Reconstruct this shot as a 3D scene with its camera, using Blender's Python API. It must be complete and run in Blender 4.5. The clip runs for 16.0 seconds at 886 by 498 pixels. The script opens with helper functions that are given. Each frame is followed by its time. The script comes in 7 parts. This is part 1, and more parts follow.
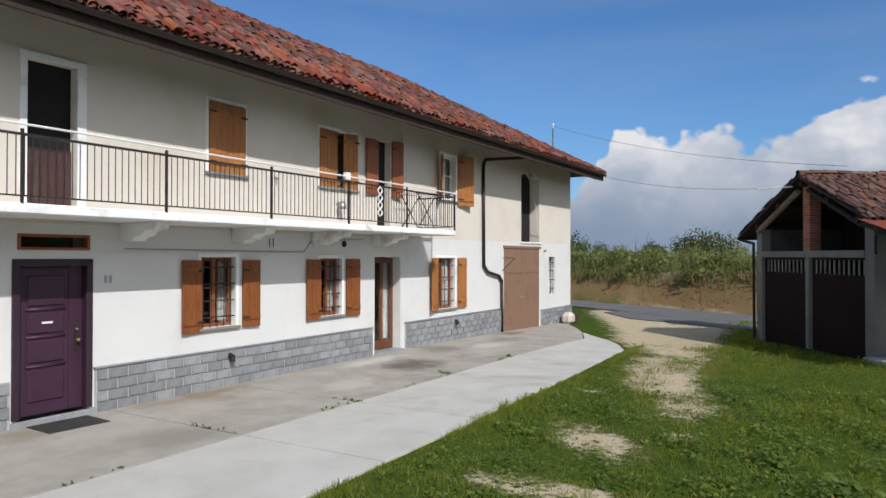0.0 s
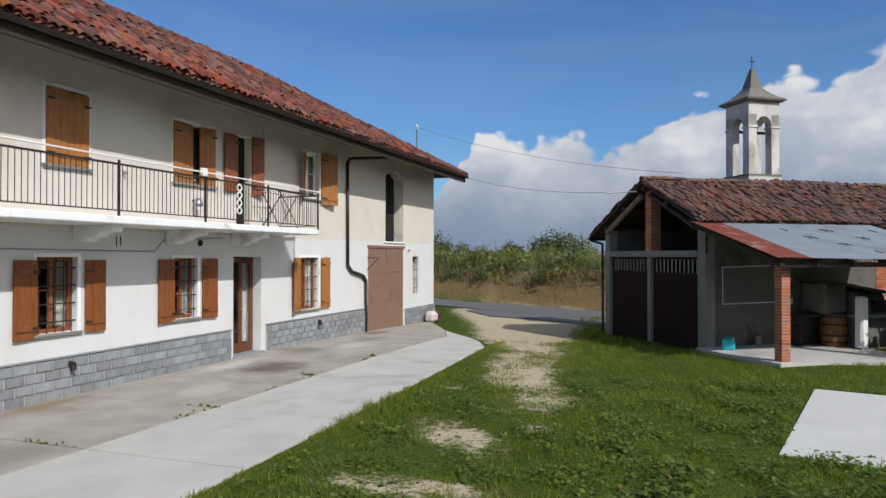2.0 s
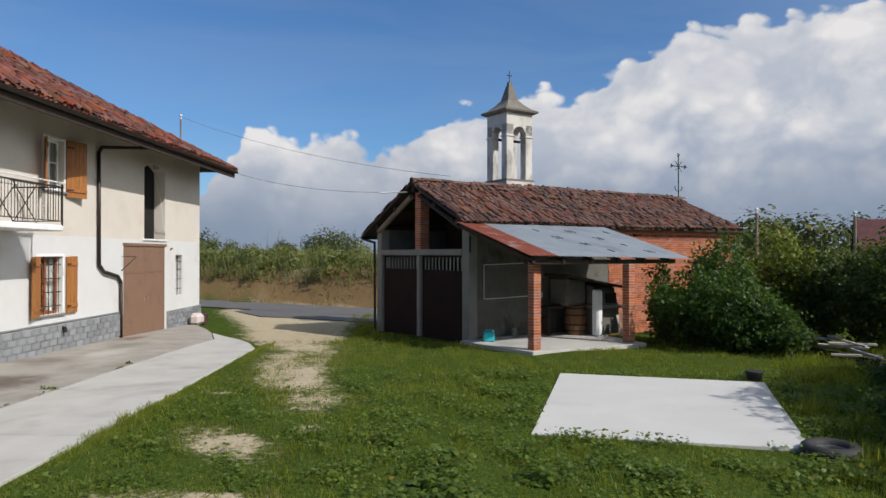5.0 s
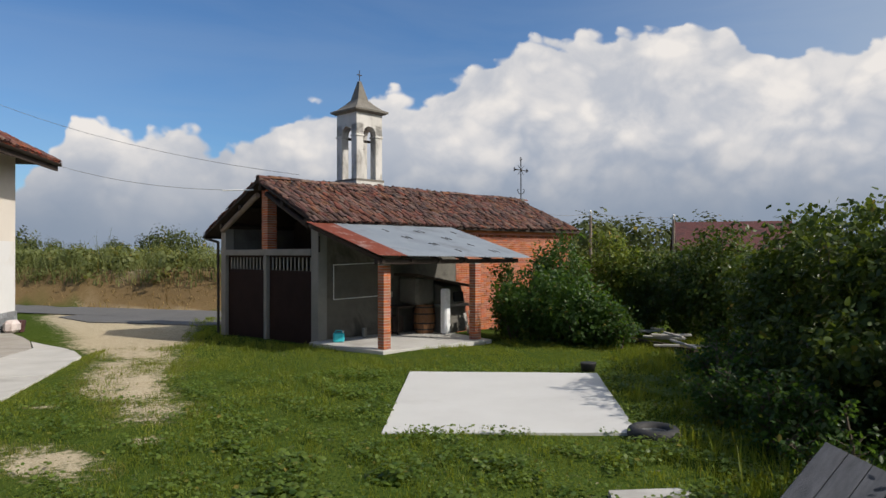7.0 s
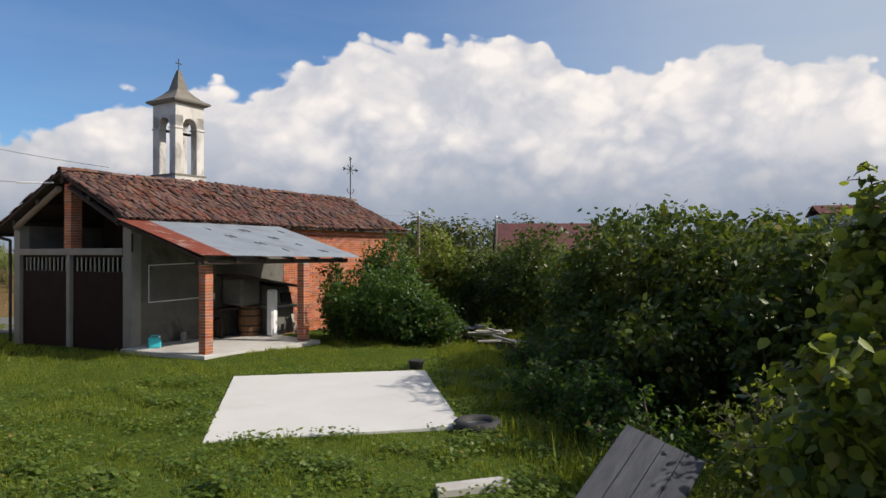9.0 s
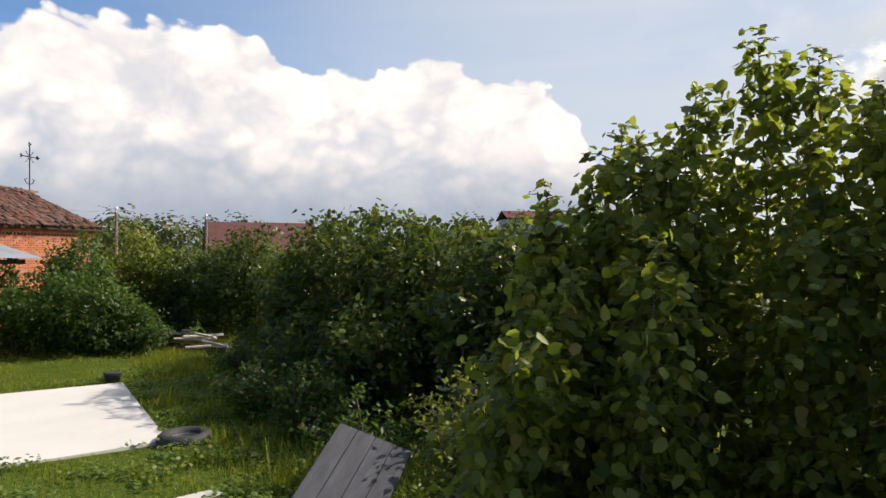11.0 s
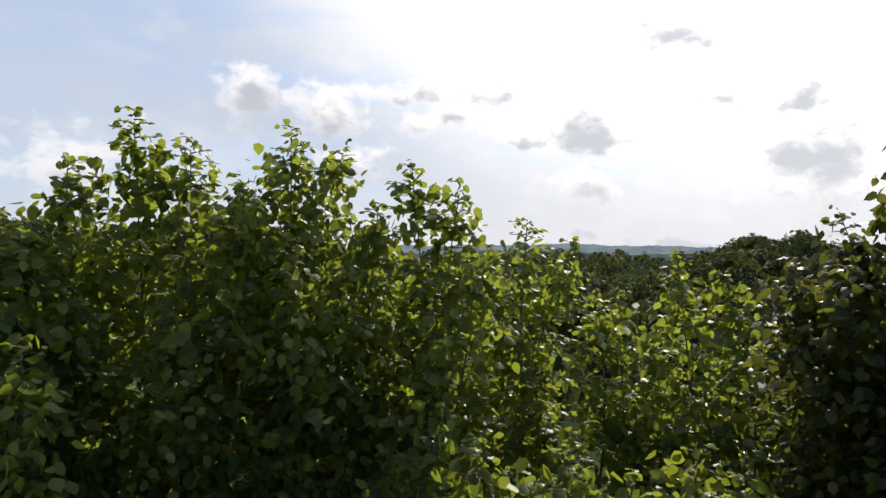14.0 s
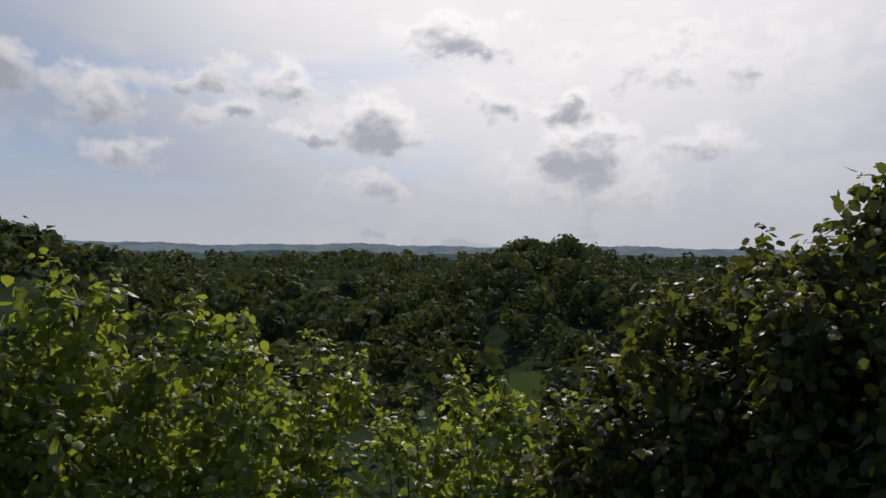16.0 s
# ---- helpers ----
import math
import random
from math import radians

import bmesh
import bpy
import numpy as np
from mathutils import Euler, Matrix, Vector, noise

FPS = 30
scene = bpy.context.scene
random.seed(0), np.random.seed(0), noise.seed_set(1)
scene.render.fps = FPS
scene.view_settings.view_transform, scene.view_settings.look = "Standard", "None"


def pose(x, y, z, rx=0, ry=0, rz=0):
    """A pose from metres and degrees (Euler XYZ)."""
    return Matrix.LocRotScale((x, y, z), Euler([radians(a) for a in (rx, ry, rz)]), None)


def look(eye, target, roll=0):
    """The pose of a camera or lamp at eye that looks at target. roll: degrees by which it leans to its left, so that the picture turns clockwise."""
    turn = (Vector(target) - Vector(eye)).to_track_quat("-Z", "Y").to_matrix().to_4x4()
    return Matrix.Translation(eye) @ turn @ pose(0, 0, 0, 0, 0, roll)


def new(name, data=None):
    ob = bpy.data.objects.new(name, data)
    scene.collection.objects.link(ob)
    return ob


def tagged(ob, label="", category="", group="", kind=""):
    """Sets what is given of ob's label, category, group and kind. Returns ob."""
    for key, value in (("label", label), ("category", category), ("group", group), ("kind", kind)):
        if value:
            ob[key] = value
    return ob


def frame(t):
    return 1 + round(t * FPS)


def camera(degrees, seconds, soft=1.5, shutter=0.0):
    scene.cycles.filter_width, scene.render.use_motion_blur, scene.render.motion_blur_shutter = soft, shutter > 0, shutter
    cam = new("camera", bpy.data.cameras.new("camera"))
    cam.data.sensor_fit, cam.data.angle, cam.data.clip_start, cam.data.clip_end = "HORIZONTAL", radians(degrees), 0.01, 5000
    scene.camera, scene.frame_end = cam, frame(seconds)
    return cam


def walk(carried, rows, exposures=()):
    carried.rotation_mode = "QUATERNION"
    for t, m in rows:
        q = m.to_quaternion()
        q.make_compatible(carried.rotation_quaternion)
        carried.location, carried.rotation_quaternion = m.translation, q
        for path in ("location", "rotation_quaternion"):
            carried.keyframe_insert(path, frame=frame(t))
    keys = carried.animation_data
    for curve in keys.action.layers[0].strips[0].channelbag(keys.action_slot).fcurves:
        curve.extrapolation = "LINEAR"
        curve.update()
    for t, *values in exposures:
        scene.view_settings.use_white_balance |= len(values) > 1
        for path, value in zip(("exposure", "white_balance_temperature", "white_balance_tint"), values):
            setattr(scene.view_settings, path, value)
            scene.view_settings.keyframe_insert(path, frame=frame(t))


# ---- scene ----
cam = camera(64.84, 16.0)
YAW0 = 30.7
# seconds, turn, pitch, roll, height of the eye
TURNS = [
    (0.0, 0.02, 0.57, -0.06, 2.45), (0.5, -2.63, 0.59, -0.05, 2.45), (1.0, -5.46, 0.58, -0.06, 2.45), (1.5, -8.29, 0.56, -0.07, 2.45),
    (2.0, -11.10, 0.55, -0.06, 2.45), (2.5, -14.15, 0.54, -0.04, 2.45), (3.0, -17.34, 0.51, -0.06, 2.45), (3.5, -20.41, 0.48, -0.05, 2.45),
    (4.0, -23.53, 0.46, -0.05, 2.45), (4.5, -26.60, 0.45, -0.03, 2.45), (5.25, -31.18, 0.43, 0.0, 2.45), (6.0, -35.74, 0.42, 0.02, 2.45),
    (6.5, -38.80, 0.41, 0.04, 2.45), (7.0, -41.85, 0.42, 0.09, 2.45), (7.5, -44.92, 0.42, 0.10, 2.45), (8.0, -48.05, 0.42, 0.09, 2.45),
    (8.5, -51.60, 0.40, 0.08, 2.45), (9.0, -55.80, 0.38, 0.06, 2.45), (9.5, -60.45, 0.35, 0.04, 2.45), (10.0, -65.70, 0.33, 0.02, 2.45),
    (10.5, -71.50, 0.31, 0.00, 2.46), (11.0, -78.91, 0.32, 0.00, 2.48), (11.5, -86.90, 0.25, -0.02, 2.53), (12.0, -95.23, 0.17, -0.06, 2.61),
    (12.5, -103.53, 0.10, -0.08, 2.71), (13.0, -111.45, -0.03, -0.07, 2.83), (13.5, -119.35, -0.12, -0.12, 2.93), (14.0, -127.18, -0.11, -0.24, 3.00),
    (14.5, -134.99, -0.13, -0.29, 3.07), (15.0, -141.71, -0.08, -0.40, 3.22), (15.5, -143.81, -0.06, -0.46, 3.47), (16.0, -144.31, -0.06, -0.50, 3.83)]
# seconds, stops, white balance and tint
EXPOSURES = [(0.0, -0.24, 6250, 11), (1.5, -0.32, 6250, 11), (4.0, -0.28, 6350, 11), (6.5, -0.20, 6700, 11), (8.0, -0.14, 6900, 12), (10.5, 0.26, 7200, 14), (11.5, 0.44, 7500, 14), (12.5, 0.50, 7300, 14), (13.5, 0.40, 6900, 14), (14.5, 0.0, 6600, 15), (15.5, -0.42, 6500, 16), (16.0, -0.5, 6500, 16)]
walk(cam, [(t, pose(0, 0, z, 90 + p, r, YAW0 + y)) for t, y, p, r, z in TURNS], EXPOSURES)

# ---- light ----
SUN_AZ, SUN_EL = 121.8, 39.5          # clockwise from +y, degrees


class Nodes:
    """Short hand for node trees: every method returns an output socket."""

    def __init__(self, tree):
        self.t = tree
        tree.nodes.clear()

    def add(self, kind, **kw):
        n = self.t.nodes.new(kind)
        for k, v in kw.items():
            if k == "noise_dimensions":
                n.noise_dimensions = v
            elif k == "operation":
                n.operation = v
            elif k == "data_type":
                n.data_type = v
            elif k == "blend_type":
                n.blend_type = v
        return n

    def put(self, socket, v):
        if isinstance(v, bpy.types.NodeSocket):
            self.t.links.new(v, socket)
        elif v is not None:
            socket.default_value = v

    def math(self, op, a, b=None, c=None, clamp=False):
        n = self.add("ShaderNodeMath", operation=op)
        n.use_clamp = clamp
        for i, v in enumerate((a, b, c)):
            self.put(n.inputs[i], v)
        return n.outputs[0]

    def ramp(self, fac, stops):
        n = self.add("ShaderNodeValToRGB")
        e = n.color_ramp.elements
        while len(e) < len(stops):
            e.new(0.5)
        for i, (p, c) in enumerate(stops):
            e[i].position = p
            e[i].color = (c, c, c, 1) if isinstance(c, (int, float)) else (*c, 1)
        self.put(n.inputs[0], fac)
        return n.outputs[0]

    def step(self, v, lo, hi):
        n = self.add("ShaderNodeMapRange")
        n.interpolation_type = "SMOOTHSTEP"
        for i, x in enumerate((v, lo, hi, 0.0, 1.0)):
            self.put(n.inputs[i], x)
        return n.outputs[0]

    def noise(self, vec, scale, detail=4.0, rough=0.55, distort=0.0, kind="3D"):
        n = self.add("ShaderNodeTexNoise", noise_dimensions=kind)
        self.put(n.inputs["Vector"], vec)
        n.inputs["Scale"].default_value = scale
        n.inputs["Detail"].default_value = detail
        n.inputs["Roughness"].default_value = rough
        n.inputs["Distortion"].default_value = distort
        return n.outputs["Fac"]

    def cells(self, vec, scale):
        n = self.add("ShaderNodeTexVoronoi")
        n.feature = "SMOOTH_F1"
        self.put(n.inputs["Vector"], vec)
        n.inputs["Scale"].default_value = scale
        n.inputs["Smoothness"].default_value = 0.35
        return n.outputs["Distance"]

    def mix(self, fac, a, b, blend="MIX"):
        n = self.add("ShaderNodeMix", data_type="RGBA", blend_type=blend)
        self.put(n.inputs[0], fac)
        for i, v in ((6, a), (7, b)):
            self.put(n.inputs[i], (*v, 1) if isinstance(v, tuple) and len(v) == 3 else v)
        return n.outputs[2]

    def combine(self, x, y, z):
        n = self.add("ShaderNodeCombineXYZ")
        for i, v in enumerate((x, y, z)):
            self.put(n.inputs[i], v)
        return n.outputs[0]

    def split(self, v):
        n = self.add("ShaderNodeSeparateXYZ")
        self.put(n.inputs[0], v)
        return n.outputs

    def vscale(self, v, s):
        n = self.add("ShaderNodeVectorMath", operation="MULTIPLY")
        self.put(n.inputs[0], v)
        n.inputs[1].default_value = s
        return n.outputs[0]


def build_sky():
    world = bpy.data.worlds.new("sky")
    scene.world = world
    world.use_nodes = True
    g = Nodes(world.node_tree)
    sky = g.add("ShaderNodeTexSky")
    sky.sky_type = "NISHITA"
    sky.sun_disc = False
    sky.sun_elevation = radians(SUN_EL)
    sky.sun_rotation = radians(SUN_AZ)
    sky.air_density, sky.dust_density, sky.ozone_density = 1.0, 0.6, 1.6
    way = g.add("ShaderNodeTexCoord").outputs["Generated"]
    x, y, z = g.split(way)
    flat = g.math("SQRT", g.math("ADD", g.math("MULTIPLY", x, x), g.math("MULTIPLY", y, y)))
    el = g.math("DIVIDE", z, g.math("MAXIMUM", flat, 0.02))
    az = g.math("DIVIDE", g.math("ARCTAN2", x, y), radians(180.0))      # -1 .. 1, clockwise from +y
    blue = g.vscale(sky.outputs[0], (SKY_GAIN * 0.72, SKY_GAIN * 1.13, SKY_GAIN * 1.56))
    # the towering cumulus: its upper edge by bearing
    top = g.ramp(g.math("MULTIPLY_ADD", az, 0.5, 0.5), [(0.5 + a / 360.0, h) for a, h in CUMULUS])
    p = g.combine(g.math("MULTIPLY", az, 9.0), g.math("MULTIPLY", el, 3.2), 0.0)
    big = g.noise(p, 1.5, 5.0, 0.5, 0.2)
    fine = g.noise(p, 5.0, 4.0, 0.5, 0.1)
    warp = g.combine(g.math("MULTIPLY_ADD", az, 9.0, g.math("MULTIPLY", fine, 0.22)), g.math("MULTIPLY_ADD", el, 4.0, g.math("MULTIPLY", big, 0.30)), 0.0)
    puff = g.math("SUBTRACT", 1.0, g.math("MULTIPLY_ADD", g.cells(warp, 5.5), 0.75, g.math("MULTIPLY", g.cells(warp, 13.0), 0.45)))
    rim = g.math("MULTIPLY_ADD", g.math("SUBTRACT", big, 0.5), 0.16, g.math("MULTIPLY", g.math("SUBTRACT", fine, 0.5), 0.06))
    rim = g.math("ADD", rim, g.math("MULTIPLY_ADD", puff, 0.045, -0.022))
    depth = g.math("ADD", g.math("SUBTRACT", top, el), rim)
    heap = g.step(depth, 0.0, 0.011)
    lump = g.noise(p, 3.2, 7.0, 0.58, 0.3)
    lit = g.math("ADD", g.math("MULTIPLY_ADD", g.step(lump, 0.34, 0.66), 0.50, g.math("MULTIPLY", g.step(puff, 0.22, 0.80), 0.50)), g.math("SUBTRACT", 0.30, g.math("MULTIPLY", depth, 1.7)), clamp=True)
    low = g.step(g.math("ADD", el, g.math("MULTIPLY_ADD", big, 0.12, -0.06)), 0.02, 0.17)
    white = g.mix(lit, (0.44, 0.51, 0.63), (0.94, 0.925, 0.915))
    white = g.mix(low, (0.22, 0.30, 0.43), white)
    # ragged smaller clouds, thicker toward the sun
    q = g.combine(g.math("MULTIPLY", az, 11.0), g.math("MULTIPLY", el, 5.6), 5.3)
    rag = g.math("ADD", g.noise(q, 1.45, 7.0, 0.52, 0.15), g.math("MULTIPLY_ADD", puff, 0.10, -0.05))
    veil = g.noise(g.combine(g.math("MULTIPLY", az, 5.0), g.math("MULTIPLY", el, 9.0), 8.0), 1.3, 6.0, 0.55, 0.5)
    sunward = g.step(az, 0.30, 0.56)
    curl = g.noise(g.combine(g.math("MULTIPLY", az, 9.0), g.math("MULTIPLY", el, 4.2), 2.2), 9.0, 6.0, 0.6, 0.3)
    azw = g.math("ADD", g.math("MULTIPLY", az, 180.0), g.math("MULTIPLY_ADD", fine, 7.0, -3.5))
    elw = g.math("ADD", el, g.math("MULTIPLY_ADD", lump, 0.11, -0.055))

    def field(drop):
        most = None
        for a, e, w, h, k in CLOUDS:
            dx, dy = g.math("MULTIPLY_ADD", azw, 1 / w, -a / w), g.math("MULTIPLY_ADD", elw, 1 / h, -e / h + drop)
            one = g.math("MULTIPLY_ADD", g.math("SQRT", g.math("MULTIPLY_ADD", dx, dx, g.math("MULTIPLY", dy, dy))), -k, k)
            most = one if most is None else g.math("MAXIMUM", most, one)
        return g.math("ADD", most, g.math("ADD", g.math("MULTIPLY_ADD", curl, 1.5, -0.75), g.math("MULTIPLY_ADD", puff, 0.5, -0.25)))

    spread = g.step(field(0.0), -0.28, 0.36)
    under = field(0.5)
    thin = g.math("MULTIPLY", g.step(rag, 0.47, 0.66), g.math("MULTIPLY", sunward, 0.55))
    dot = g.add("ShaderNodeVectorMath", operation="DOT_PRODUCT")
    g.put(dot.inputs[0], way)
    a, e = radians(SUN_AZ), radians(SUN_EL)
    dot.inputs[1].default_value = (math.sin(a) * math.cos(e), math.cos(a) * math.cos(e), math.sin(e))
    near = g.step(dot.outputs["Value"], 0.70, 0.96)
    haze = g.math("MULTIPLY_ADD", g.step(veil, 0.30, 0.66), g.math("MULTIPLY_ADD", sunward, 0.40, 0.10), g.math("MULTIPLY", g.step(az, 0.08, 0.34), 0.78), clamp=True)
    col = g.mix(haze, blue, g.mix(near, (0.49, 0.575, 0.68), (1.24, 1.24, 1.22)))
    inner = g.step(under, -0.20, 0.75)
    col = g.mix(thin, col, g.mix(near, (0.80, 0.82, 0.85), (1.3, 1.3, 1.27)))
    grey = g.mix(inner, g.mix(near, (0.88, 0.89, 0.90), (1.4, 1.4, 1.36)), g.mix(near, (0.46, 0.51, 0.57), (0.60, 0.64, 0.69)))
    col = g.mix(spread, col, grey)
    col = g.mix(heap, col, white)
    # pale haze along the horizon
    pale = g.math("MULTIPLY", g.step(el, 0.16, 0.0), g.math("MULTIPLY_ADD", sunward, 0.6, 0.15))
    col = g.mix(pale, col, (0.70, 0.73, 0.76))
    back = g.add("ShaderNodeBackground")
    g.put(back.inputs[0], col)
    back.inputs[1].default_value = 1.0
    g.t.links.new(back.outputs[0], g.add("ShaderNodeOutputWorld").inputs[0])


SKY_GAIN = 0.085
# bearing (clockwise from +y), height of the cumulus' edge (rise over run)
CUMULUS = [(-180, 0.0), (-40, 0.0), (-21, 0.06), (-18.5, 0.12), (-16.5, 0.17), (-12.5, 0.145), (-9, 0.185), (-5.5, 0.165), (-1.5, 0.205), (4, 0.215),
           (9, 0.235), (12, 0.275), (14.5, 0.305), (17.5, 0.335), (21, 0.318), (26, 0.298), (29, 0.302), (33, 0.284), (36, 0.272), (40, 0.271),
           (44, 0.268), (49, 0.280), (52.5, 0.255), (55.4, 0.272), (57.8, 0.220), (59.4, 0.180), (61, 0.12), (63, 0.06), (65, 0.0), (180, 0.0)]
# smaller clouds toward the sun: bearing, rise over run, half width in degrees, half height, thickness
CLOUDS = [(108.0, 0.174, 4.6, 0.05, 1), (102.5, 0.164, 1.7, 0.018, 0.8), (87.2, 0.196, 2.9, 0.039, 0.9), (81.3, 0.218, 2.5, 0.037, 0.9), (88.8, 0.124, 3.0, 0.022, 0.7), (100.7, 0.227, 3.1, 0.03, 0.75), (94.2, 0.225, 4.3, 0.019, 0.45), (124.9, 0.145, 3.9, 0.057, 1), (123.8, 0.201, 2.2, 0.021, 0.9), (125.8, 0.078, 6.5, 0.055, 0.55), (114.1, 0.307, 5.3, 0.045, 0.75), (107.8, 0.085, 2.8, 0.026, 0.5), (134.1, 0.13, 2.9, 0.024, 0.7), (132.5, 0.249, 8.4, 0.05, 0.3), (96.3, 0.18, 2.6, 0.017, 0.5), (117.8, 0.209, 2.7, 0.023, 0.4), (69, 0.1, 4, 0.05, 0.4)]
build_sky()
sun = new("sun", bpy.data.lights.new("sun", "SUN"))
sun.data.energy, sun.data.angle, sun.data.color = 4.8, radians(0.55), (1.0, 0.965, 0.91)
sun.matrix_world = look((0, 0, 0), (-math.sin(radians(SUN_AZ)), -math.cos(radians(SUN_AZ)), -math.tan(radians(SUN_EL))))

# ---- materials ----
def surface(name, c1, c2, scale=3.0, rough=0.8, bump=0.2, fine=40.0, metal=0.0, stain=None, stain_scale=0.6, amount=0.5, vary=0.0, stretch=(1, 1, 1), spec=0.4, spills=()):
    """A rough surface: two colours mixed by a noise, fine grain with relief, stains with a shape of their own, and variation from piece to piece."""
    m = bpy.data.materials.new(name)
    m.use_nodes = True
    g = Nodes(m.node_tree)
    co = g.vscale(g.add("ShaderNodeTexCoord").outputs["Object"], stretch)
    n1 = g.noise(co, scale, 6.0, 0.6)
    n2 = g.noise(co, fine, 3.0, 0.6)
    fac = g.math("MULTIPLY_ADD", n2, 0.45, g.math("MULTIPLY_ADD", n1, 1.7, -0.62), clamp=True)
    col = g.mix(fac, c1, c2)
    if stain:
        s = g.step(g.noise(co, stain_scale, 7.0, 0.62, 0.4), 0.5, 0.72)
        col = g.mix(g.math("MULTIPLY", s, amount), col, stain)
    for sx, sy, rx, ry, tone in spills:
        px, py, _ = g.split(co)
        ex, ey = g.math("DIVIDE", g.math("SUBTRACT", px, sx), rx), g.math("DIVIDE", g.math("SUBTRACT", py, sy), ry)
        q = g.math("SQRT", g.math("ADD", g.math("MULTIPLY", ex, ex), g.math("MULTIPLY", ey, ey)))
        q = g.math("ADD", q, g.math("MULTIPLY_ADD", g.noise(co, 2.2, 6.0, 0.65), 1.6, -0.8))
        col = g.mix(g.math("MULTIPLY", g.step(q, 1.15, 0.25), 0.75), col, tone)
    if vary:
        info = g.add("ShaderNodeObjectInfo").outputs["Random"]
        isl = g.add("ShaderNodeNewGeometry").outputs["Random Per Island"]
        r = g.math("FRACT", g.math("ADD", info, isl))
        hs = g.add("ShaderNodeHueSaturation")
        g.put(hs.inputs["Hue"], g.math("MULTIPLY_ADD", r, 0.03 * vary, 0.5 - 0.015 * vary))
        g.put(hs.inputs["Saturation"], g.math("MULTIPLY_ADD", g.math("FRACT", g.math("MULTIPLY", r, 7.3)), 0.5 * vary, 1.0 - 0.25 * vary))
        g.put(hs.inputs["Value"], g.math("MULTIPLY_ADD", g.math("FRACT", g.math("MULTIPLY", r, 3.7)), 0.9 * vary, 1.0 - 0.45 * vary))
        g.put(hs.inputs["Color"], col)
        col = hs.outputs[0]
    b = g.add("ShaderNodeBsdfPrincipled")
    g.put(b.inputs["Base Color"], col)
    g.put(b.inputs["Roughness"], g.math("MULTIPLY_ADD", n2, 0.2, rough - 0.1, clamp=True))
    b.inputs["Metallic"].default_value = metal
    b.inputs["Specular IOR Level"].default_value = spec
    if bump:
        bp = g.add("ShaderNodeBump")
        bp.inputs["Strength"].default_value = bump
        bp.inputs["Distance"].default_value = 0.02
        g.put(bp.inputs["Height"], g.math("MULTIPLY_ADD", n1, 0.6, n2))
        g.put(b.inputs["Normal"], bp.outputs[0])
    g.t.links.new(b.outputs[0], g.add("ShaderNodeOutputMaterial").inputs[0])
    return m


def leaf_surface(name, dark, light, sheer=0.45, rough=0.45, patch=1.3, gloss=0.28, speck=0.7):
    m = bpy.data.materials.new(name)
    m.use_nodes = True
    g = Nodes(m.node_tree)
    isl = g.add("ShaderNodeNewGeometry").outputs["Random Per Island"]
    co = g.add("ShaderNodeTexCoord").outputs["Object"]
    f = g.math("ADD", g.math("MULTIPLY_ADD", g.noise(co, patch, 3.0), 1.8, -0.45), g.math("MULTIPLY_ADD", isl, speck, -0.5 * speck), clamp=True)
    col = g.mix(f, dark, light)
    col = g.mix(g.step(isl, 0.965, 0.99), col, (0.20, 0.15, 0.03))
    b = g.add("ShaderNodeBsdfPrincipled")
    g.put(b.inputs["Base Color"], col)
    b.inputs["Roughness"].default_value = rough
    b.inputs["Specular IOR Level"].default_value = gloss
    tr = g.add("ShaderNodeBsdfTranslucent")
    g.put(tr.inputs[0], g.mix(0.75, col, (light[0] * 2.0, light[1] * 1.9, light[2] * 0.8)))
    mx = g.add("ShaderNodeMixShader")
    mx.inputs[0].default_value = sheer
    g.t.links.new(b.outputs[0], mx.inputs[1])
    g.t.links.new(tr.outputs[0], mx.inputs[2])
    g.t.links.new(mx.outputs[0], g.add("ShaderNodeOutputMaterial").inputs[0])
    return m


def glass_surface(name):
    m = bpy.data.materials.new(name)
    m.use_nodes = True
    g = Nodes(m.node_tree)
    b = g.add("ShaderNodeBsdfPrincipled")
    b.inputs["Base Color"].default_value = (0.86, 0.89, 0.88, 1)
    b.inputs["Roughness"].default_value = 0.03
    b.inputs["Transmission Weight"].default_value = 1.0
    b.inputs["IOR"].default_value = 1.45
    g.t.links.new(b.outputs[0], g.add("ShaderNodeOutputMaterial").inputs[0])
    return m


CREAM = surface("cream_plaster", (0.60, 0.55, 0.485), (0.68, 0.625, 0.555), 0.8, 0.9, 0.15, 60, stain=(0.54, 0.47, 0.37), stain_scale=0.55, amount=0.6)
WHITE = surface("white_plaster", (0.61, 0.607, 0.60), (0.68, 0.677, 0.67), 0.9, 0.9, 0.15, 60, stain=(0.57, 0.53, 0.47), stain_scale=0.8, amount=0.5)
TRIM = surface("white_paint", (0.76, 0.77, 0.77), (0.84, 0.84, 0.83), 4, 0.75, 0.15, 50, stain=(0.42, 0.39, 0.34), stain_scale=1.7, amount=0.75)
PLINTH = surface("grey_stone", (0.17, 0.18, 0.19), (0.30, 0.31, 0.32), 7, 0.75, 0.5, 45, vary=0.45)
MORTAR = surface("mortar", (0.36, 0.36, 0.35), (0.46, 0.45, 0.43), 6, 0.95, 0.3, 60)
TILE = surface("clay_tile", (0.105, 0.036, 0.026), (0.20, 0.074, 0.050), 6, 0.85, 0.5, 40, stain=(0.055, 0.036, 0.031), stain_scale=1.6, amount=0.9, vary=1.25)
OLD_TILE = surface("old_clay_tile", (0.085, 0.042, 0.032), (0.150, 0.072, 0.052), 5, 0.9, 0.5, 40, stain=(0.055, 0.043, 0.038), stain_scale=1.6, amount=0.85, vary=1.15)
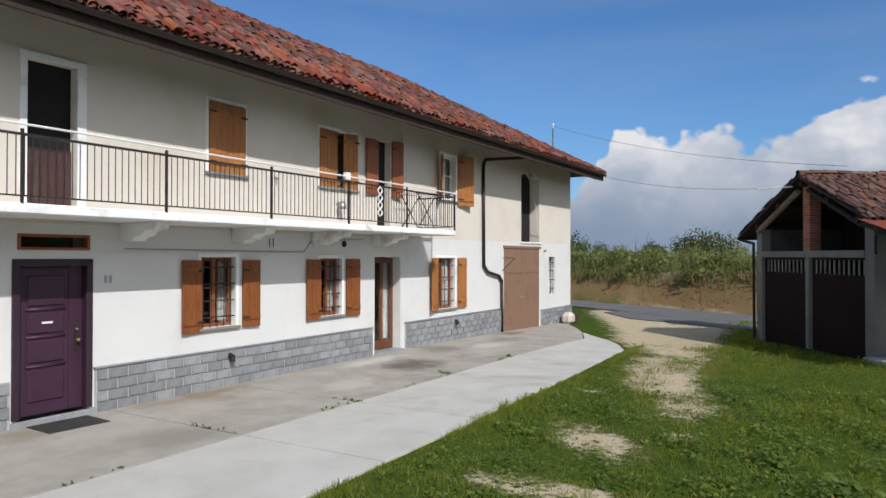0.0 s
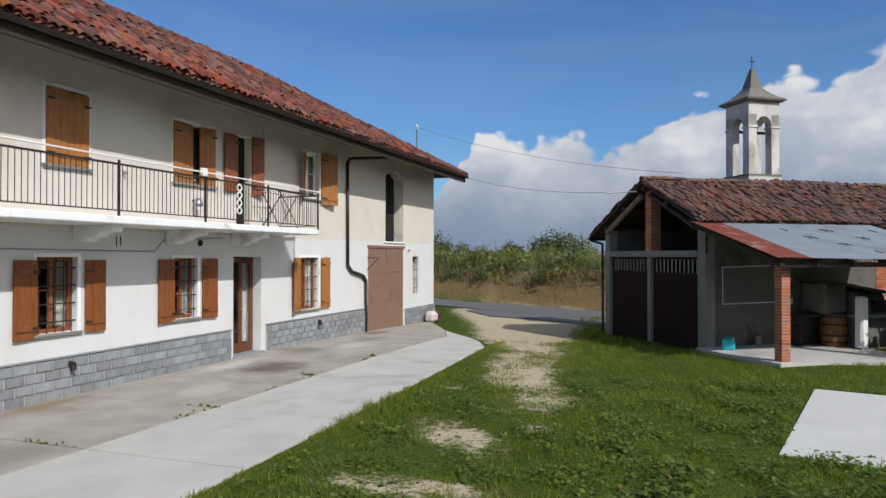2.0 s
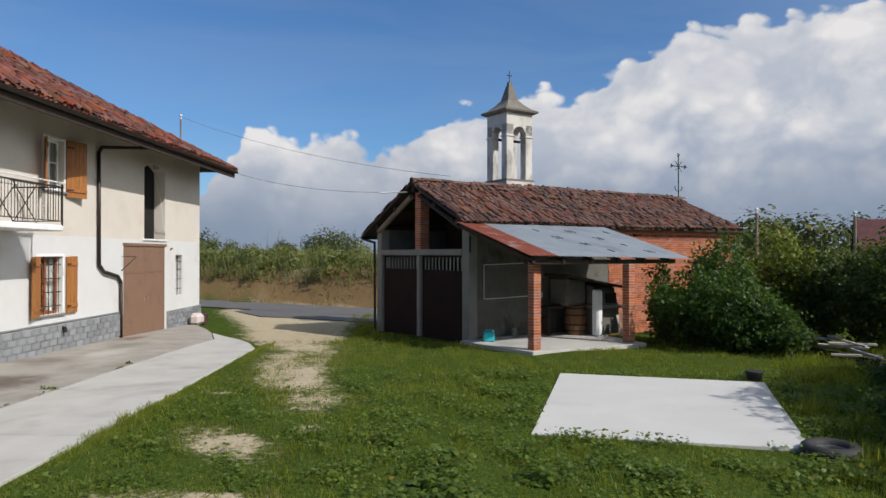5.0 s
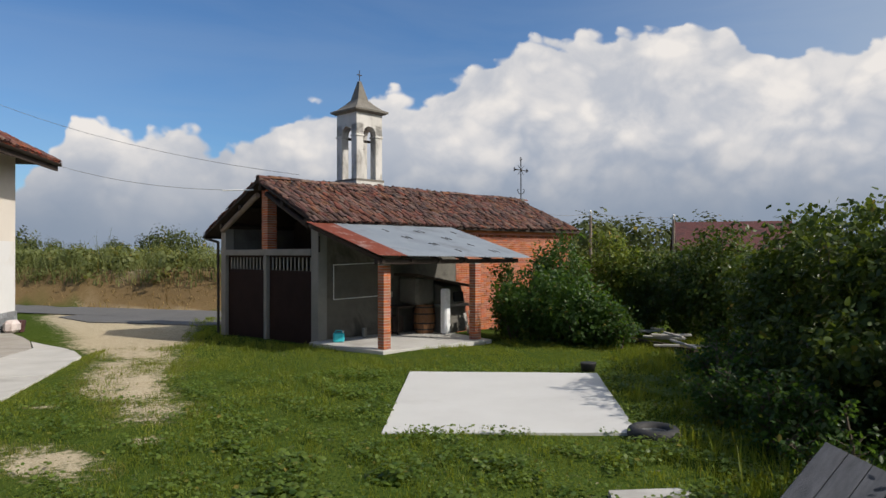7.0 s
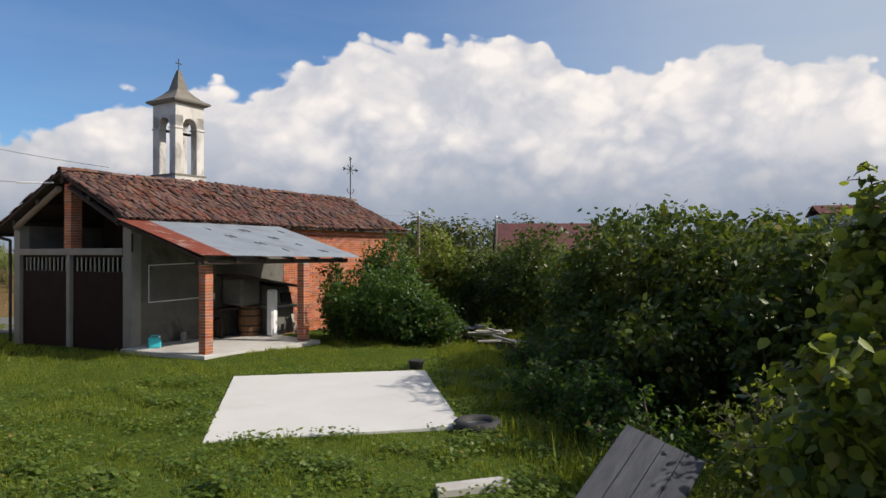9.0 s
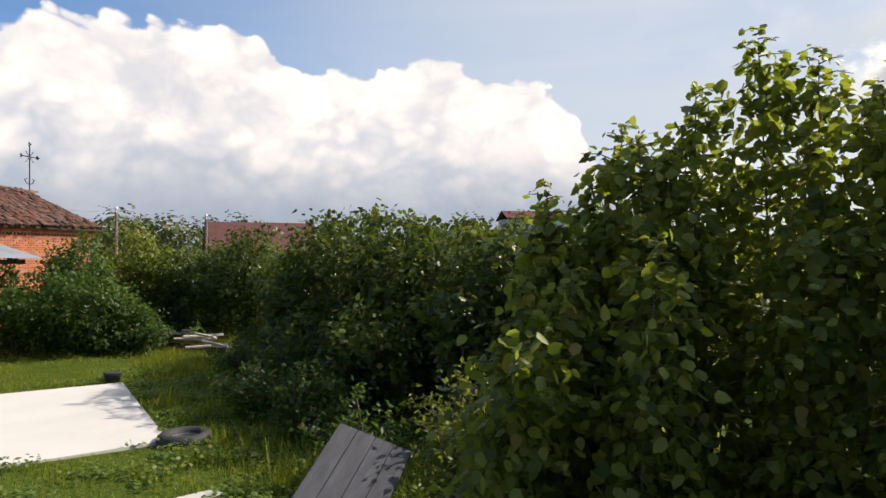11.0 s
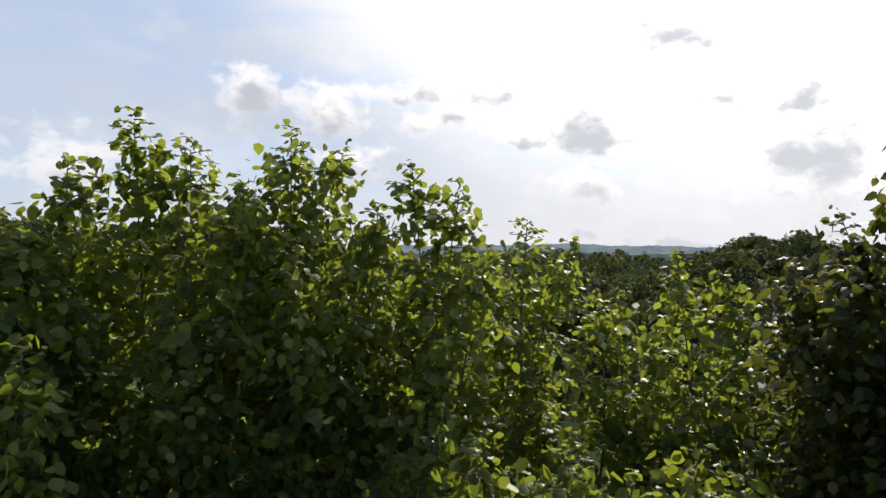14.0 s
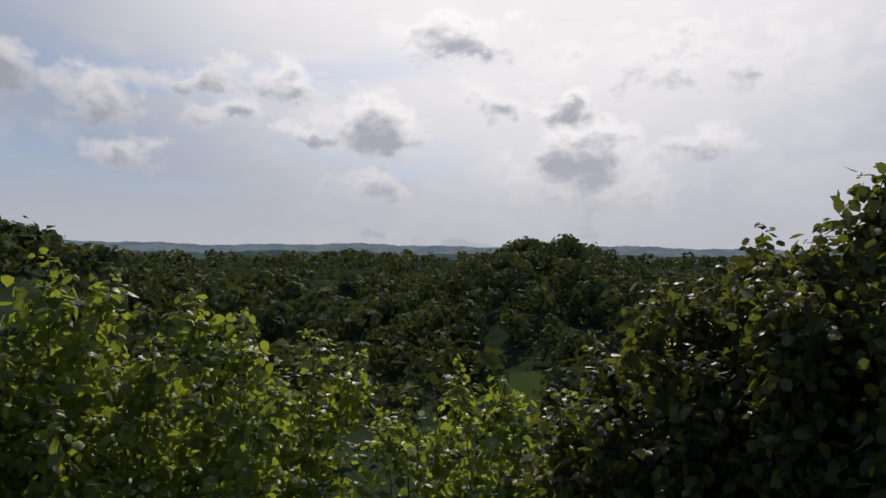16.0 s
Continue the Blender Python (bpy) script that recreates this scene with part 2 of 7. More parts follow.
WOOD = surface("honey_wood", (0.26, 0.095, 0.025), (0.46, 0.20, 0.055), 5, 0.5, 0.2, 30, stain=(0.17, 0.06, 0.02), stain_scale=1.2, amount=0.6, stretch=(6, 6, 0.7))
MID_WOOD = surface("russet_wood", (0.145, 0.040, 0.011), (0.31, 0.108, 0.028), 5, 0.45, 0.2, 30, stain=(0.13, 0.04, 0.014), stain_scale=1.2, amount=0.6, stretch=(6, 6, 0.7))
WORN_BOARD = surface("worn_board", (0.045, 0.020, 0.018), (0.085, 0.042, 0.036), 5, 0.7, 0.3, 30, stain=(0.22, 0.19, 0.17), stain_scale=3.0, amount=0.3, stretch=(6, 6, 0.7))
RED_WOOD = surface("red_wood", (0.19, 0.055, 0.022), (0.30, 0.10, 0.035), 5, 0.45, 0.15, 30, stretch=(6, 6, 0.7))
DARK_WOOD = surface("dark_wood", (0.022, 0.014, 0.011), (0.055, 0.036, 0.026), 4, 0.8, 0.3, 30, stretch=(4, 4, 1))
BEAM = surface("grey_beam", (0.16, 0.12, 0.09), (0.28, 0.22, 0.17), 4, 0.85, 0.4, 30)
PLUM = surface("plum_door", (0.036, 0.014, 0.031), (0.058, 0.024, 0.047), 3, 0.42, 0.05, 60)
PLUM_DARK = surface("plum_frame", (0.028, 0.014, 0.024), (0.042, 0.022, 0.036), 3, 0.45, 0.05, 60)
BROWN = surface("brown_sheet", (0.20, 0.115, 0.075), (0.25, 0.15, 0.10), 2, 0.6, 0.08, 50, stain=(0.15, 0.085, 0.055), stain_scale=1.5, amount=0.5)
GATE = surface("dark_brown_gate", (0.018, 0.010, 0.009), (0.028, 0.016, 0.014), 2, 0.8, 0.1, 40, spec=0.1)
IRON = surface("black_iron", (0.02, 0.018, 0.017), (0.045, 0.036, 0.03), 9, 0.55, 0.2, 50, metal=0.3)
STEEL = surface("zinc", (0.30, 0.31, 0.32), (0.42, 0.43, 0.44), 6, 0.45, 0.1, 50, metal=0.7)
BRASS = surface("brass", (0.55, 0.42, 0.16), (0.65, 0.5, 0.2), 6, 0.3, 0.0, 50, metal=1.0)
PIPE = surface("brown_pipe", (0.016, 0.010, 0.008), (0.034, 0.021, 0.016), 5, 0.5, 0.05, 40)
CONCRETE = surface("pale_concrete", (0.40, 0.385, 0.355), (0.54, 0.525, 0.49), 1.1, 0.9, 0.25, 60, stain=(0.28, 0.255, 0.22), stain_scale=0.5, amount=0.7)
OLD_CONCRETE = surface("worn_concrete", (0.25, 0.23, 0.20), (0.42, 0.39, 0.345), 1.3, 0.9, 0.3, 50, stain=(0.19, 0.15, 0.11), stain_scale=0.42, amount=0.85,
                       spills=[(-8.5, 12.9, 0.75, 1.0, (0.07, 0.045, 0.03)), (-9.3, 15.6, 0.5, 0.8, (0.17, 0.15, 0.13)), (-9.75, 8.3, 0.25, 1.2, (0.24, 0.17, 0.11)), (-8.9, 18.6, 0.6, 0.9, (0.20, 0.18, 0.15)), (-7.7, 6.2, 0.6, 0.9, (0.22, 0.20, 0.17)), (-9.6, 20.6, 0.4, 0.9, (0.16, 0.10, 0.07)), (-9.55, 12.9, 0.35, 1.3, (0.50, 0.475, 0.44)), (-8.2, 10.4, 0.5, 0.8, (0.44, 0.41, 0.37)), (-8.6, 16.9, 0.5, 1.0, (0.47, 0.45, 0.41))])
SLAB = surface("white_slab", (0.50, 0.49, 0.46), (0.58, 0.57, 0.54), 0.8, 0.9, 0.12, 60, stain=(0.42, 0.40, 0.37), stain_scale=0.5, amount=0.5)
RENDER = surface("grey_render", (0.085, 0.080, 0.069), (0.185, 0.175, 0.15), 1.1, 0.95, 0.5, 40, stain=(0.045, 0.042, 0.037), stain_scale=1.1, amount=0.85)
POST = surface("grey_concrete_post", (0.18, 0.175, 0.16), (0.26, 0.252, 0.232), 2, 0.95, 0.2, 50, stain=(0.26, 0.25, 0.22), amount=0.5)
BRICK = surface("red_brick", (0.36, 0.12, 0.065), (0.48, 0.19, 0.105), 8, 0.9, 0.4, 60, vary=0.6)
BRICK_WALL = surface("brick_wall_joint", (0.42, 0.30, 0.22), (0.50, 0.37, 0.28), 5, 0.95, 0.3, 60)
TIN = surface("zinc_sheet", (0.27, 0.305, 0.335), (0.35, 0.385, 0.415), 1.3, 0.55, 0.05, 50, metal=0.25, stain=(0.19, 0.195, 0.195), stain_scale=1.1, amount=0.6)
RUST = surface("rusty_sheet", (0.16, 0.038, 0.022), (0.27, 0.072, 0.038), 4, 0.75, 0.2, 40, stain=(0.42, 0.34, 0.30), stain_scale=2.6, amount=0.75)
TOWER = surface("weathered_lime_plaster", (0.50, 0.482, 0.445), (0.64, 0.618, 0.575), 2.2, 0.95, 0.4, 40, stain=(0.17, 0.16, 0.14), stain_scale=2.4, amount=0.85, stretch=(1, 1, 0.35))
CAP = surface("dark_stone_cap", (0.13, 0.12, 0.10), (0.22, 0.20, 0.17), 4, 0.95, 0.3, 40)
ASPHALT = surface("asphalt", (0.105, 0.102, 0.097), (0.155, 0.150, 0.142), 1.0, 0.85, 0.3, 70)
PLANK = surface("silvered_plank", (0.034, 0.038, 0.047), (0.102, 0.108, 0.125), 3, 0.85, 0.4, 30, stain=(0.05, 0.052, 0.06), stain_scale=1.5, amount=0.7, stretch=(6, 1, 6))
GREY_WOOD = surface("grey_wood", (0.34, 0.31, 0.27), (0.46, 0.43, 0.39), 3, 0.85, 0.3, 30)
# near black: the shade inside rooms and openings, put into the colour
DARK = surface("interior_shade_black", (0.008, 0.007, 0.007), (0.016, 0.014, 0.013), 2, 0.9, 0.0, 30)
TEAL = surface("teal_plastic", (0.02, 0.42, 0.48), (0.03, 0.50, 0.56), 3, 0.4, 0.0, 30)
RUBBER = surface("tyre_rubber", (0.02, 0.02, 0.02), (0.05, 0.048, 0.045), 5, 0.7, 0.2, 40)
BARREL = surface("oak_barrel", (0.13, 0.055, 0.022), (0.24, 0.11, 0.045), 4, 0.6, 0.2, 30, stretch=(4, 4, 1))
CABLE = surface("grey_cable", (0.25, 0.25, 0.25), (0.35, 0.35, 0.35), 4, 0.6, 0.0, 30)
WHITEBAR = surface("white_pvc", (0.72, 0.72, 0.70), (0.78, 0.78, 0.76), 4, 0.5, 0.0, 30)
TEXT_GREY = surface("grey_ceramic", (0.30, 0.32, 0.34), (0.36, 0.38, 0.40), 4, 0.6, 0.0, 30)
GLASS = glass_surface("window_glass")
DOOR_WOOD = surface("walnut_door", (0.085, 0.028, 0.012), (0.16, 0.058, 0.022), 5, 0.4, 0.15, 30, stretch=(6, 6, 0.7))
LACE = surface("lace_curtain", (0.26, 0.255, 0.24), (0.42, 0.41, 0.39), 9, 0.9, 0.3, 60, stretch=(4, 4, 1))
BARK = surface("bark", (0.09, 0.07, 0.05), (0.17, 0.135, 0.10), 8, 0.9, 0.4, 40)
HAZEL = leaf_surface("hazel_leaf", (0.040, 0.068, 0.014), (0.200, 0.245, 0.048), 0.42, 0.44, gloss=0.30, speck=1.1)
# the hazel leaf again, with the shade of backlit bushes put into its colour
HAZEL_SHADED = leaf_surface("shaded_hazel_leaf", (0.022, 0.034, 0.011), (0.098, 0.112, 0.028), 0.40, 0.46, gloss=0.26, speck=1.1)
WALNUT = leaf_surface("walnut_leaf", (0.024, 0.048, 0.011), (0.088, 0.122, 0.027), 0.34, 0.36, gloss=0.2, speck=0.9)
SHRUB = leaf_surface("shrub_leaf", (0.022, 0.050, 0.012), (0.065, 0.125, 0.025))
FAR_LEAF = leaf_surface("far_leaf", (0.018, 0.030, 0.017), (0.125, 0.142, 0.052), 0.12, 0.8, 0.075, 0.06, 0.15)
BLADE = leaf_surface("grass_blade", (0.066, 0.108, 0.013), (0.230, 0.258, 0.040), 0.42, 0.45, 0.55, speck=1.0)
CLOVER = leaf_surface("clover", (0.044, 0.088, 0.015), (0.160, 0.215, 0.040), 0.40, 0.45, 1.3, 0.3)
REED = leaf_surface("tall_grass", (0.085, 0.110, 0.034), (0.195, 0.210, 0.078), 0.35, 0.6)
PALE = leaf_surface("pale_grass", (0.12, 0.125, 0.035), (0.26, 0.235, 0.095), 0.3, 0.6, 2.0, 0.1)
YOUNG = leaf_surface("young_leaf", (0.060, 0.098, 0.017), (0.175, 0.215, 0.040), 0.42)
SACK = surface("stained_sack", (0.52, 0.44, 0.42), (0.64, 0.57, 0.54), 6, 0.8, 0.3, 40, stain=(0.34, 0.20, 0.17), stain_scale=5.0, amount=0.7)
STRAW = leaf_surface("dry_grass", (0.11, 0.080, 0.032), (0.34, 0.235, 0.105), 0.25, 0.7)


# ---- mesh helpers ----
class Build:
    """Collects simple solids into one mesh."""

    def __init__(self):
        self.v, self.f = [], []

    def add(self, verts, faces):
        k = len(self.v)
        self.v += [tuple(p) for p in verts]
        self.f += [tuple(i + k for i in f) for f in faces]
        return self

    def box(self, lo, hi, m=None):
        c = [Vector((x, y, z)) for x in (lo[0], hi[0]) for y in (lo[1], hi[1]) for z in (lo[2], hi[2])]
        if m:
            c = [m @ p for p in c]
        return self.add(c, [(0, 1, 3, 2), (4, 6, 7, 5), (0, 4, 5, 1), (2, 3, 7, 6), (0, 2, 6, 4), (1, 5, 7, 3)])

    def slab(self, outline, z0, z1):
        """A flat plate over a closed outline, counter-clockwise."""
        n = len(outline)
        vs = [(*p[:2], z0) for p in outline] + [(*p[:2], z1) for p in outline]
        return self.add(vs, [tuple(range(n, 2 * n)), tuple(range(n - 1, -1, -1))] + [(i, (i + 1) % n, n + (i + 1) % n, n + i) for i in range(n)])

    def rod(self, a, b, r, n=8, r2=None):
        a, b = Vector(a), Vector(b)
        q = (b - a).to_track_quat("Z", "Y")
        r2 = r if r2 is None else r2
        vs = []
        for c, rr in ((a, r), (b, r2)):
            vs += [c + q @ Vector((rr * math.cos(2 * math.pi * i / n), rr * math.sin(2 * math.pi * i / n), 0)) for i in range(n)]
        return self.add(vs, [tuple(range(n - 1, -1, -1)), tuple(range(n, 2 * n))] + [(i, (i + 1) % n, n + (i + 1) % n, n + i) for i in range(n)])

    def tube(self, pts, r, n=8):
        for a, b in zip(pts, pts[1:]):
            self.rod(a, b, r, n)
            self.ball(b, r * 1.02, 6, 4)
        return self

    def ball(self, c, r, n=10, m=6, sz=1.0):
        vs = [(c[0], c[1], c[2] - r * sz)]
        for j in range(1, m):
            t = math.pi * j / m
            vs += [(c[0] + r * math.sin(t) * math.cos(2 * math.pi * i / n), c[1] + r * math.sin(t) * math.sin(2 * math.pi * i / n), c[2] - r * sz * math.cos(t)) for i in range(n)]
        vs.append((c[0], c[1], c[2] + r * sz))
        fs = [(0, 1 + (i + 1) % n, 1 + i) for i in range(n)]
        for j in range(m - 2):
            fs += [(1 + j * n + i, 1 + j * n + (i + 1) % n, 1 + (j + 1) * n + (i + 1) % n, 1 + (j + 1) * n + i) for i in range(n)]
        k = 1 + (m - 2) * n
        fs += [(k + i, k + (i + 1) % n, len(vs) - 1) for i in range(n)]
        return self.add(vs, fs)

    def lathe(self, c, profile, n=16):
        vs = []
        for r, z in profile:
            vs += [(c[0] + r * math.cos(2 * math.pi * i / n), c[1] + r * math.sin(2 * math.pi * i / n), c[2] + z) for i in range(n)]
        m = len(profile)
        fs = [(j * n + i, j * n + (i + 1) % n, (j + 1) * n + (i + 1) % n, (j + 1) * n + i) for j in range(m - 1) for i in range(n)]
        return self.add(vs, fs + [tuple(range(n - 1, -1, -1)), tuple(range((m - 1) * n, m * n))])

    def mesh(self, name, material, bevel=0.0, smooth=False):
        me = bpy.data.meshes.new(name)
        me.from_pydata(self.v, [], self.f)
        bm = bmesh.new()
        bm.from_mesh(me)
        bmesh.ops.recalc_face_normals(bm, faces=bm.faces)
        if bevel:
            es = [e for e in bm.edges if len(e.link_faces) == 2 and e.calc_face_angle(0) > 0.5]
            bmesh.ops.bevel(bm, geom=es, offset=bevel, segments=1, affect="EDGES", clamp_overlap=True)
        bm.to_mesh(me)
        bm.free()
        me.materials.append(material)
        if smooth:
            me.polygons.foreach_set("use_smooth", [True] * len(me.polygons))
        return me


def part(name, build, material, parent, label="", bevel=0.0, smooth=False):
    ob = new(name, build.mesh(name, material, bevel, smooth))
    ob.parent = parent
    if material is GLASS:
        ob.visible_shadow = False
    return tagged(ob, label)


def thing(name, m, label, category, group="", kind=""):
    ob = new(name)
    ob.matrix_basis = m
    return tagged(ob, label, category, group, kind)


def solo(name, build, material, label, category, group="", kind="", bevel=0.0, smooth=False, m=None):
    ob = new(name, build.mesh(name, material, bevel, smooth))
    if m is not None:
        ob.matrix_basis = m
    return tagged(ob, label, category, group, kind)


def raw_mesh(name, verts, faces, material):
    """A mesh from numpy arrays with faces of one size."""
    me = bpy.data.meshes.new(name)
    n, k = faces.shape
    me.vertices.add(len(verts))
    me.vertices.foreach_set("co", np.asarray(verts, np.float32).ravel())
    me.loops.add(n * k)
    me.loops.foreach_set("vertex_index", np.asarray(faces, np.int32).ravel())
    me.polygons.add(n)
    me.polygons.foreach_set("loop_start", np.arange(0, n * k, k, dtype=np.int32))
    me.update(calc_edges=True)
    me.validate()
    me.materials.append(material)
    return me

# ---- ground ----
ROAD = np.array([(-75, 74), (-40, 54), (-20, 42.5), (-12.2, 37.4), (-4.6, 33.0), (0, 32.0), (7, 33.2), (14, 36.5), (26, 43), (60, 62)], float)
# the worn track: y, left edge, right edge
TRACK = np.array([(10.7, -2.5, -2.1), (11.2, -2.65, -1.95), (12.0, -3.0, -1.9), (12.7, -3.3, -2.2), (13.5, -4.1, -2.5), (15.4, -4.35, -2.8), (17.4, -4.7, -2.95), (19.0, -5.4, -3.4), (21.0, -6.4, -3.2), (24.6, -7.5, -3.7), (28.0, -8.9, -4.0), (33.5, -11.5, -4.6)])


def along(line, x, y, width=None):
    """Distance to a line, the side (+ to its left), and the width met there."""
    best = np.full(x.shape, 1e9)
    side, wide = np.zeros(x.shape), np.zeros(x.shape)
    for i, (a, b) in enumerate(zip(line, line[1:])):
        d = b - a
        s = np.clip(((x - a[0]) * d[0] + (y - a[1]) * d[1]) / (d @ d), 0, 1)
        ex, ey = x - a[0] - s * d[0], y - a[1] - s * d[1]
        r = np.hypot(ex, ey)
        near = r < best
        best = np.where(near, r, best)
        side = np.where(near, np.sign(d[0] * ey - d[1] * ex), side)
        if width is not None:
            wide = np.where(near, width[i] + s * (width[i + 1] - width[i]), wide)
    return best, side, wide


def smooth(v, lo, hi):
    t = np.clip((v - lo) / (hi - lo), 0, 1)
    return t * t * (3 - 2 * t)


def waves(x, y, size, seed):
    r = np.random.RandomState(seed)
    out = np.zeros(np.shape(x))
    for k in range(7):
        a, p, w = r.uniform(0, 6.28), r.uniform(0, 6.28), r.uniform(0.6, 1.9)
        out = out + np.sin((x * np.cos(a) + y * np.sin(a)) * w * 6.28 / size + p) / 7 ** 0.5
    return out


def ground_z(x, y):
    x, y = np.asarray(x, float), np.asarray(y, float)
    d, side, _ = along(ROAD, x, y)
    beyond = d * side
    z = -0.30 * smooth(y, 15, 31) + 0.025 * waves(x, y, 5.0, 1) * smooth(x, -5.2, -3.5)
    bank = 2.05 * smooth(beyond, 1.9, 4.6) + 0.012 * np.clip(beyond - 5, 0, 60) + 0.12 * waves(x, y, 9, 2) * smooth(beyond, 2, 6)
    z = z + np.where(beyond > 0, bank, 0.0)
    # the slope into the valley and the woods beyond it
    r = np.hypot(x, y)
    bearing = np.degrees(np.arctan2(x, y))
    open_side = smooth(bearing, 56, 88) * (1 - smooth(bearing, 176, 180)) + np.where(bearing < -150, 1.0, 0.0)
    drop = open_side * (smooth(r, 3.2, 26) * 7.5 + smooth(r, 20, 150) * 21 - smooth(r, 230, 900) * 9 - smooth(r, 1500, 3800) * 6)
    hill = 21 * np.exp(-(((bearing - 122.0) / 6.6) ** 4)) * smooth(r, 180, 330) * (1 - smooth(r, 380, 560))
    hill = hill + 27 * np.exp(-(((bearing - 79) / 9.5) ** 2)) * smooth(r, 130, 260) * (1 - smooth(r, 320, 520))
    z = z - drop + hill * open_side + open_side * waves(x, y, 130, 5) * 2.4 * smooth(r, 60, 160)
    z = z + 5.2 * smooth(bearing, 40, 52) * (1 - smooth(bearing, 63, 70)) * smooth(r, 50, 105) * (1 - smooth(r, 150, 260))
    far = smooth(r, 1200, 3600)
    return z + far * (-6 + 6 * waves(x, y, 1900, 8)) * (0.35 + 0.65 * open_side) * 1.0


def ground_surface():
    m = bpy.data.materials.new("meadow")
    m.use_nodes = True
    g = Nodes(m.node_tree)
    co = g.add("ShaderNodeTexCoord").outputs["Object"]
    att = g.add("ShaderNodeAttribute")
    att.attribute_name = "bare"
    bare, dry, wood = g.split(att.outputs["Vector"])
    n1, n2, n3 = g.noise(co, 0.5, 6.0, 0.6), g.noise(co, 3.5, 6.0, 0.65), g.noise(co, 38, 4.0, 0.7)
    grass = g.mix(n1, (0.046, 0.076, 0.014), (0.112, 0.138, 0.030))
    grass = g.mix(g.step(n2, 0.45, 0.75), grass, (0.060, 0.105, 0.020))
    grass = g.mix(g.step(g.noise(co, 24, 4.0, 0.7), 0.36, 0.62), (0.024, 0.046, 0.008), grass)
    gravel = g.mix(g.step(n3, 0.35, 0.65), (0.35, 0.285, 0.185), (0.53, 0.455, 0.325))
    gravel = g.mix(g.math("MULTIPLY", g.step(n2, 0.55, 0.7), 0.45), gravel, (0.30, 0.235, 0.15))
    n5 = g.noise(co, 11, 5.0, 0.7)
    f = g.step(g.math("ADD", bare, g.math("ADD", g.math("MULTIPLY_ADD", n2, 1.9, -0.95), g.math("MULTIPLY_ADD", n5, 2.3, -1.15))), 0.30, 1.0)
    col = g.mix(f, grass, gravel)
    straw = g.mix(g.math("MULTIPLY_ADD", n3, 0.5, g.math("MULTIPLY", n2, 0.6), clamp=True), (0.10, 0.066, 0.030), (0.26, 0.175, 0.085))
    col = g.mix(dry, col, straw)
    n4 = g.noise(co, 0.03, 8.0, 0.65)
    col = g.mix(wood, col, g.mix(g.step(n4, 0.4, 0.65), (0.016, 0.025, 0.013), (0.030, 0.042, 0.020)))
    b = g.add("ShaderNodeBsdfPrincipled")
    g.put(b.inputs["Base Color"], col)
    b.inputs["Roughness"].default_value = 0.95
    b.inputs["Specular IOR Level"].default_value = 0.0
    bp = g.add("ShaderNodeBump")
    bp.inputs["Strength"].default_value = 0.6
    bp.inputs["Distance"].default_value = 0.03
    g.put(bp.inputs["Height"], g.math("MULTIPLY_ADD", n3, 0.5, n2))
    g.put(b.inputs["Normal"], bp.outputs[0])
    g.t.links.new(b.outputs[0], g.add("ShaderNodeOutputMaterial").inputs[0])
    return m


def bareness(x, y):
    left, right = np.interp(y, TRACK[:, 0], TRACK[:, 1]), np.interp(y, TRACK[:, 0], TRACK[:, 2])
    inner = np.minimum(np.minimum(x - left, right - x), (y - 10.7) * 1.2)
    soft = 0.45 + 0.25 * smooth(y, 13, 18)
    strip = smooth(inner, -soft, soft)
    patchy = 0.88 + 0.26 * waves(x, y * 0.8, 1.7, 11)
    patchy = patchy - 0.35 * np.exp(-((x + 3.6) / 0.4) ** 2 - ((y - 16.7) / 0.4) ** 2)
    solid = smooth(y, 17.5, 22)
    out = strip * (patchy + (1.12 - patchy) * solid)
    for cx, cy, rx, ry, turn in ((-3.05, 9.1, 1.12, 0.48, -48), (-2.8, 6.85, 0.95, 0.36, 5), (-2.05, 9.7, 0.24, 0.17, 20), (-4.2, 12.25, 0.24, 0.13, 0), (3.4, 6.5, 0.4, 0.12, -5)):
        c, s = math.cos(radians(turn)), math.sin(radians(turn))
        u, v = (x - cx) * c + (y - cy) * s, (y - cy) * c - (x - cx) * s
        out = np.maximum(out, (0.82 + 0.25 * waves(x, y, 0.9, 15)) * (1 - smooth(np.hypot(u / rx, v / ry), 0.55, 1.35)))
    return out


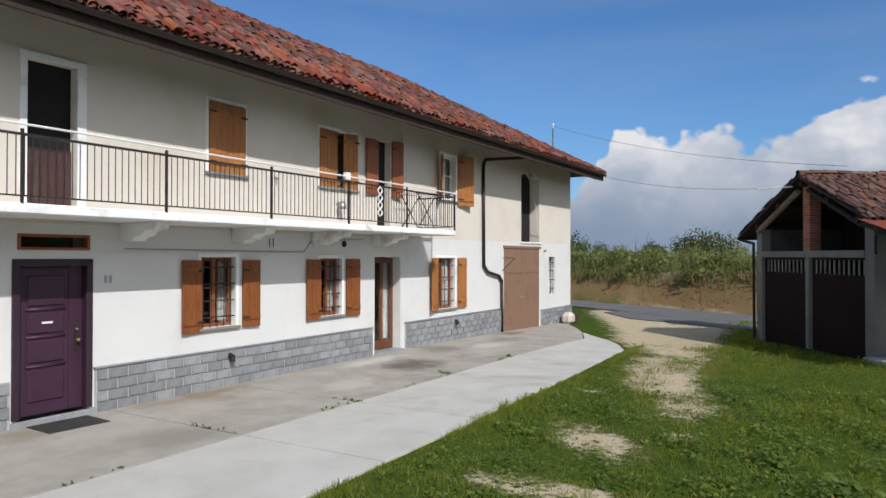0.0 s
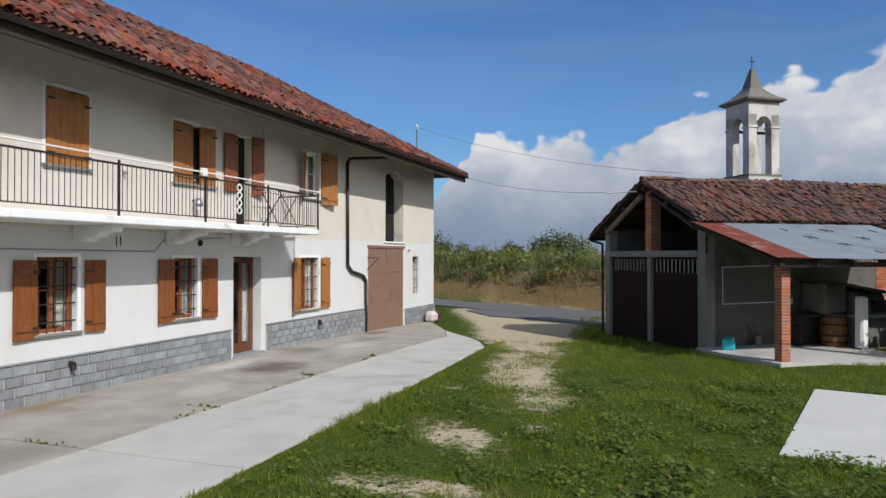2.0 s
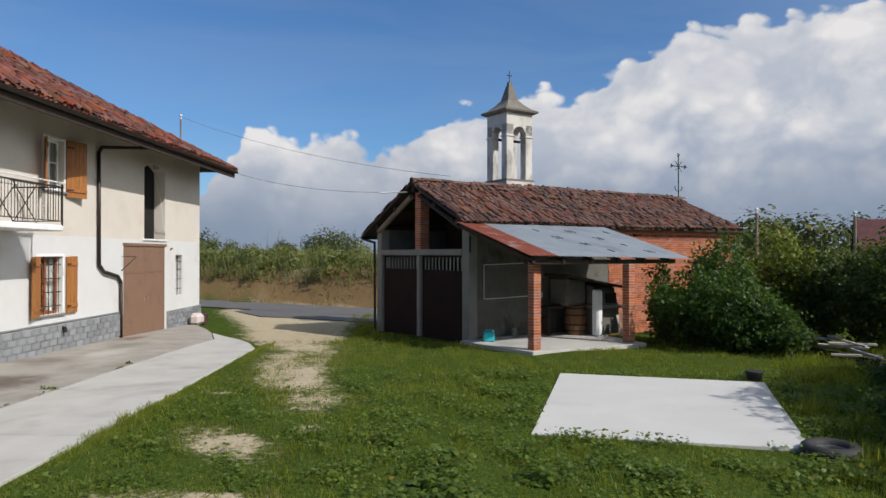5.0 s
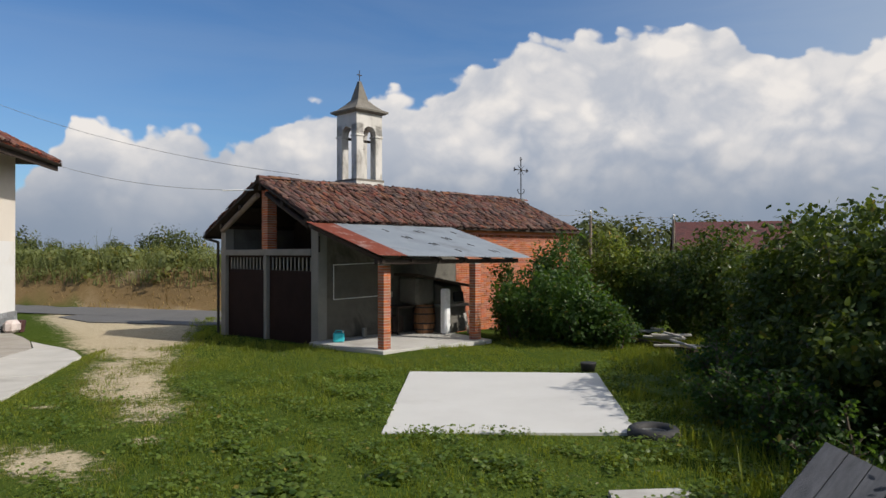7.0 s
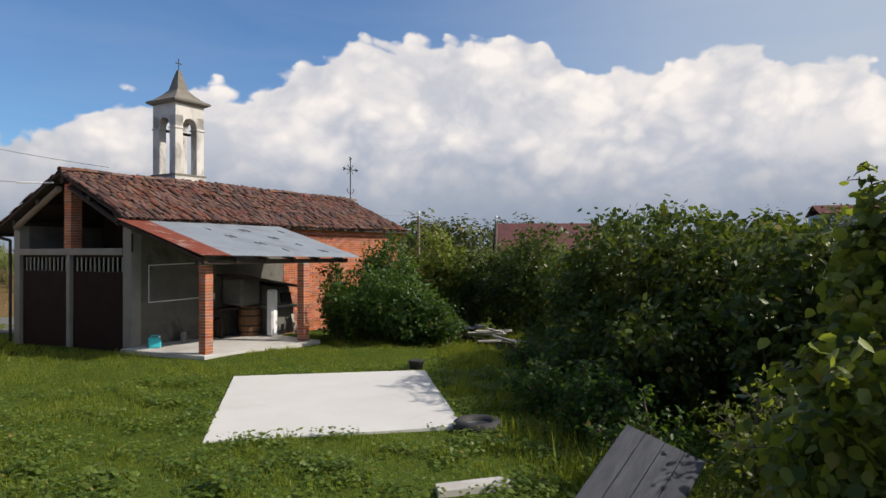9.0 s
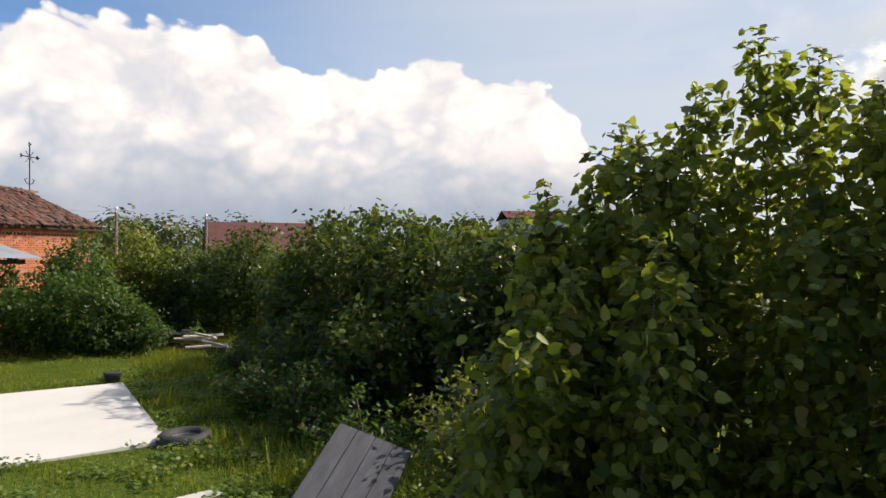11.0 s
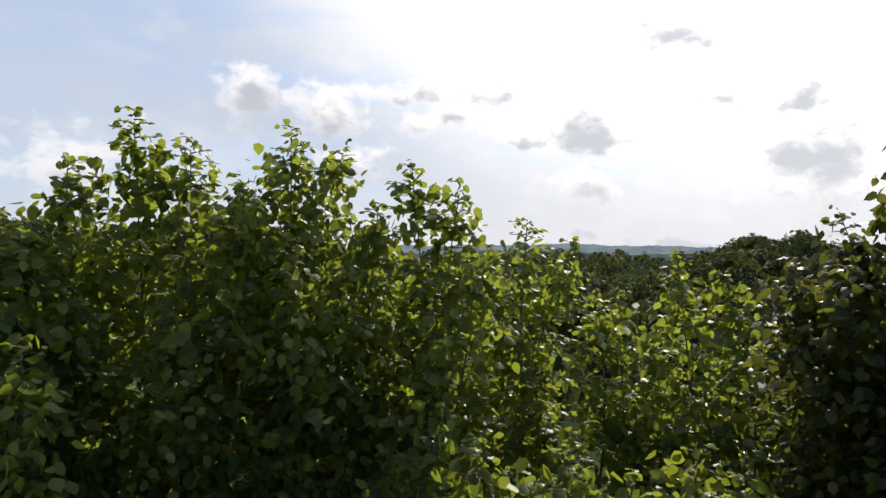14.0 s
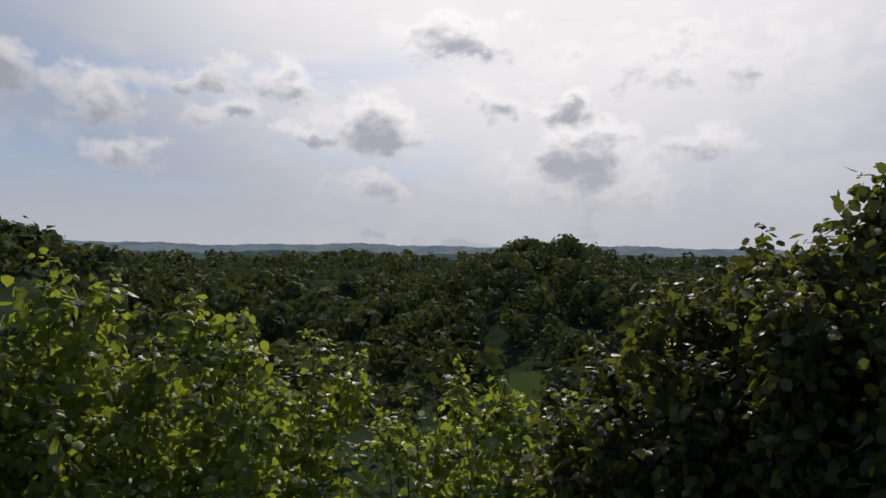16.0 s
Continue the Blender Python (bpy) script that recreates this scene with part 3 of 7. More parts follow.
def build_ground():
    radii = np.concatenate([[0.0, 0.002], np.arange(0.6, 3.0, 0.6), 3.0 * np.exp(np.linspace(0, math.log(40 / 3.0), 125)), 40 * np.exp(np.linspace(0.02, math.log(4400 / 40), 80))])
    n = 360
    ang = np.linspace(0, 2 * math.pi, n, endpoint=False)
    r, a = np.meshgrid(radii[1:], ang, indexing="ij")
    x, y = r * np.sin(a) + 0.31, r * np.cos(a) - 0.2
    z = ground_z(x, y)
    v = np.concatenate([[(0, 0, float(ground_z(0, 0)))], np.stack([x.ravel(), y.ravel(), z.ravel()], 1)])
    m = len(radii) - 1
    i, j = np.meshgrid(np.arange(m - 1), np.arange(n), indexing="ij")
    quad = lambda p, q: 1 + p * n + q % n
    f = np.stack([quad(i, j), quad(i, j + 1), quad(i + 1, j + 1), quad(i + 1, j)], -1).reshape(-1, 4)[:, ::-1]
    me = raw_mesh("ground", v, f, ground_surface())
    d, side, _ = along(ROAD, v[:, 0], v[:, 1])
    beyond = d * side
    dry = smooth(beyond, 1.6, 2.2) * (1 - smooth(beyond, 4.2, 5.4)) * (np.hypot(v[:, 0], v[:, 1]) < 120)
    bearing = np.degrees(np.arctan2(v[:, 0], v[:, 1]))
    rr = np.hypot(v[:, 0], v[:, 1])
    # wood: darker green ground down the valley side and in the distance
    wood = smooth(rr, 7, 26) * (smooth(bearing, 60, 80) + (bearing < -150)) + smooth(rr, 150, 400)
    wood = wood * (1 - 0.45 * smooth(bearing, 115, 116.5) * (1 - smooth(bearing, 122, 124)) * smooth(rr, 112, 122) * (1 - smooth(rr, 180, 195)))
    att = me.attributes.new("bare", "FLOAT_VECTOR", "POINT")
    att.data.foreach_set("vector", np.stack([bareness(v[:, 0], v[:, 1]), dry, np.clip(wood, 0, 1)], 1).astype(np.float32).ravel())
    me.polygons.foreach_set("use_smooth", [True] * len(me.polygons))
    return tagged(new("ground", me), "grassy farmyard with worn gravel track and fields beyond", "ground", kind="structure")


def ribbon(name, line, half, lift, material, label, category):
    """A paved strip that follows the ground."""
    b = Build()
    pts = []
    for p, q in zip(line, line[1:]):
        k = max(2, int(np.hypot(*(q - p)) / 1.5))
        pts += [p + (q - p) * i / k for i in range(k)]
    pts.append(line[-1])
    vs = []
    for i, p in enumerate(pts):
        d = pts[min(i + 1, len(pts) - 1)] - pts[max(i - 1, 0)]
        d = d / np.hypot(*d)
        nrm = np.array((-d[1], d[0]))
        for s in (-1, -0.5, 0, 0.5, 1):
            e = p + nrm * half * s
            vs.append((e[0], e[1], float(ground_z(*e)) + lift))
    fs = [(i * 5 + k, i * 5 + k + 1, i * 5 + k + 6, i * 5 + k + 5) for i in range(len(pts) - 1) for k in range(4)]
    b.add(vs, fs)
    return solo(name, b, material, label, category, kind="structure")


build_ground()
ribbon("road", ROAD, 1.8, 0.05, ASPHALT, "narrow grey asphalt country road below the grassy bank", "road")
mouth = [(-10.6, 33.2), (-8.6, 30.4), (-6.2, 29.3), (-4.2, 28.0), (-2.6, 27.8), (0.4, 29.6), (2.6, 31.4), (-0.2, 32.4), (-4.6, 33.2), (-9.0, 35.6)]
b = Build().add([(x, y, float(ground_z(x, y)) + 0.04) for x, y in mouth] + [(x, y, -0.5) for x, y in mouth], [tuple(range(10))] + [(i, 10 + i, 10 + (i + 1) % 10, (i + 1) % 10) for i in range(10)])
solo("road_mouth", b, ASPHALT, "worn asphalt where the farm track meets the road", "road", kind="structure")


def yard_plate(name, cells, material, label, joint=0.018, z0=-0.25):
    """Concrete bays laid side by side: one piece of paving each, on the yard's slope."""
    root = thing(name, pose(0, 0, 0), label, "pavement", kind="structure")
    for outline in cells:
        cx = sum(p[0] for p in outline) / len(outline)
        cy = sum(p[1] for p in outline) / len(outline)
        pts = [(p[0] + (joint if p[0] < cx else -joint), p[1] + (joint if p[1] < cy else -joint)) for p in outline]
        n = len(pts)
        b = Build()
        top = [(*p, float(-0.30 * smooth(np.array(p[1]), 15, 31)) + 0.045) for p in pts]
        b.add([(p[0], p[1], p[2] - 0.25) for p in top] + top, [tuple(range(n, 2 * n)), tuple(range(n - 1, -1, -1))] + [(i, (i + 1) % n, n + (i + 1) % n, n + i) for i in range(n)])
        part("paving_bay", b, material, root, bevel=0.006)
    return root


ys = [-6.0, -1.5, 2.6, 6.7, 9.2, 12.3, 15.2, 18.0, 20.3]
edge = lambda y: -4.72 - 0.028 * max(y - 5, 0) - (0.012 * max(y - 12, 0) ** 1.35)
yard_plate("pavement_house", [[(-10.1, a), (-7.12, a), (-7.12, b), (-10.1, b)] for a, b in zip(ys, ys[1:])] + [[(-10.1, 20.3), (-7.12, 20.3), (-7.9, 22.4), (-8.75, 24.2), (-10.1, 26.5)]],
           OLD_CONCRETE, "worn stained concrete bays along the farmhouse")
yard_plate("pavement_yard", [[(-7.12, a), (edge(a), a), (edge((a + b) / 2), (a + b) / 2), (edge(b), b), (-7.12, b)] for a, b in zip(ys[:-1], ys[1:-1])] + [[(-7.12, 18.0), (edge(18), 18.0), (-5.75, 19.3), (-6.4, 20.3), (-7.12, 20.3)], [(-7.12, 20.3), (-6.4, 20.3), (-7.05, 21.2), (-7.9, 22.4)]],
           CONCRETE, "pale newer concrete strip beside the lawn")
yard_plate("pavement_pad", [[(1.0, 9.4), (4.4, 8.72), (5.78, 13.25), (2.1, 14.2)]], SLAB, "smooth off-white concrete pad in the grass", 0.0)
yard_plate("pavement_edge", [[(2.95, 6.42), (3.80, 6.36), (3.83, 6.58), (3.02, 6.66)]], CONCRETE, "broken corner of a concrete slab sunk in grass", 0.0)

# ---- farmhouse ----  (local x = out of the front wall, y along it)
HOUSE = thing("farmhouse", pose(-10.1, 0, 0), "long two-storey farmhouse, white and cream plaster, red clay roof", "house")


def wall_sheet(b, y0, y1, z0, z1, x0, x1, holes):
    """A wall between x0 and x1 with rectangular openings (ya, yb, za, zb) right through it."""
    ys = sorted({y0, y1, *[h[0] for h in holes], *[h[1] for h in holes]})
    zs = sorted({z0, z1, *[h[2] for h in holes], *[h[3] for h in holes]})
    ys, zs = [v for v in ys if y0 <= v <= y1], [v for v in zs if z0 <= v <= z1]
    solid = lambda y, z: y0 < y < y1 and z0 < z < z1 and not any(h[0] < y < h[1] and h[2] < z < h[3] for h in holes)
    for ya, yb in zip(ys, ys[1:]):
        for za, zb in zip(zs, zs[1:]):
            yc, zc = (ya + yb) / 2, (za + zb) / 2
            if not solid(yc, zc):
                continue
            for x in (x0, x1):
                b.add([(x, ya, za), (x, yb, za), (x, yb, zb), (x, ya, zb)], [(0, 1, 2, 3)])
            for p, q, free in (((ya, za), (ya, zb), (ya - 1e-3, zc)), ((yb, za), (yb, zb), (yb + 1e-3, zc)), ((ya, za), (yb, za), (yc, za - 1e-3)), ((ya, zb), (yb, zb), (yc, zb + 1e-3))):
                if not solid(*free):
                    b.add([(x0, *p), (x1, *p), (x1, *q), (x0, *q)], [(0, 1, 2, 3)])


LOW = [(5.34, 6.40, 0.12, 2.39), (5.34, 6.42, 2.53, 2.76), (8.52, 9.33, 1.14, 2.42), (11.73, 12.48, 1.12, 2.39), (13.74, 14.86, 0.06, 2.42), (16.62, 17.68, 0.95, 2.39), (20.95, 23.95, -0.4, 2.72), (24.88, 25.5, 0.98, 2.42), (-4.2, -3.4, 1.1, 2.4), (0.8, 1.6, 1.1, 2.4)]
HIGH = [(5.46, 6.20, 3.12, 5.27), (8.68, 9.52, 3.98, 5.28), (11.74, 12.98, 3.98, 5.26), (13.84, 14.40, 3.12, 5.30), (16.85, 17.72, 4.05, 5.34), (22.35, 23.95, 2.95, 5.50), (-4.2, -3.4, 4.0, 5.2), (0.8, 1.6, 4.0, 5.2)]
END = 27.2
b = Build()
wall_sheet(b, -9.0, END, -0.5, 2.92, -0.45, 0.0, LOW)
part("wall", b, WHITE, HOUSE, "smooth white ground-floor plaster")
b = Build()
wall_sheet(b, -9.0, END, 2.92, 6.42, -0.45, 0.0, HIGH)
b.box((-0.45, END - 0.45, 2.92), (-0.02, END - 0.001, 6.0))
part("wall", b, CREAM, HOUSE, "cream upper-storey plaster")
b = Build()
b.box((-6.4, END - 0.45, -0.5), (-0.45, END, 6.3))
b.box((-6.4, -9.0, -0.5), (-0.45, -8.55, 6.3)).box((-6.85, -9.0, -0.5), (-6.4, END, 6.3))
part("wall", b, CREAM, HOUSE)
# floors and cross walls coloured near black so that the rooms look unlit
b = Build()
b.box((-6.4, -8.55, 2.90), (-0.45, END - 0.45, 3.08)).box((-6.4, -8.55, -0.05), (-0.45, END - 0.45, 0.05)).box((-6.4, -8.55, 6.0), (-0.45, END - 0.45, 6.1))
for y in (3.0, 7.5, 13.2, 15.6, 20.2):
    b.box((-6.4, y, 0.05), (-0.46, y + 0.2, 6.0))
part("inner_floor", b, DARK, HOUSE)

# plinth of grey stones, three courses
STONES = []
PLINTH_WALL = new("plinth")
PLINTH_WALL.parent = HOUSE
tagged(PLINTH_WALL, "grey stone-block plinth")
for ya, yb in ((-9.0, 5.24), (6.50, 13.62), (15.05, 20.85), (24.05, END + 0.04)):
    z_low = float(-0.30 * smooth(np.array((ya + yb) / 2), 15, 31))
    part("plinth_core", Build().box((0.0, ya, -0.5), (0.035, yb, z_low + 0.70)), MORTAR, PLINTH_WALL)
    for c in range(4):
        y = ya + 0.02 - (0.17 if c % 2 else 0)
        while y < yb - 0.05:
            lo, hi = max(y, ya + 0.01), min(y + 0.34, yb - 0.01)
            STONES.append((lo + 0.008, hi - 0.008, z_low + 0.03 + c * 0.168, z_low + 0.03 + c * 0.168 + 0.155))
            y += 0.355
for ya, yb in ((6.48, 13.64), (15.03, 20.87)):
    part("plinth_cap", Build().box((0.0, ya, 0.712), (0.062, yb, 0.735)), PLINTH, HOUSE)
b = Build()
b.box((0.002, 4.4, 2.50), (0.012, 13.5, 2.515))
part("wall_conduit", b, WHITE, HOUSE)


def shutter(y0, y1, z0, z1, x, turn, hinge, wood):
    """A board shutter with two cross battens; hinge 0 at y0, 1 at y1; turn in degrees from flat on the wall."""
    h = y0 if hinge == 0 else y1
    m = Matrix.Translation((x, h, 0)) @ Matrix.Rotation(radians(turn), 4, "Z") @ Matrix.Translation((0, -h, 0))
    root = part("shutter", Build().box((0.0, y0 + 0.004, z0 + 0.004), (0.010, y1 - 0.004, z1 - 0.004), m), wood, HOUSE, "varnished wooden board shutter")
    n = max(3, round((y1 - y0) / 0.14))
    w = (y1 - y0) / n
    for i in range(n):
        dz = random.uniform(-0.006, 0.006)
        part("board", Build().box((0.010, y0 + i * w + 0.002, z0), (0.034, y0 + (i + 1) * w - 0.002, z1 + dz), m), wood, root, bevel=0.004)
    for z in (z0 + 0.14, z1 - 0.24):
        part("batten", Build().box((0.036, y0 + 0.02, z), (0.06, y1 - 0.02, z + 0.10), m), wood, root, bevel=0.005)
    for z in (z0 + 0.17, z1 - 0.21):
        e = (y0 - 0.02, y0 + 0.3 * (y1 - y0)) if hinge == 0 else (y1 - 0.3 * (y1 - y0), y1 + 0.02)
        part("hinge", Build().box((0.061, e[0], z), (0.067, e[1], z + 0.035), m), IRON, root)
    return root


def window(hole, surround=True, bars=False, shut=(), mat=RED_WOOD, wood=WOOD, sill=True, label="", lace=True):
    ya, yb, za, zb = hole
    root = part("window", Build().box((-0.20, ya, za), (-0.14, ya + 0.06, zb)).box((-0.20, yb - 0.06, za), (-0.14, yb, zb)).box((-0.20, ya + 0.06, zb - 0.06), (-0.14, yb - 0.06, zb))
                .box((-0.20, ya + 0.06, za), (-0.14, yb - 0.06, za + 0.07)).box((-0.20, (ya + yb) / 2 - 0.04, za + 0.07), (-0.13, (ya + yb) / 2 + 0.04, zb - 0.06)), mat, HOUSE, label, bevel=0.006)
    half = (ya + yb) / 2
    for lo, hi in ((ya + 0.06, half - 0.04), (half + 0.04, yb - 0.06)):
        part("pane", Build().box((-0.18, lo, za + 0.07), (-0.172, hi, zb - 0.06)), GLASS, root)
        if lace and lo > half:
            part("curtain", Build().box((-0.225, lo + 0.10, za + 0.1), (-0.222, hi - 0.02, zb - 0.08)), LACE, root, "white lace curtain")
        part("glazing_bar", Build().box((-0.171, lo, (za * 0.45 + zb * 0.55)), (-0.155, hi, (za * 0.45 + zb * 0.55) + 0.03)), mat, root)
    if surround:
        w = 0.07
        part("surround", Build().box((-0.02, ya - w, za - 0.02), (0.018, ya - 0.001, zb + w)).box((-0.02, yb + 0.001, za - 0.02), (0.018, yb + w, zb + w)).box((-0.02, ya - 0.001, zb + 0.001), (0.018, yb + 0.001, zb + w)), TRIM, root, bevel=0.005)
    if sill:
        part("sill", Build().box((-0.14, ya - 0.08, za - 0.05), (0.07, yb + 0.08, za - 0.001)), POST if bars else PLINTH, root, bevel=0.008)
    if bars:
        g = Build()
        for i in range(5):
            y = ya + (yb - ya) * (i + 0.5) / 5
            g.rod((-0.04, y, za), (-0.04, y, zb), 0.009, 6)
        for k in range(4):
            z = za + (zb - za) * (k + 0.6) / 4.2
            g.box((-0.050, ya, z - 0.012), (-0.034, yb, z + 0.012))
        part("grille", g, IRON, root, "black iron window bars")
    for y0, y1, z0, z1, turn, hinge in shut:
        shutter(y0, y1, z0, z1, 0.022, turn, hinge, wood)
    return root


window(LOW[2], bars=True, shut=[(8.07, 8.51, 1.08, 2.37, 3, 1), (9.47, 9.90, 1.09, 2.37, -3, 0)], wood=MID_WOOD, label="barred kitchen window with open shutters")
window(LOW[3], bars=True, shut=[(11.25, 11.72, 1.07, 2.37, 3, 1), (12.60, 13.08, 1.07, 2.38, -3, 0)], wood=MID_WOOD, label="barred window with open shutters")
window(LOW[5], bars=True, shut=[(16.18, 16.66, 0.92, 2.39, 12, 1), (17.80, 18.26, 0.93, 2.39, -3, 0)], label="barred window with open shutters")
window(HIGH[1], shut=[(8.66, 9.10, 3.98, 5.27, 4, 0), (9.11, 9.53, 3.98, 5.25, -6, 1)], label="upper window with closed shutters")
window(HIGH[2], shut=[(11.68, 12.32, 3.96, 5.24, 5, 0), (12.56, 13.02, 3.98, 5.27, -8, 1)], label="upper window with half-open shutters")
window(HIGH[4], shut=[(16.36, 16.84, 4.06, 5.28, 35, 1), (17.78, 18.50, 3.92, 5.40, -12, 0)], mat=TRIM, label="white-framed upper window with open shutters")
for h in (LOW[8], LOW[9], HIGH[6], HIGH[7]):
    window(h)
g = Build()
for i in range(3):
    y = 24.95 + 0.24 * i
    g.rod((-0.06, y, 0.98), (-0.06, y, 2.42), 0.010, 6)
for z in (1.2, 1.55, 1.9, 2.2):
    g.box((-0.07, 24.88, z - 0.012), (-0.05, 25.5, z + 0.012))
slot = part("window", Build().box((-0.22, 24.88, 0.98), (-0.20, 25.5, 2.42)), GLASS, HOUSE, "narrow barred stable window")
part("grille", g, IRON, slot)

# plum front door with raised panels
door = part("front_door", Build().box((-0.14, 5.39, 0.16), (-0.08, 6.35, 2.28)), PLUM, HOUSE, "dark plum panelled front door")
part("door_frame", Build().box((-0.16, 5.27, 0.14), (0.03, 5.38, 2.40)).box((-0.16, 6.36, 0.14), (0.03, 6.46, 2.40)).box((-0.16, 5.38, 2.29), (0.03, 6.36, 2.40)), PLUM_DARK, door, bevel=0.01)
for z0, z1 in ((0.34, 0.80), (0.90, 1.22), (1.32, 1.62), (1.72, 2.16)):
    part("panel", Build().box((-0.085, 5.52, z0), (-0.055, 6.06, z1)), PLUM, door, bevel=0.024)
for z in (0.85, 1.27, 1.67):
    part("moulding", Build().rod((-0.075, 5.50, z), (-0.075, 6.08, z), 0.022, 10), PLUM, door, smooth=True)
part("moulding", Build().box((-0.085, 6.13, 0.2), (-0.07, 6.155, 2.24)), PLUM, door)
part("letter_slot", Build().box((-0.056, 5.72, 1.46), (-0.046, 5.88, 1.49)), WHITEBAR, door, "bright letter slot")
part("lock_plate", Build().box((-0.08, 6.22, 1.00), (-0.068, 6.27, 1.42)), IRON, door)
part("door_knob", Build().rod((-0.08, 6.245, 1.18), (-0.02, 6.245, 1.18), 0.012).ball((-0.01, 6.245, 1.18), 0.03), BRASS, door)
part("door_knob", Build().rod((-0.08, 6.245, 1.34), (-0.03, 6.245, 1.34), 0.016), STEEL, door)
part("doorstep", Build().box((-0.15, 5.24, -0.05), (0.08, 6.5, 0.12)), PLINTH, door, "grey stone doorstep", bevel=0.008)
fan = part("fanlight", Build().box((-0.10, 5.34, 2.53), (0.01, 6.42, 2.57)).box((-0.10, 5.34, 2.72), (0.01, 6.42, 2.76)).box((-0.10, 5.34, 2.57), (0.01, 5.39, 2.72)).box((-0.10, 6.37, 2.57), (0.01, 6.42, 2.72)), RED_WOOD, HOUSE, "low wooden fanlight", bevel=0.004)
part("pane", Build().box((-0.08, 5.39, 2.57), (-0.07, 6.37, 2.72)), GLASS, fan)

# glazed garden door
gd = part("glazed_door", Build().box((-0.30, 13.76, 0.10), (-0.24, 13.88, 2.40)).box((-0.30, 14.30, 0.10), (-0.24, 14.42, 2.40)).box((-0.30, 13.88, 2.28), (-0.24, 14.30, 2.40)).box((-0.30, 13.88, 0.10), (-0.24, 14.30, 0.32))
          .box((-0.30, 14.74, 0.10), (-0.24, 14.86, 2.40)).box((-0.30, 14.42, 2.28), (-0.24, 14.74, 2.40)).box((-0.30, 14.42, 0.10), (-0.24, 14.74, 0.32)), DOOR_WOOD, HOUSE, "brown wooden glazed door", bevel=0.008)
for a, c in ((13.88, 14.30), (14.42, 14.74)):
    part("pane", Build().box((-0.275, a, 0.32), (-0.265, c, 2.28)), GLASS, gd)
part("curtain", Build().box((-0.33, 14.44, 0.34), (-0.325, 14.70, 2.26)), LACE, gd, "pale curtain behind the glass")
part("door_knob", Build().rod((-0.24, 14.36, 1.15), (-0.18, 14.36, 1.15), 0.012).ball((-0.17, 14.36, 1.15), 0.022), BRASS, gd)
part("threshold", Build().box((-0.3, 13.72, -0.05), (0.10, 14.9, 0.085)), PLINTH, gd, bevel=0.008)

# upper doors
bd = part("balcony_door", Build().box((-0.20, 5.46, 3.13), (-0.14, 6.20, 4.02)), PLUM_DARK, HOUSE, "dark balcony door with a boarded lower half")
for i in range(6):
    part("board", Build().box((-0.139, 5.48 + i * 0.12, 3.16), (-0.125, 5.585 + i * 0.12, 3.98)), WORN_BOARD, bd)
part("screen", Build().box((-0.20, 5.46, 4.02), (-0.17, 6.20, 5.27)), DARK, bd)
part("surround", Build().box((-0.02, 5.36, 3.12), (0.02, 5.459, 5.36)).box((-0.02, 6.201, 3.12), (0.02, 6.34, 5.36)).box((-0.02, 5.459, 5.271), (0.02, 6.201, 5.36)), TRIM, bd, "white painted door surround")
# a near-black sheet fills the doorway in place of the room's shade
ud = part("balcony_door", Build().box((-0.22, 13.84, 3.12), (-0.18, 14.40, 5.30)), DARK, HOUSE, "balcony doorway with board shutters, backed by a shade-black sheet")
shutter(13.32, 13.83, 3.93, 5.27, 0.022, 4, 1, RED_WOOD)
shutter(14.42, 14.80, 3.92, 5.34, 0.022, -14, 0, RED_WOOD)

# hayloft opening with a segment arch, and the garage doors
# the back sheet's near black stands in for the dimness of the loft
lo = part("hayloft_opening", Build().box((-0.40, 22.35, 2.95), (-0.38, 23.95, 5.6)), DARK, HOUSE, "hayloft doorway under a flat arch, backed by a shade-black sheet")
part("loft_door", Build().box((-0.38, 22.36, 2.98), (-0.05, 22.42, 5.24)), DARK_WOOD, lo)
part("lintel", Build().add([(0.004, 22.35 + 1.6 * i / 8, 5.26 + 0.24 * math.sin(math.pi * i / 8)) for i in range(9)] + [(0.004, 23.95, 5.51), (0.004, 22.35, 5.51)] + [(-0.44, 22.35 + 1.6 * i / 8, 5.26 + 0.24 * math.sin(math.pi * i / 8)) for i in range(9)] + [(-0.44, 23.95, 5.51), (-0.44, 22.35, 5.51)],
                            [tuple(range(11)), tuple(range(21, 10, -1))] + [(i, i + 1, 12 + i, 11 + i) for i in range(10)]), CREAM, lo)
part("sill", Build().box((-0.38, 22.2, 2.89), (0.05, 24.1, 2.95)), TRIM, lo, bevel=0.01)
gr = part("garage_door", Build().box((-0.05, 20.97, -0.15), (0.0, 22.44, 2.70)).box((-0.05, 22.46, -0.15), (0.0, 23.93, 2.70)), BROWN, HOUSE, "double-leaf brown sheet-metal garage door", bevel=0.006)
part("rail", Build().box((0.0, 20.99, 1.86), (0.012, 22.43, 1.90)).box((0.0, 22.47, 1.86), (0.012, 23.91, 1.90)), BROWN, gr)
for y in (22.30, 22.60):
    part("handle", Build().box((0.0, y - 0.03, 0.98), (0.035, y + 0.012, 1.07)), STEEL, gr, bevel=0.006)
part("lintel_bar", Build().box((-0.05, 20.9, 2.71), (0.03, 24.05, 2.80)), BROWN, gr)
part("stay", Build().rod((0.0, 20.82, 1.95), (0.55, 20.62, 2.38), 0.012).rod((0.55, 20.62, 2.38), (0.0, 20.85, 2.38), 0.010), IRON, gr)

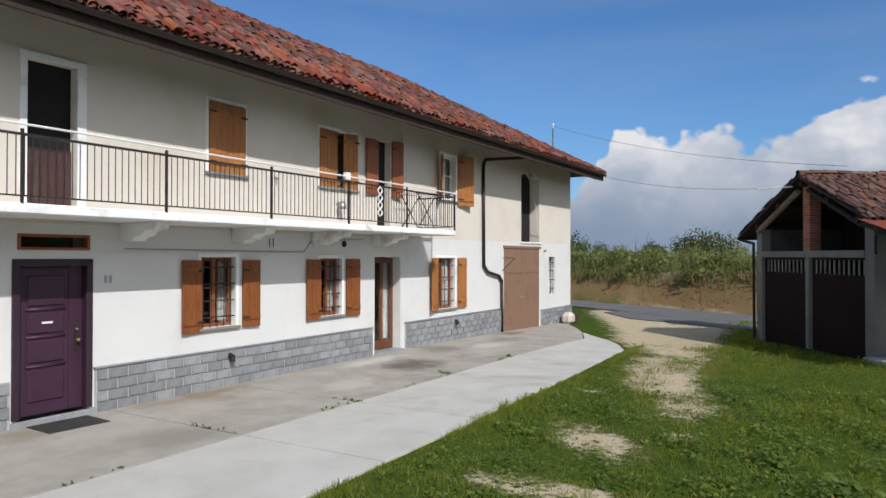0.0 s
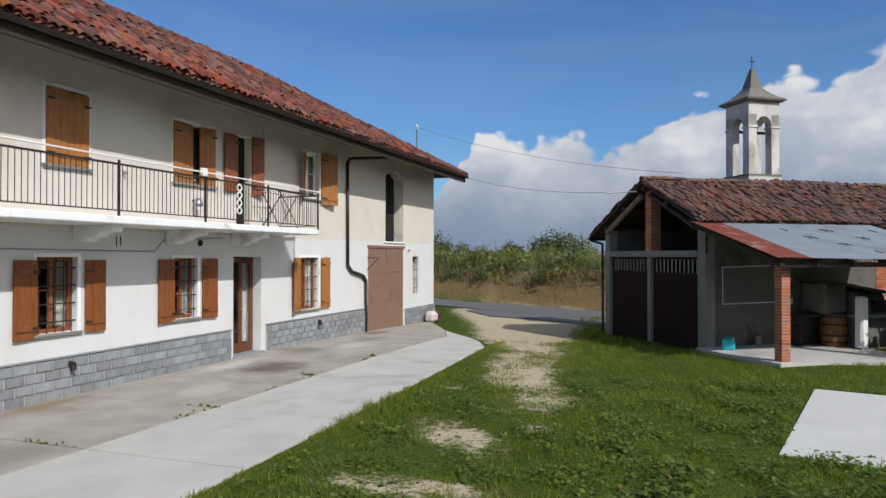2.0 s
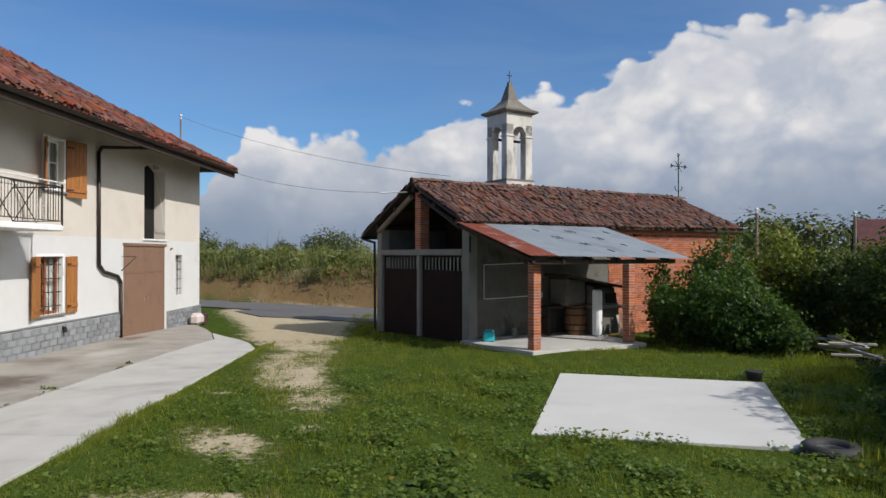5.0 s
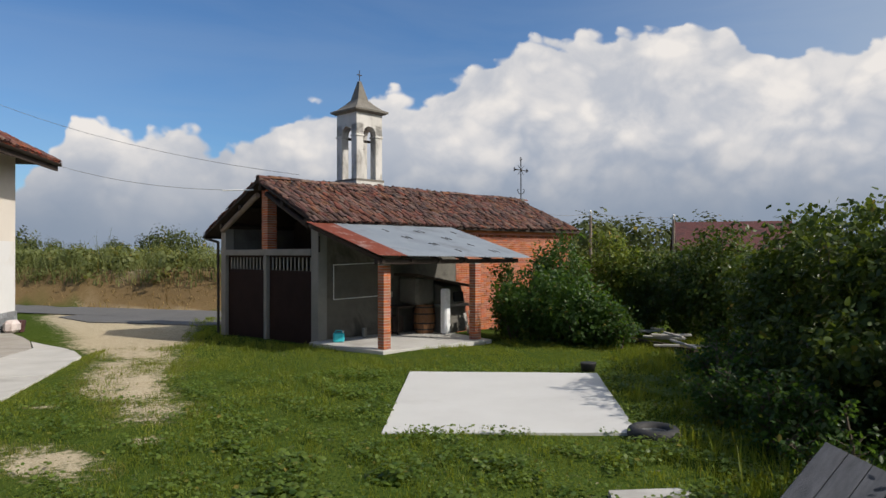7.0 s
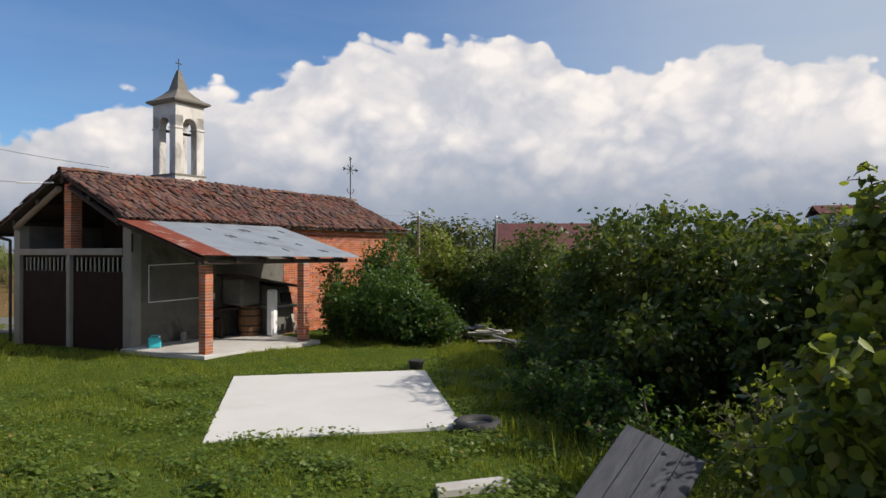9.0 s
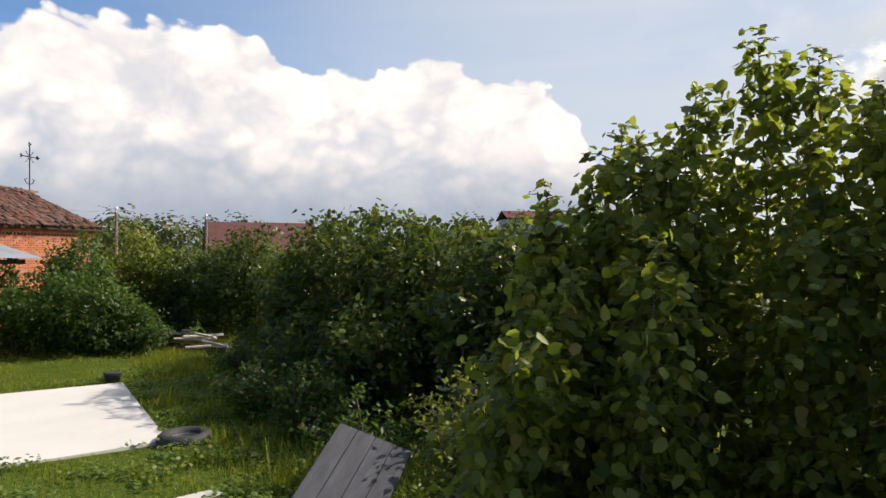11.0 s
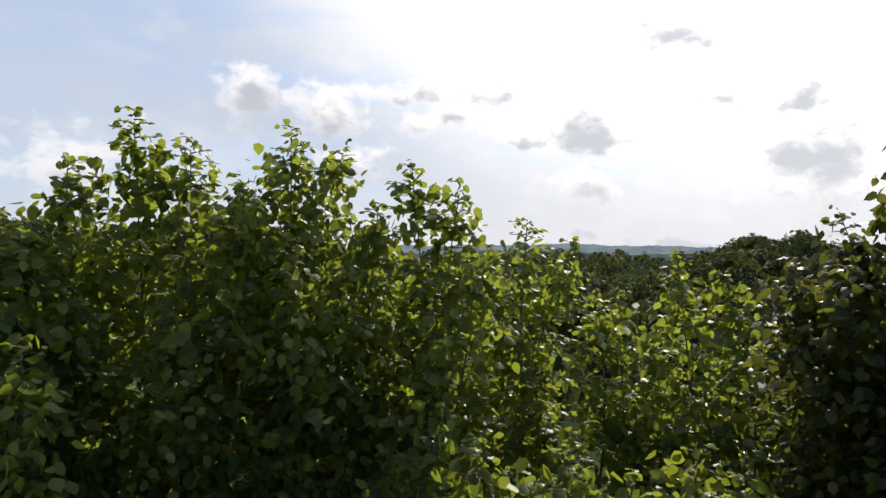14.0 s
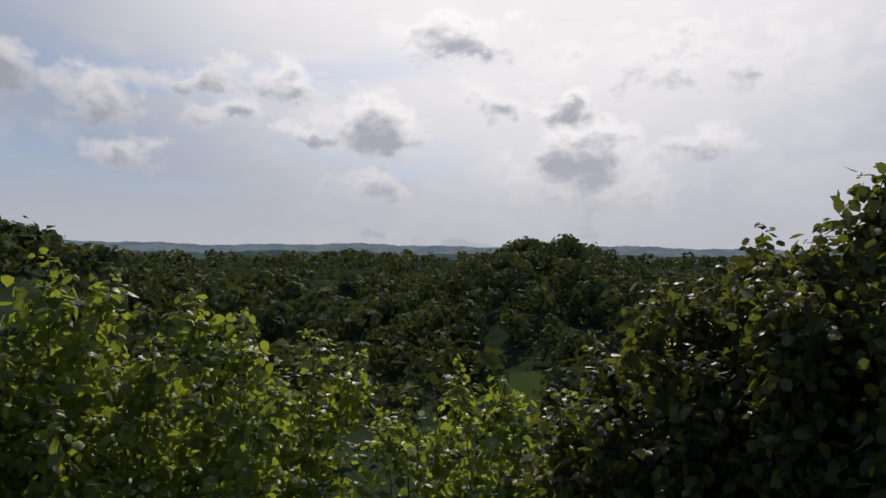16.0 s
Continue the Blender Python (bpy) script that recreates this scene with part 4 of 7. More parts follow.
# balcony
BAL_END, BAL_OUT = 15.72, 1.15
part("balcony_slab", Build().box((0.0, -9.0, 2.97), (BAL_OUT, BAL_END, 3.11)), TRIM, HOUSE, "white painted stone balcony slab with chipped edge", bevel=0.02)
for y in (-4.0, 0.3, 4.55, 7.05, 9.35, 11.6, 13.8):
    prof = [(0.0, 2.68), (0.30, 2.68), (0.36, 2.74), (0.52, 2.76), (0.62, 2.84), (0.86, 2.86), (0.90, 2.968), (0.0, 2.968)]
    n = len(prof)
    bb = Build().add([(px, y - 0.13, pz) for px, pz in prof] + [(px, y + 0.13, pz) for px, pz in prof], [tuple(range(n)), tuple(range(2 * n - 1, n - 1, -1))] + [(i, (i + 1) % n, n + (i + 1) % n, n + i) for i in range(n)])
    part("bracket", bb, TRIM, HOUSE, "carved white balcony bracket", bevel=0.012)
part("top_rail", Build().box((1.10, -9.0, 3.955), (1.15, BAL_END, 3.985)), IRON, HOUSE)
part("bottom_rail", Build().box((1.11, -9.0, 3.19), (1.14, BAL_END, 3.21)), IRON, HOUSE)
part("end_rail", Build().box((0.0, BAL_END - 0.05, 3.955), (1.10, BAL_END - 0.01, 3.985)), IRON, HOUSE)
part("end_rail", Build().box((0.0, BAL_END - 0.04, 3.19), (1.11, BAL_END - 0.02, 3.21)), IRON, HOUSE)
part("clothes_line", Build().tube([(1.17, -9.0, 4.10), (1.17, 5.0, 4.09), (1.17, 9.0, 4.07), (1.17, 12.0, 4.07), (1.17, BAL_END, 4.06)], 0.016, 6), WHITEBAR, HOUSE, "pale plastic sleeve above the railing")
bar = Build().box((-0.0048, -0.0048, 3.21), (0.0048, 0.0048, 3.955)).mesh("baluster", IRON)
y = -8.9
while y < BAL_END - 0.06:
    o = new("baluster", bar)
    o.parent, o.location = HOUSE, (1.125, y, 0)
    y += 0.104
for i in range(9):
    o = new("baluster", bar)
    o.parent, o.location = HOUSE, (0.1 + i * 0.118, BAL_END - 0.03, 0)
post = Build().box((-0.016, -0.016, 3.08), (0.016, 0.016, 4.04)).mesh("railing_post", IRON)
for y in (-6.5, -3.2, 0.4, 4.80, 6.92, 9.12, 11.32, 13.47, BAL_END - 0.03):
    o = new("railing_post", post)
    o.parent, o.location = HOUSE, (1.125, y, 0)

# roof: eaves boards, rafters, gutter, hipped far end
EAVE_X, EAVE_Z, RIDGE_X, RIDGE_Z, HIP_Y = 1.22, 5.80, -3.25, 8.42, 18.8
RY1 = END + 0.62
SLOPE = (RIDGE_Z - EAVE_Z) / (EAVE_X - RIDGE_X)


def roof_z(x, y):
    front = EAVE_Z + SLOPE * (EAVE_X - x)
    back = EAVE_Z + SLOPE * (x - (2 * RIDGE_X - EAVE_X))
    hip = EAVE_Z + (RIDGE_Z - EAVE_Z) * (RY1 - y) / (RY1 - HIP_Y)
    return min(front, back, hip)


def roof_plate(b, th):
    bx = 2 * RIDGE_X - EAVE_X
    pts = [(EAVE_X, -9.5), (EAVE_X, RY1), (bx, RY1), (bx, -9.5), (RIDGE_X, -9.5), (RIDGE_X, HIP_Y)]
    top = [(x, y, roof_z(x, y)) for x, y in pts]
    low = [(x, y, z - th) for x, y, z in top]
    fs = [(0, 1, 5, 4), (1, 2, 5), (2, 3, 4, 5)]
    b.add(top + low, fs + [tuple(i + 6 for i in f[::-1]) for f in fs] + [(0, 6, 7, 1), (1, 7, 8, 2), (2, 8, 9, 3), (3, 9, 10, 4), (4, 10, 6, 0)])


b = Build()
roof_plate(b, 0.06)
ROOF = part("roof", b, DARK_WOOD, HOUSE, "red clay barrel-tile roof")
rafter = Build().add([(EAVE_X - 0.08, -0.06, EAVE_Z - 0.20), (EAVE_X - 0.08, 0.06, EAVE_Z - 0.20), (-0.45, 0.06, EAVE_Z - 0.20 + SLOPE * 1.59), (-0.45, -0.06, EAVE_Z - 0.20 + SLOPE * 1.59),
                      (EAVE_X - 0.08, -0.06, EAVE_Z - 0.015), (EAVE_X - 0.08, 0.06, EAVE_Z - 0.015), (-0.45, 0.06, EAVE_Z - 0.01 + SLOPE * 1.59), (-0.45, -0.06, EAVE_Z - 0.01 + SLOPE * 1.59)],
                     [(0, 3, 2, 1), (4, 5, 6, 7), (0, 1, 5, 4), (2, 3, 7, 6), (1, 2, 6, 5), (3, 0, 4, 7)]).mesh("rafter", DARK_WOOD)
for i in range(6):
    o = new("rafter", rafter)
    o.parent, o.location = ROOF, (0, -4.72 + i * 5.58, -0.06)
part("fascia", Build().box((EAVE_X - 0.09, -9.5, EAVE_Z - 0.29), (EAVE_X - 0.03, RY1, EAVE_Z - 0.05)), DARK_WOOD, ROOF)
b = Build()
n = 8
vs, fs = [], []
for yy in (-9.5, RY1 - 0.02):
    vs += [(EAVE_X + 0.05 + 0.075 * math.cos(math.pi + math.pi * i / n), yy, EAVE_Z - 0.05 + 0.075 * math.sin(math.pi + math.pi * i / n)) for i in range(n + 1)]
    vs += [(EAVE_X + 0.05 + 0.066 * math.cos(math.pi + math.pi * i / n), yy, EAVE_Z - 0.05 + 0.066 * math.sin(math.pi + math.pi * i / n)) for i in range(n + 1)]
k = 2 * (n + 1)
for i in range(n):
    fs += [(i, i + 1, k + i + 1, k + i), (n + 1 + i, k + n + 1 + i, k + n + 2 + i, n + 2 + i)]
b.add(vs, fs)
part("gutter", b, PIPE, ROOF, "dark brown half-round gutter", smooth=True)
part("downpipe", Build().tube([(EAVE_X + 0.04, 21.15, EAVE_Z - 0.12), (0.12, 19.40, 5.46), (0.07, 19.35, 5.30), (0.07, 19.38, 2.15), (0.07, 19.65, 1.95), (0.07, 20.45, 1.80), (0.07, 20.66, 1.62), (0.07, 20.68, -0.1)], 0.05, 10), PIPE, HOUSE, "brown downpipe with a jog", smooth=True)


def coppo(length, r0, r1, thick, material, name, up=True, n=6):
    """One barrel tile, its long axis down the local -x, tapering."""
    vs = []
    for rr, xx in ((r0, 0.0), (r1, length)):
        for k in (0, thick):
            vs += [(xx, (rr - k) * math.cos(math.pi * i / n), (1 if up else -1) * (rr - k) * math.sin(math.pi * i / n) * 0.8) for i in range(n + 1)]
    m = n + 1
    fs = []
    for i in range(n):
        fs += [(i, i + 1, 2 * m + i + 1, 2 * m + i), (m + i, 3 * m + i, 3 * m + i + 1, m + i + 1), (i, m + i, m + i + 1, i + 1), (2 * m + i, 2 * m + i + 1, 3 * m + i + 1, 3 * m + i)]
    return Build().add(vs, fs)

# ---- barn and chapel ----  (local x along the ridge, y across, porch at y < 0)
BARN_POSE = pose(0.25, 19.5, 0, 0, 0, 34)
BARN = thing("barn_chapel", BARN_POSE, "rendered barn and brick chapel under one tiled roof with bell turret", "barn")
BW, BL, BR_Z, B_SL = 5.3, 12.2, 4.68, 0.46


def barn_z(y):
    return BR_Z - B_SL * abs(y - BW / 2)


part("gate_post", Build().box((0, -0.16, -0.6), (0.30, 0.18, 3.42)), POST, BARN, "grey concrete corner post", bevel=0.012)
part("gate_post", Build().box((0, 2.52, -0.6), (0.22, 2.68, 2.42)), POST, BARN, bevel=0.012)
part("gate_post", Build().box((0, 5.02, -0.6), (0.30, 5.32, 3.30)), POST, BARN, bevel=0.012)
part("lintel", Build().box((-0.02, 0.18, 2.42), (0.26, 5.02, 2.60)), POST, BARN, "pale concrete lintel", bevel=0.012)
for y0, y1 in ((0.20, 2.50), (2.70, 5.00)):
    gate = part("gate", Build().box((0.10, y0, -0.5), (0.15, y1, 1.98)).box((0.10, y0, 2.36), (0.15, y1, 2.42)).box((0.10, y0, 1.98), (0.15, y0 + 0.07, 2.36)).box((0.10, y1 - 0.07, 1.98), (0.15, y1, 2.36)), GATE, BARN, "dark brown gate with a barred top light", bevel=0.006)
    for i in range(11):
        y = y0 + 0.16 + i * (y1 - y0 - 0.32) / 10
        part("bar", Build().box((0.11, y - 0.028, 1.98), (0.135, y + 0.028, 2.36)), POST, gate)
part("wall", Build().box((0.30, 0.0, -0.6), (5.6, 0.28, 3.42)), RENDER, BARN, "unpainted grey rendered side wall")
part("wall", Build().box((0.30, 5.02, -0.6), (5.6, 5.3, 3.36)).box((5.3, 0.28, -0.6), (5.6, 5.02, 3.36)), RENDER, BARN)
part("loft_floor", Build().box((0.27, 0.28, 2.43), (5.3, 5.02, 2.55)).box((0.2, 0.28, -0.5), (5.3, 5.02, -0.3)), DARK_WOOD, BARN)
b = Build().box((5.6, 0.02, -0.6), (BL, 0.32, 3.30)).box((5.6, 5.0, -0.6), (BL, 5.3, 3.3)).box((BL - 0.3, 0.32, -0.6), (BL, 5.0, 3.3))
b.add([(BL - 0.3, 0.02, 3.3), (BL - 0.3, 5.3, 3.3), (BL - 0.3, 2.65, 4.5), (BL, 0.02, 3.3), (BL, 5.3, 3.3), (BL, 2.65, 4.5)], [(0, 1, 2), (3, 5, 4), (0, 3, 4, 1), (1, 4, 5, 2), (2, 5, 3, 0)])
CHAPEL_WALL = part("chapel_wall", b, BRICK_WALL, BARN, "old red brick chapel wall")
b = Build()
for k, (z0, z1, out) in enumerate(((2.98, 3.05, 0.05), (3.12, 3.19, 0.10), (3.19, 3.28, 0.16))):
    b.box((5.62, 0.02 - out, z0), (BL + out, 0.05, z1))
x = 5.7
while x < BL:
    b.box((x, -0.06, 3.05), (x + 0.07, 0.05, 3.12))
    x += 0.15
part("cornice", b, BRICK, BARN, "dentilled brick cornice")

# roof of the barn and chapel
b = Build()
X0, X1, OV = -0.22, BL + 0.25, 0.75
prof = [(-0.30, barn_z(-0.30)), (BW / 2, BR_Z), (BW + OV, barn_z(BW + OV))]
vs = [(x, y, z - d) for x in (X0, X1) for d in (0, 0.07) for y, z in prof]
b.add(vs, [(0, 6, 7, 1), (1, 7, 8, 2), (3, 4, 10, 9), (4, 5, 11, 10), (0, 1, 4, 3), (1, 2, 5, 4), (6, 9, 10, 7), (7, 10, 11, 8), (0, 3, 9, 6), (2, 8, 11, 5)])
BARN_PROF = list(prof)
BARN_ROOF = part("roof", b, DARK_WOOD, BARN, "sagging brown clay-tile roof")
purlins = [(2.65, BR_Z - 0.22), (0.25, barn_z(0.25) - 0.22), (5.05, barn_z(5.05) - 0.22), (1.45, barn_z(1.45) - 0.22), (3.85, barn_z(3.85) - 0.22)]
for y, z in purlins:
    part("purlin", Build().rod((-0.15, y, z), (5.3, y, z), 0.09, 8), DARK_WOOD, BARN_ROOF)
part("brace", Build().rod((-0.06, 5.1, 3.22), (-0.06, 2.9, 4.26), 0.085, 8), BEAM, BARN_ROOF, "pale sloping gable beam")
part("brace", Build().rod((-0.06, 0.15, 3.20), (-0.06, 2.4, 4.26), 0.075, 8), DARK_WOOD, BARN_ROOF)
# dark sheet added across the loft in place of its deep shade
part("loft_partition", Build().slab([(2.6, 0.28), (2.65, 0.28), (2.65, 5.02), (2.6, 5.02)], 2.55, 3.5), DARK_WOOD, BARN)
b = Build().add([(2.6, 0.28, 3.5), (2.6, 5.02, 3.5), (2.6, 2.65, 4.58), (2.65, 0.28, 3.5), (2.65, 5.02, 3.5), (2.65, 2.65, 4.58)], [(0, 1, 2), (3, 5, 4), (0, 3, 4, 1), (1, 4, 5, 2), (2, 5, 3, 0)])
part("loft_partition", b, DARK_WOOD, BARN, "dark sheet added for the shade in the loft")
part("hay_bales", Build().box((1.2, 0.5, 2.55), (2.1, 1.9, 3.05)).box((1.4, 0.9, 3.05), (2.2, 1.7, 3.35)), BEAM, BARN, "pale bundles stored in the loft", bevel=0.1)
part("gutter", Build().tube([(X0, BW + OV + 0.05, barn_z(BW + OV) - 0.08), (5.5, BW + OV + 0.05, barn_z(BW + OV) - 0.1)], 0.06, 8), IRON, BARN_ROOF)
part("downpipe", Build().tube([(X0 + 0.1, BW + OV + 0.05, barn_z(BW + OV) - 0.14), (-0.05, BW + 0.12, 2.85), (-0.05, BW + 0.1, -0.4)], 0.045, 8), IRON, BARN)
part("cable_clip", Build().rod((0.02, -0.18, 2.5), (0.02, -0.18, 2.95), 0.03, 6), IRON, BARN)

# lean-to porch
PO = 2.85


def pillar(x, y, h, foot=0.02, wide=1.0, label="red brick porch pillar"):
    core = 0.105 * wide
    root = part("pillar", Build().box((x - core, y - core, foot - 0.02), (x + core, y + core, h)), MORTAR, BARN, label)
    z, k = foot, 0
    whole = Build().box((-0.055 * wide, -0.116 * wide, 0), (0.055 * wide, 0.116 * wide, 0.058)).mesh("brick", BRICK)
    while z < h - 0.05:
        for s in (-0.060 * wide, 0.060 * wide):
            o = new("brick", whole)
            o.parent = root
            o.matrix_basis = pose(x + (s if k % 2 else 0), y + (0 if k % 2 else s), z, 0, 0, (0 if k % 2 else 90) + random.uniform(-1, 1))
        z += 0.072
        k += 1
    return root


pillar(0.19, 2.66, 4.45, 2.62, 1.4, "old red brick loft pillar")
pillar(0.22, -2.68, 2.20)
pillar(3.30, -2.95, 2.20)
part("porch_floor", Build().slab([(-0.3, -0.16), (-0.2, -1.6), (-0.05, -2.95), (3.6, -3.3), (4.3, -0.01), (0.3, -0.01)], -0.3, 0.075), CONCRETE, BARN, "pale concrete porch floor", bevel=0.01)
E_Z, T_Z = 2.43, 3.33


def tin_pt(x, s):
    """A point on the lean-to's sheet: s 0 at the top, 1 at the eave."""
    return (x + 0.06 * s * (x + 0.42), -0.22 - s * (PO + 0.18), T_Z - (T_Z - E_Z + 0.016 * x) * s)


def sheet(x0, x1, material, name, label, waves_n):
    b = Build()
    vs, fs = [], []
    n = waves_n * 4
    for i in range(n + 1):
        x = x0 + (x1 - x0) * i / n
        w = 0.012 * math.sin(2 * math.pi * i / 4)
        for d in (0, -0.012):
            for s in (0.0, 0.5, 1.0):
                p = tin_pt(x, s)
                vs.append((p[0], p[1], p[2] + w + d))
    for i in range(n):
        a, c = i * 6, (i + 1) * 6
        for k in range(2):
            fs += [(a + k, a + k + 1, c + k + 1, c + k), (a + 3 + k, c + 3 + k, c + 4 + k, a + 4 + k)]
        fs += [(a, c, c + 3, a + 3), (a + 2, a + 5, c + 5, c + 2)]
    fs += [(0, 3, 4, 1), (1, 4, 5, 2), (n * 6, n * 6 + 1, n * 6 + 4, n * 6 + 3), (n * 6 + 1, n * 6 + 2, n * 6 + 5, n * 6 + 4)]
    b.add(vs, fs)
    return part(name, b, material, BARN, label)


sheet(-0.42, 0.42, RUST, "roof_sheet", "rust-red corrugated metal sheet", 8)
for i in range(5):
    sheet(0.42 + i * 0.93, 0.42 + (i + 1) * 0.93 + 0.05, TIN, "roof_sheet", "grey corrugated metal sheet", 9)
for k in range(14):
    x, s = 1.7 + (k * 0.618 % 1) * 2.9, (0.20, 0.42, 0.62, 0.80)[k % 4]
    p, q = tin_pt(x, s), tin_pt(x + 0.05, s + 0.07)
    part("lap_joint", Build().rod((p[0], p[1], p[2] + 0.012), (q[0], q[1], q[2] + 0.012), 0.011, 5), IRON, BARN, "dark gap between sheets")
part("eave_beam", Build().box((-0.30, -PO - 0.20, 2.20), (5.1, -PO - 0.06, 2.315)), DARK_WOOD, BARN, "dark timber eave beam", bevel=0.01)
for i in range(6):
    x = -0.2 + i * 0.98
    b = Build().add([(x, 0.0, T_Z - 0.15), (x + 0.1, 0.0, T_Z - 0.15), (x + 0.1, -PO - 0.25, E_Z - 0.19), (x, -PO - 0.25, E_Z - 0.19), (x, 0.0, T_Z - 0.04), (x + 0.1, 0.0, T_Z - 0.04), (x + 0.1, -PO - 0.25, E_Z - 0.09), (x, -PO - 0.25, E_Z - 0.09)],
                    [(0, 3, 2, 1), (4, 5, 6, 7), (0, 1, 5, 4), (2, 3, 7, 6), (1, 2, 6, 5), (3, 0, 4, 7)])
    part("lean_to_rafter", b, DARK_WOOD, BARN)
part("conduit", Build().tube([(2.6, -0.02, 1.22), (0.75, -0.02, 1.18), (0.62, -0.02, 1.18), (0.62, -0.02, 2.15), (2.3, -0.02, 2.2)], 0.014, 6), WHITEBAR, BARN, "pale electric conduit")
part("socket_box", Build().box((2.6, -0.06, 1.15), (2.78, -0.001, 1.32)), WHITEBAR, BARN, bevel=0.008)

# bell turret behind the ridge
TX, TY, TW = 3.70, 2.86, 1.13
b = Build()
t0, t1, sx, sy = 4.3, 7.38, TX, TY
b.box((sx - 0.04, sy - 0.04, t0 - 0.6), (sx + TW + 0.04, sy + TW + 0.04, 4.98))
PIL = 0.29
for ox, oy in ((0, 0), (TW - PIL, 0), (0, TW - PIL), (TW - PIL, TW - PIL)):
    b.box((sx + ox, sy + oy, 4.98), (sx + ox + PIL, sy + oy + PIL, 6.62))
b.box((sx, sy, 6.95), (sx + TW, sy + TW, t1))
# round arches over the four openings
for side in range(4):
    m = Matrix.Translation((sx + TW / 2, sy + TW / 2, 0)) @ Matrix.Rotation(radians(90 * side), 4, "Z") @ Matrix.Translation((-TW / 2, -TW / 2, 0))
    w = TW - 2 * PIL
    n = 8
    arc = [(PIL + w / 2 - w / 2 * math.cos(math.pi * i / n), 6.62 + w / 2 * math.sin(math.pi * i / n)) for i in range(n + 1)]
    out = [(0.0 + TW * i / n, 6.95) for i in range(n + 1)]
    vs = [m @ Vector((px, py, pz)) for py in (0.0, PIL) for px, pz in arc + out]
    k = 2 * (n + 1)
    fs = []
    for i in range(n):
        fs += [(i, i + 1, n + 2 + i, n + 1 + i), (k + i, k + n + 1 + i, k + n + 2 + i, k + i + 1), (i, k + i, k + i + 1, i + 1)]
    fs += [(0, n + 1, k + n + 1, k)]
    b.add(vs, fs)
    for ox in (0.0, TW - PIL):
        vs = [m @ Vector((ox + dx, dy, dz)) for dx in (0, PIL) for dy in (0, PIL) for dz in (6.6, 6.951)]
        b.add(vs, [(0, 1, 3, 2), (4, 6, 7, 5), (0, 4, 5, 1), (2, 3, 7, 6), (0, 2, 6, 4), (1, 5, 7, 3)])
TURRET = part("bell_turret", b, TOWER, BARN, "weathered pale plaster bell turret with round arches")
part("string_course", Build().box((sx - 0.05, sy - 0.05, 4.98), (sx + TW + 0.05, sy + TW + 0.05, 5.05)), CAP, TURRET)
for ox, oy in ((0, 0), (TW - PIL, 0), (0, TW - PIL), (TW - PIL, TW - PIL)):
    part("impost", Build().box((sx + ox - 0.03, sy + oy - 0.03, 6.52), (sx + ox + PIL + 0.03, sy + oy + PIL + 0.03, 6.58)), TOWER, TURRET, bevel=0.008)
cx, cy = sx + TW / 2, sy + TW / 2
b = Build()
prof = [(0.60, 7.34), (0.72, 7.40), (0.73, 7.46), (0.55, 7.55), (0.36, 7.72), (0.22, 7.88), (0.14, 8.2), (0.05, 8.55), (0.0, 8.56)]
vs = [(cx + s * r, cy + t * r, z) for r, z in prof for s, t in ((-1, -1), (1, -1), (1, 1), (-1, 1))]
b.add(vs, [(3, 2, 1, 0)] + [(4 * j + i, 4 * j + (i + 1) % 4, 4 * j + 4 + (i + 1) % 4, 4 * j + 4 + i) for j in range(len(prof) - 1) for i in range(4)])
part("spire", b, CAP, TURRET, "curved stone cap")
part("spire_cross", Build().rod((cx, cy, 8.5), (cx, cy, 8.95), 0.014, 6).box((cx - 0.11, cy - 0.011, 8.77), (cx + 0.11, cy + 0.011, 8.80)), IRON, TURRET)
part("bell", Build().lathe((cx, cy, 6.16), [(0.17, 0.0), (0.14, 0.04), (0.11, 0.14), (0.08, 0.23), (0.03, 0.27)], 16), IRON, TURRET, "dark bronze bell", smooth=True)
part("bell_beam", Build().box((sx + 0.1, cy - 0.04, 6.42), (sx + TW - 0.1, cy + 0.04, 6.50)), DARK_WOOD, TURRET)

# wrought-iron cross at the end of the ridge
rx, ry, rz = 12.4, 2.65, 4.76
b = Build().rod((rx, ry, rz - 0.1), (rx, ry, rz + 1.75), 0.022, 6).rod((rx - 0.42, ry, rz + 1.28), (rx + 0.42, ry, rz + 1.28), 0.02, 6)
for px, pz in ((rx - 0.42, 1.28), (rx + 0.42, 1.28), (rx, 1.75)):
    for k in range(3):
        a = 2 * math.pi * k / 3
        b.ball((px + 0.05 * math.cos(a), ry, rz + pz + 0.05 * math.sin(a)), 0.035, 6, 4)
for s in (-1, 1):
    b.tube([(rx, ry, rz + 0.25), (rx + s * 0.16, ry, rz + 0.30), (rx + s * 0.24, ry, rz + 0.42), (rx + s * 0.16, ry, rz + 0.46)], 0.014, 5)
    for t in (-1, 1):
        b.rod((rx, ry, rz + 1.28), (rx + s * 0.2, ry, rz + 1.28 + t * 0.2), 0.012, 5)
part("ridge_cross", b, IRON, BARN, "wrought-iron ridge cross")
part("cross_base", Build().box((rx - 0.12, ry - 0.12, rz - 0.3), (rx + 0.12, ry + 0.12, rz + 0.05)), CAP, BARN, bevel=0.02)

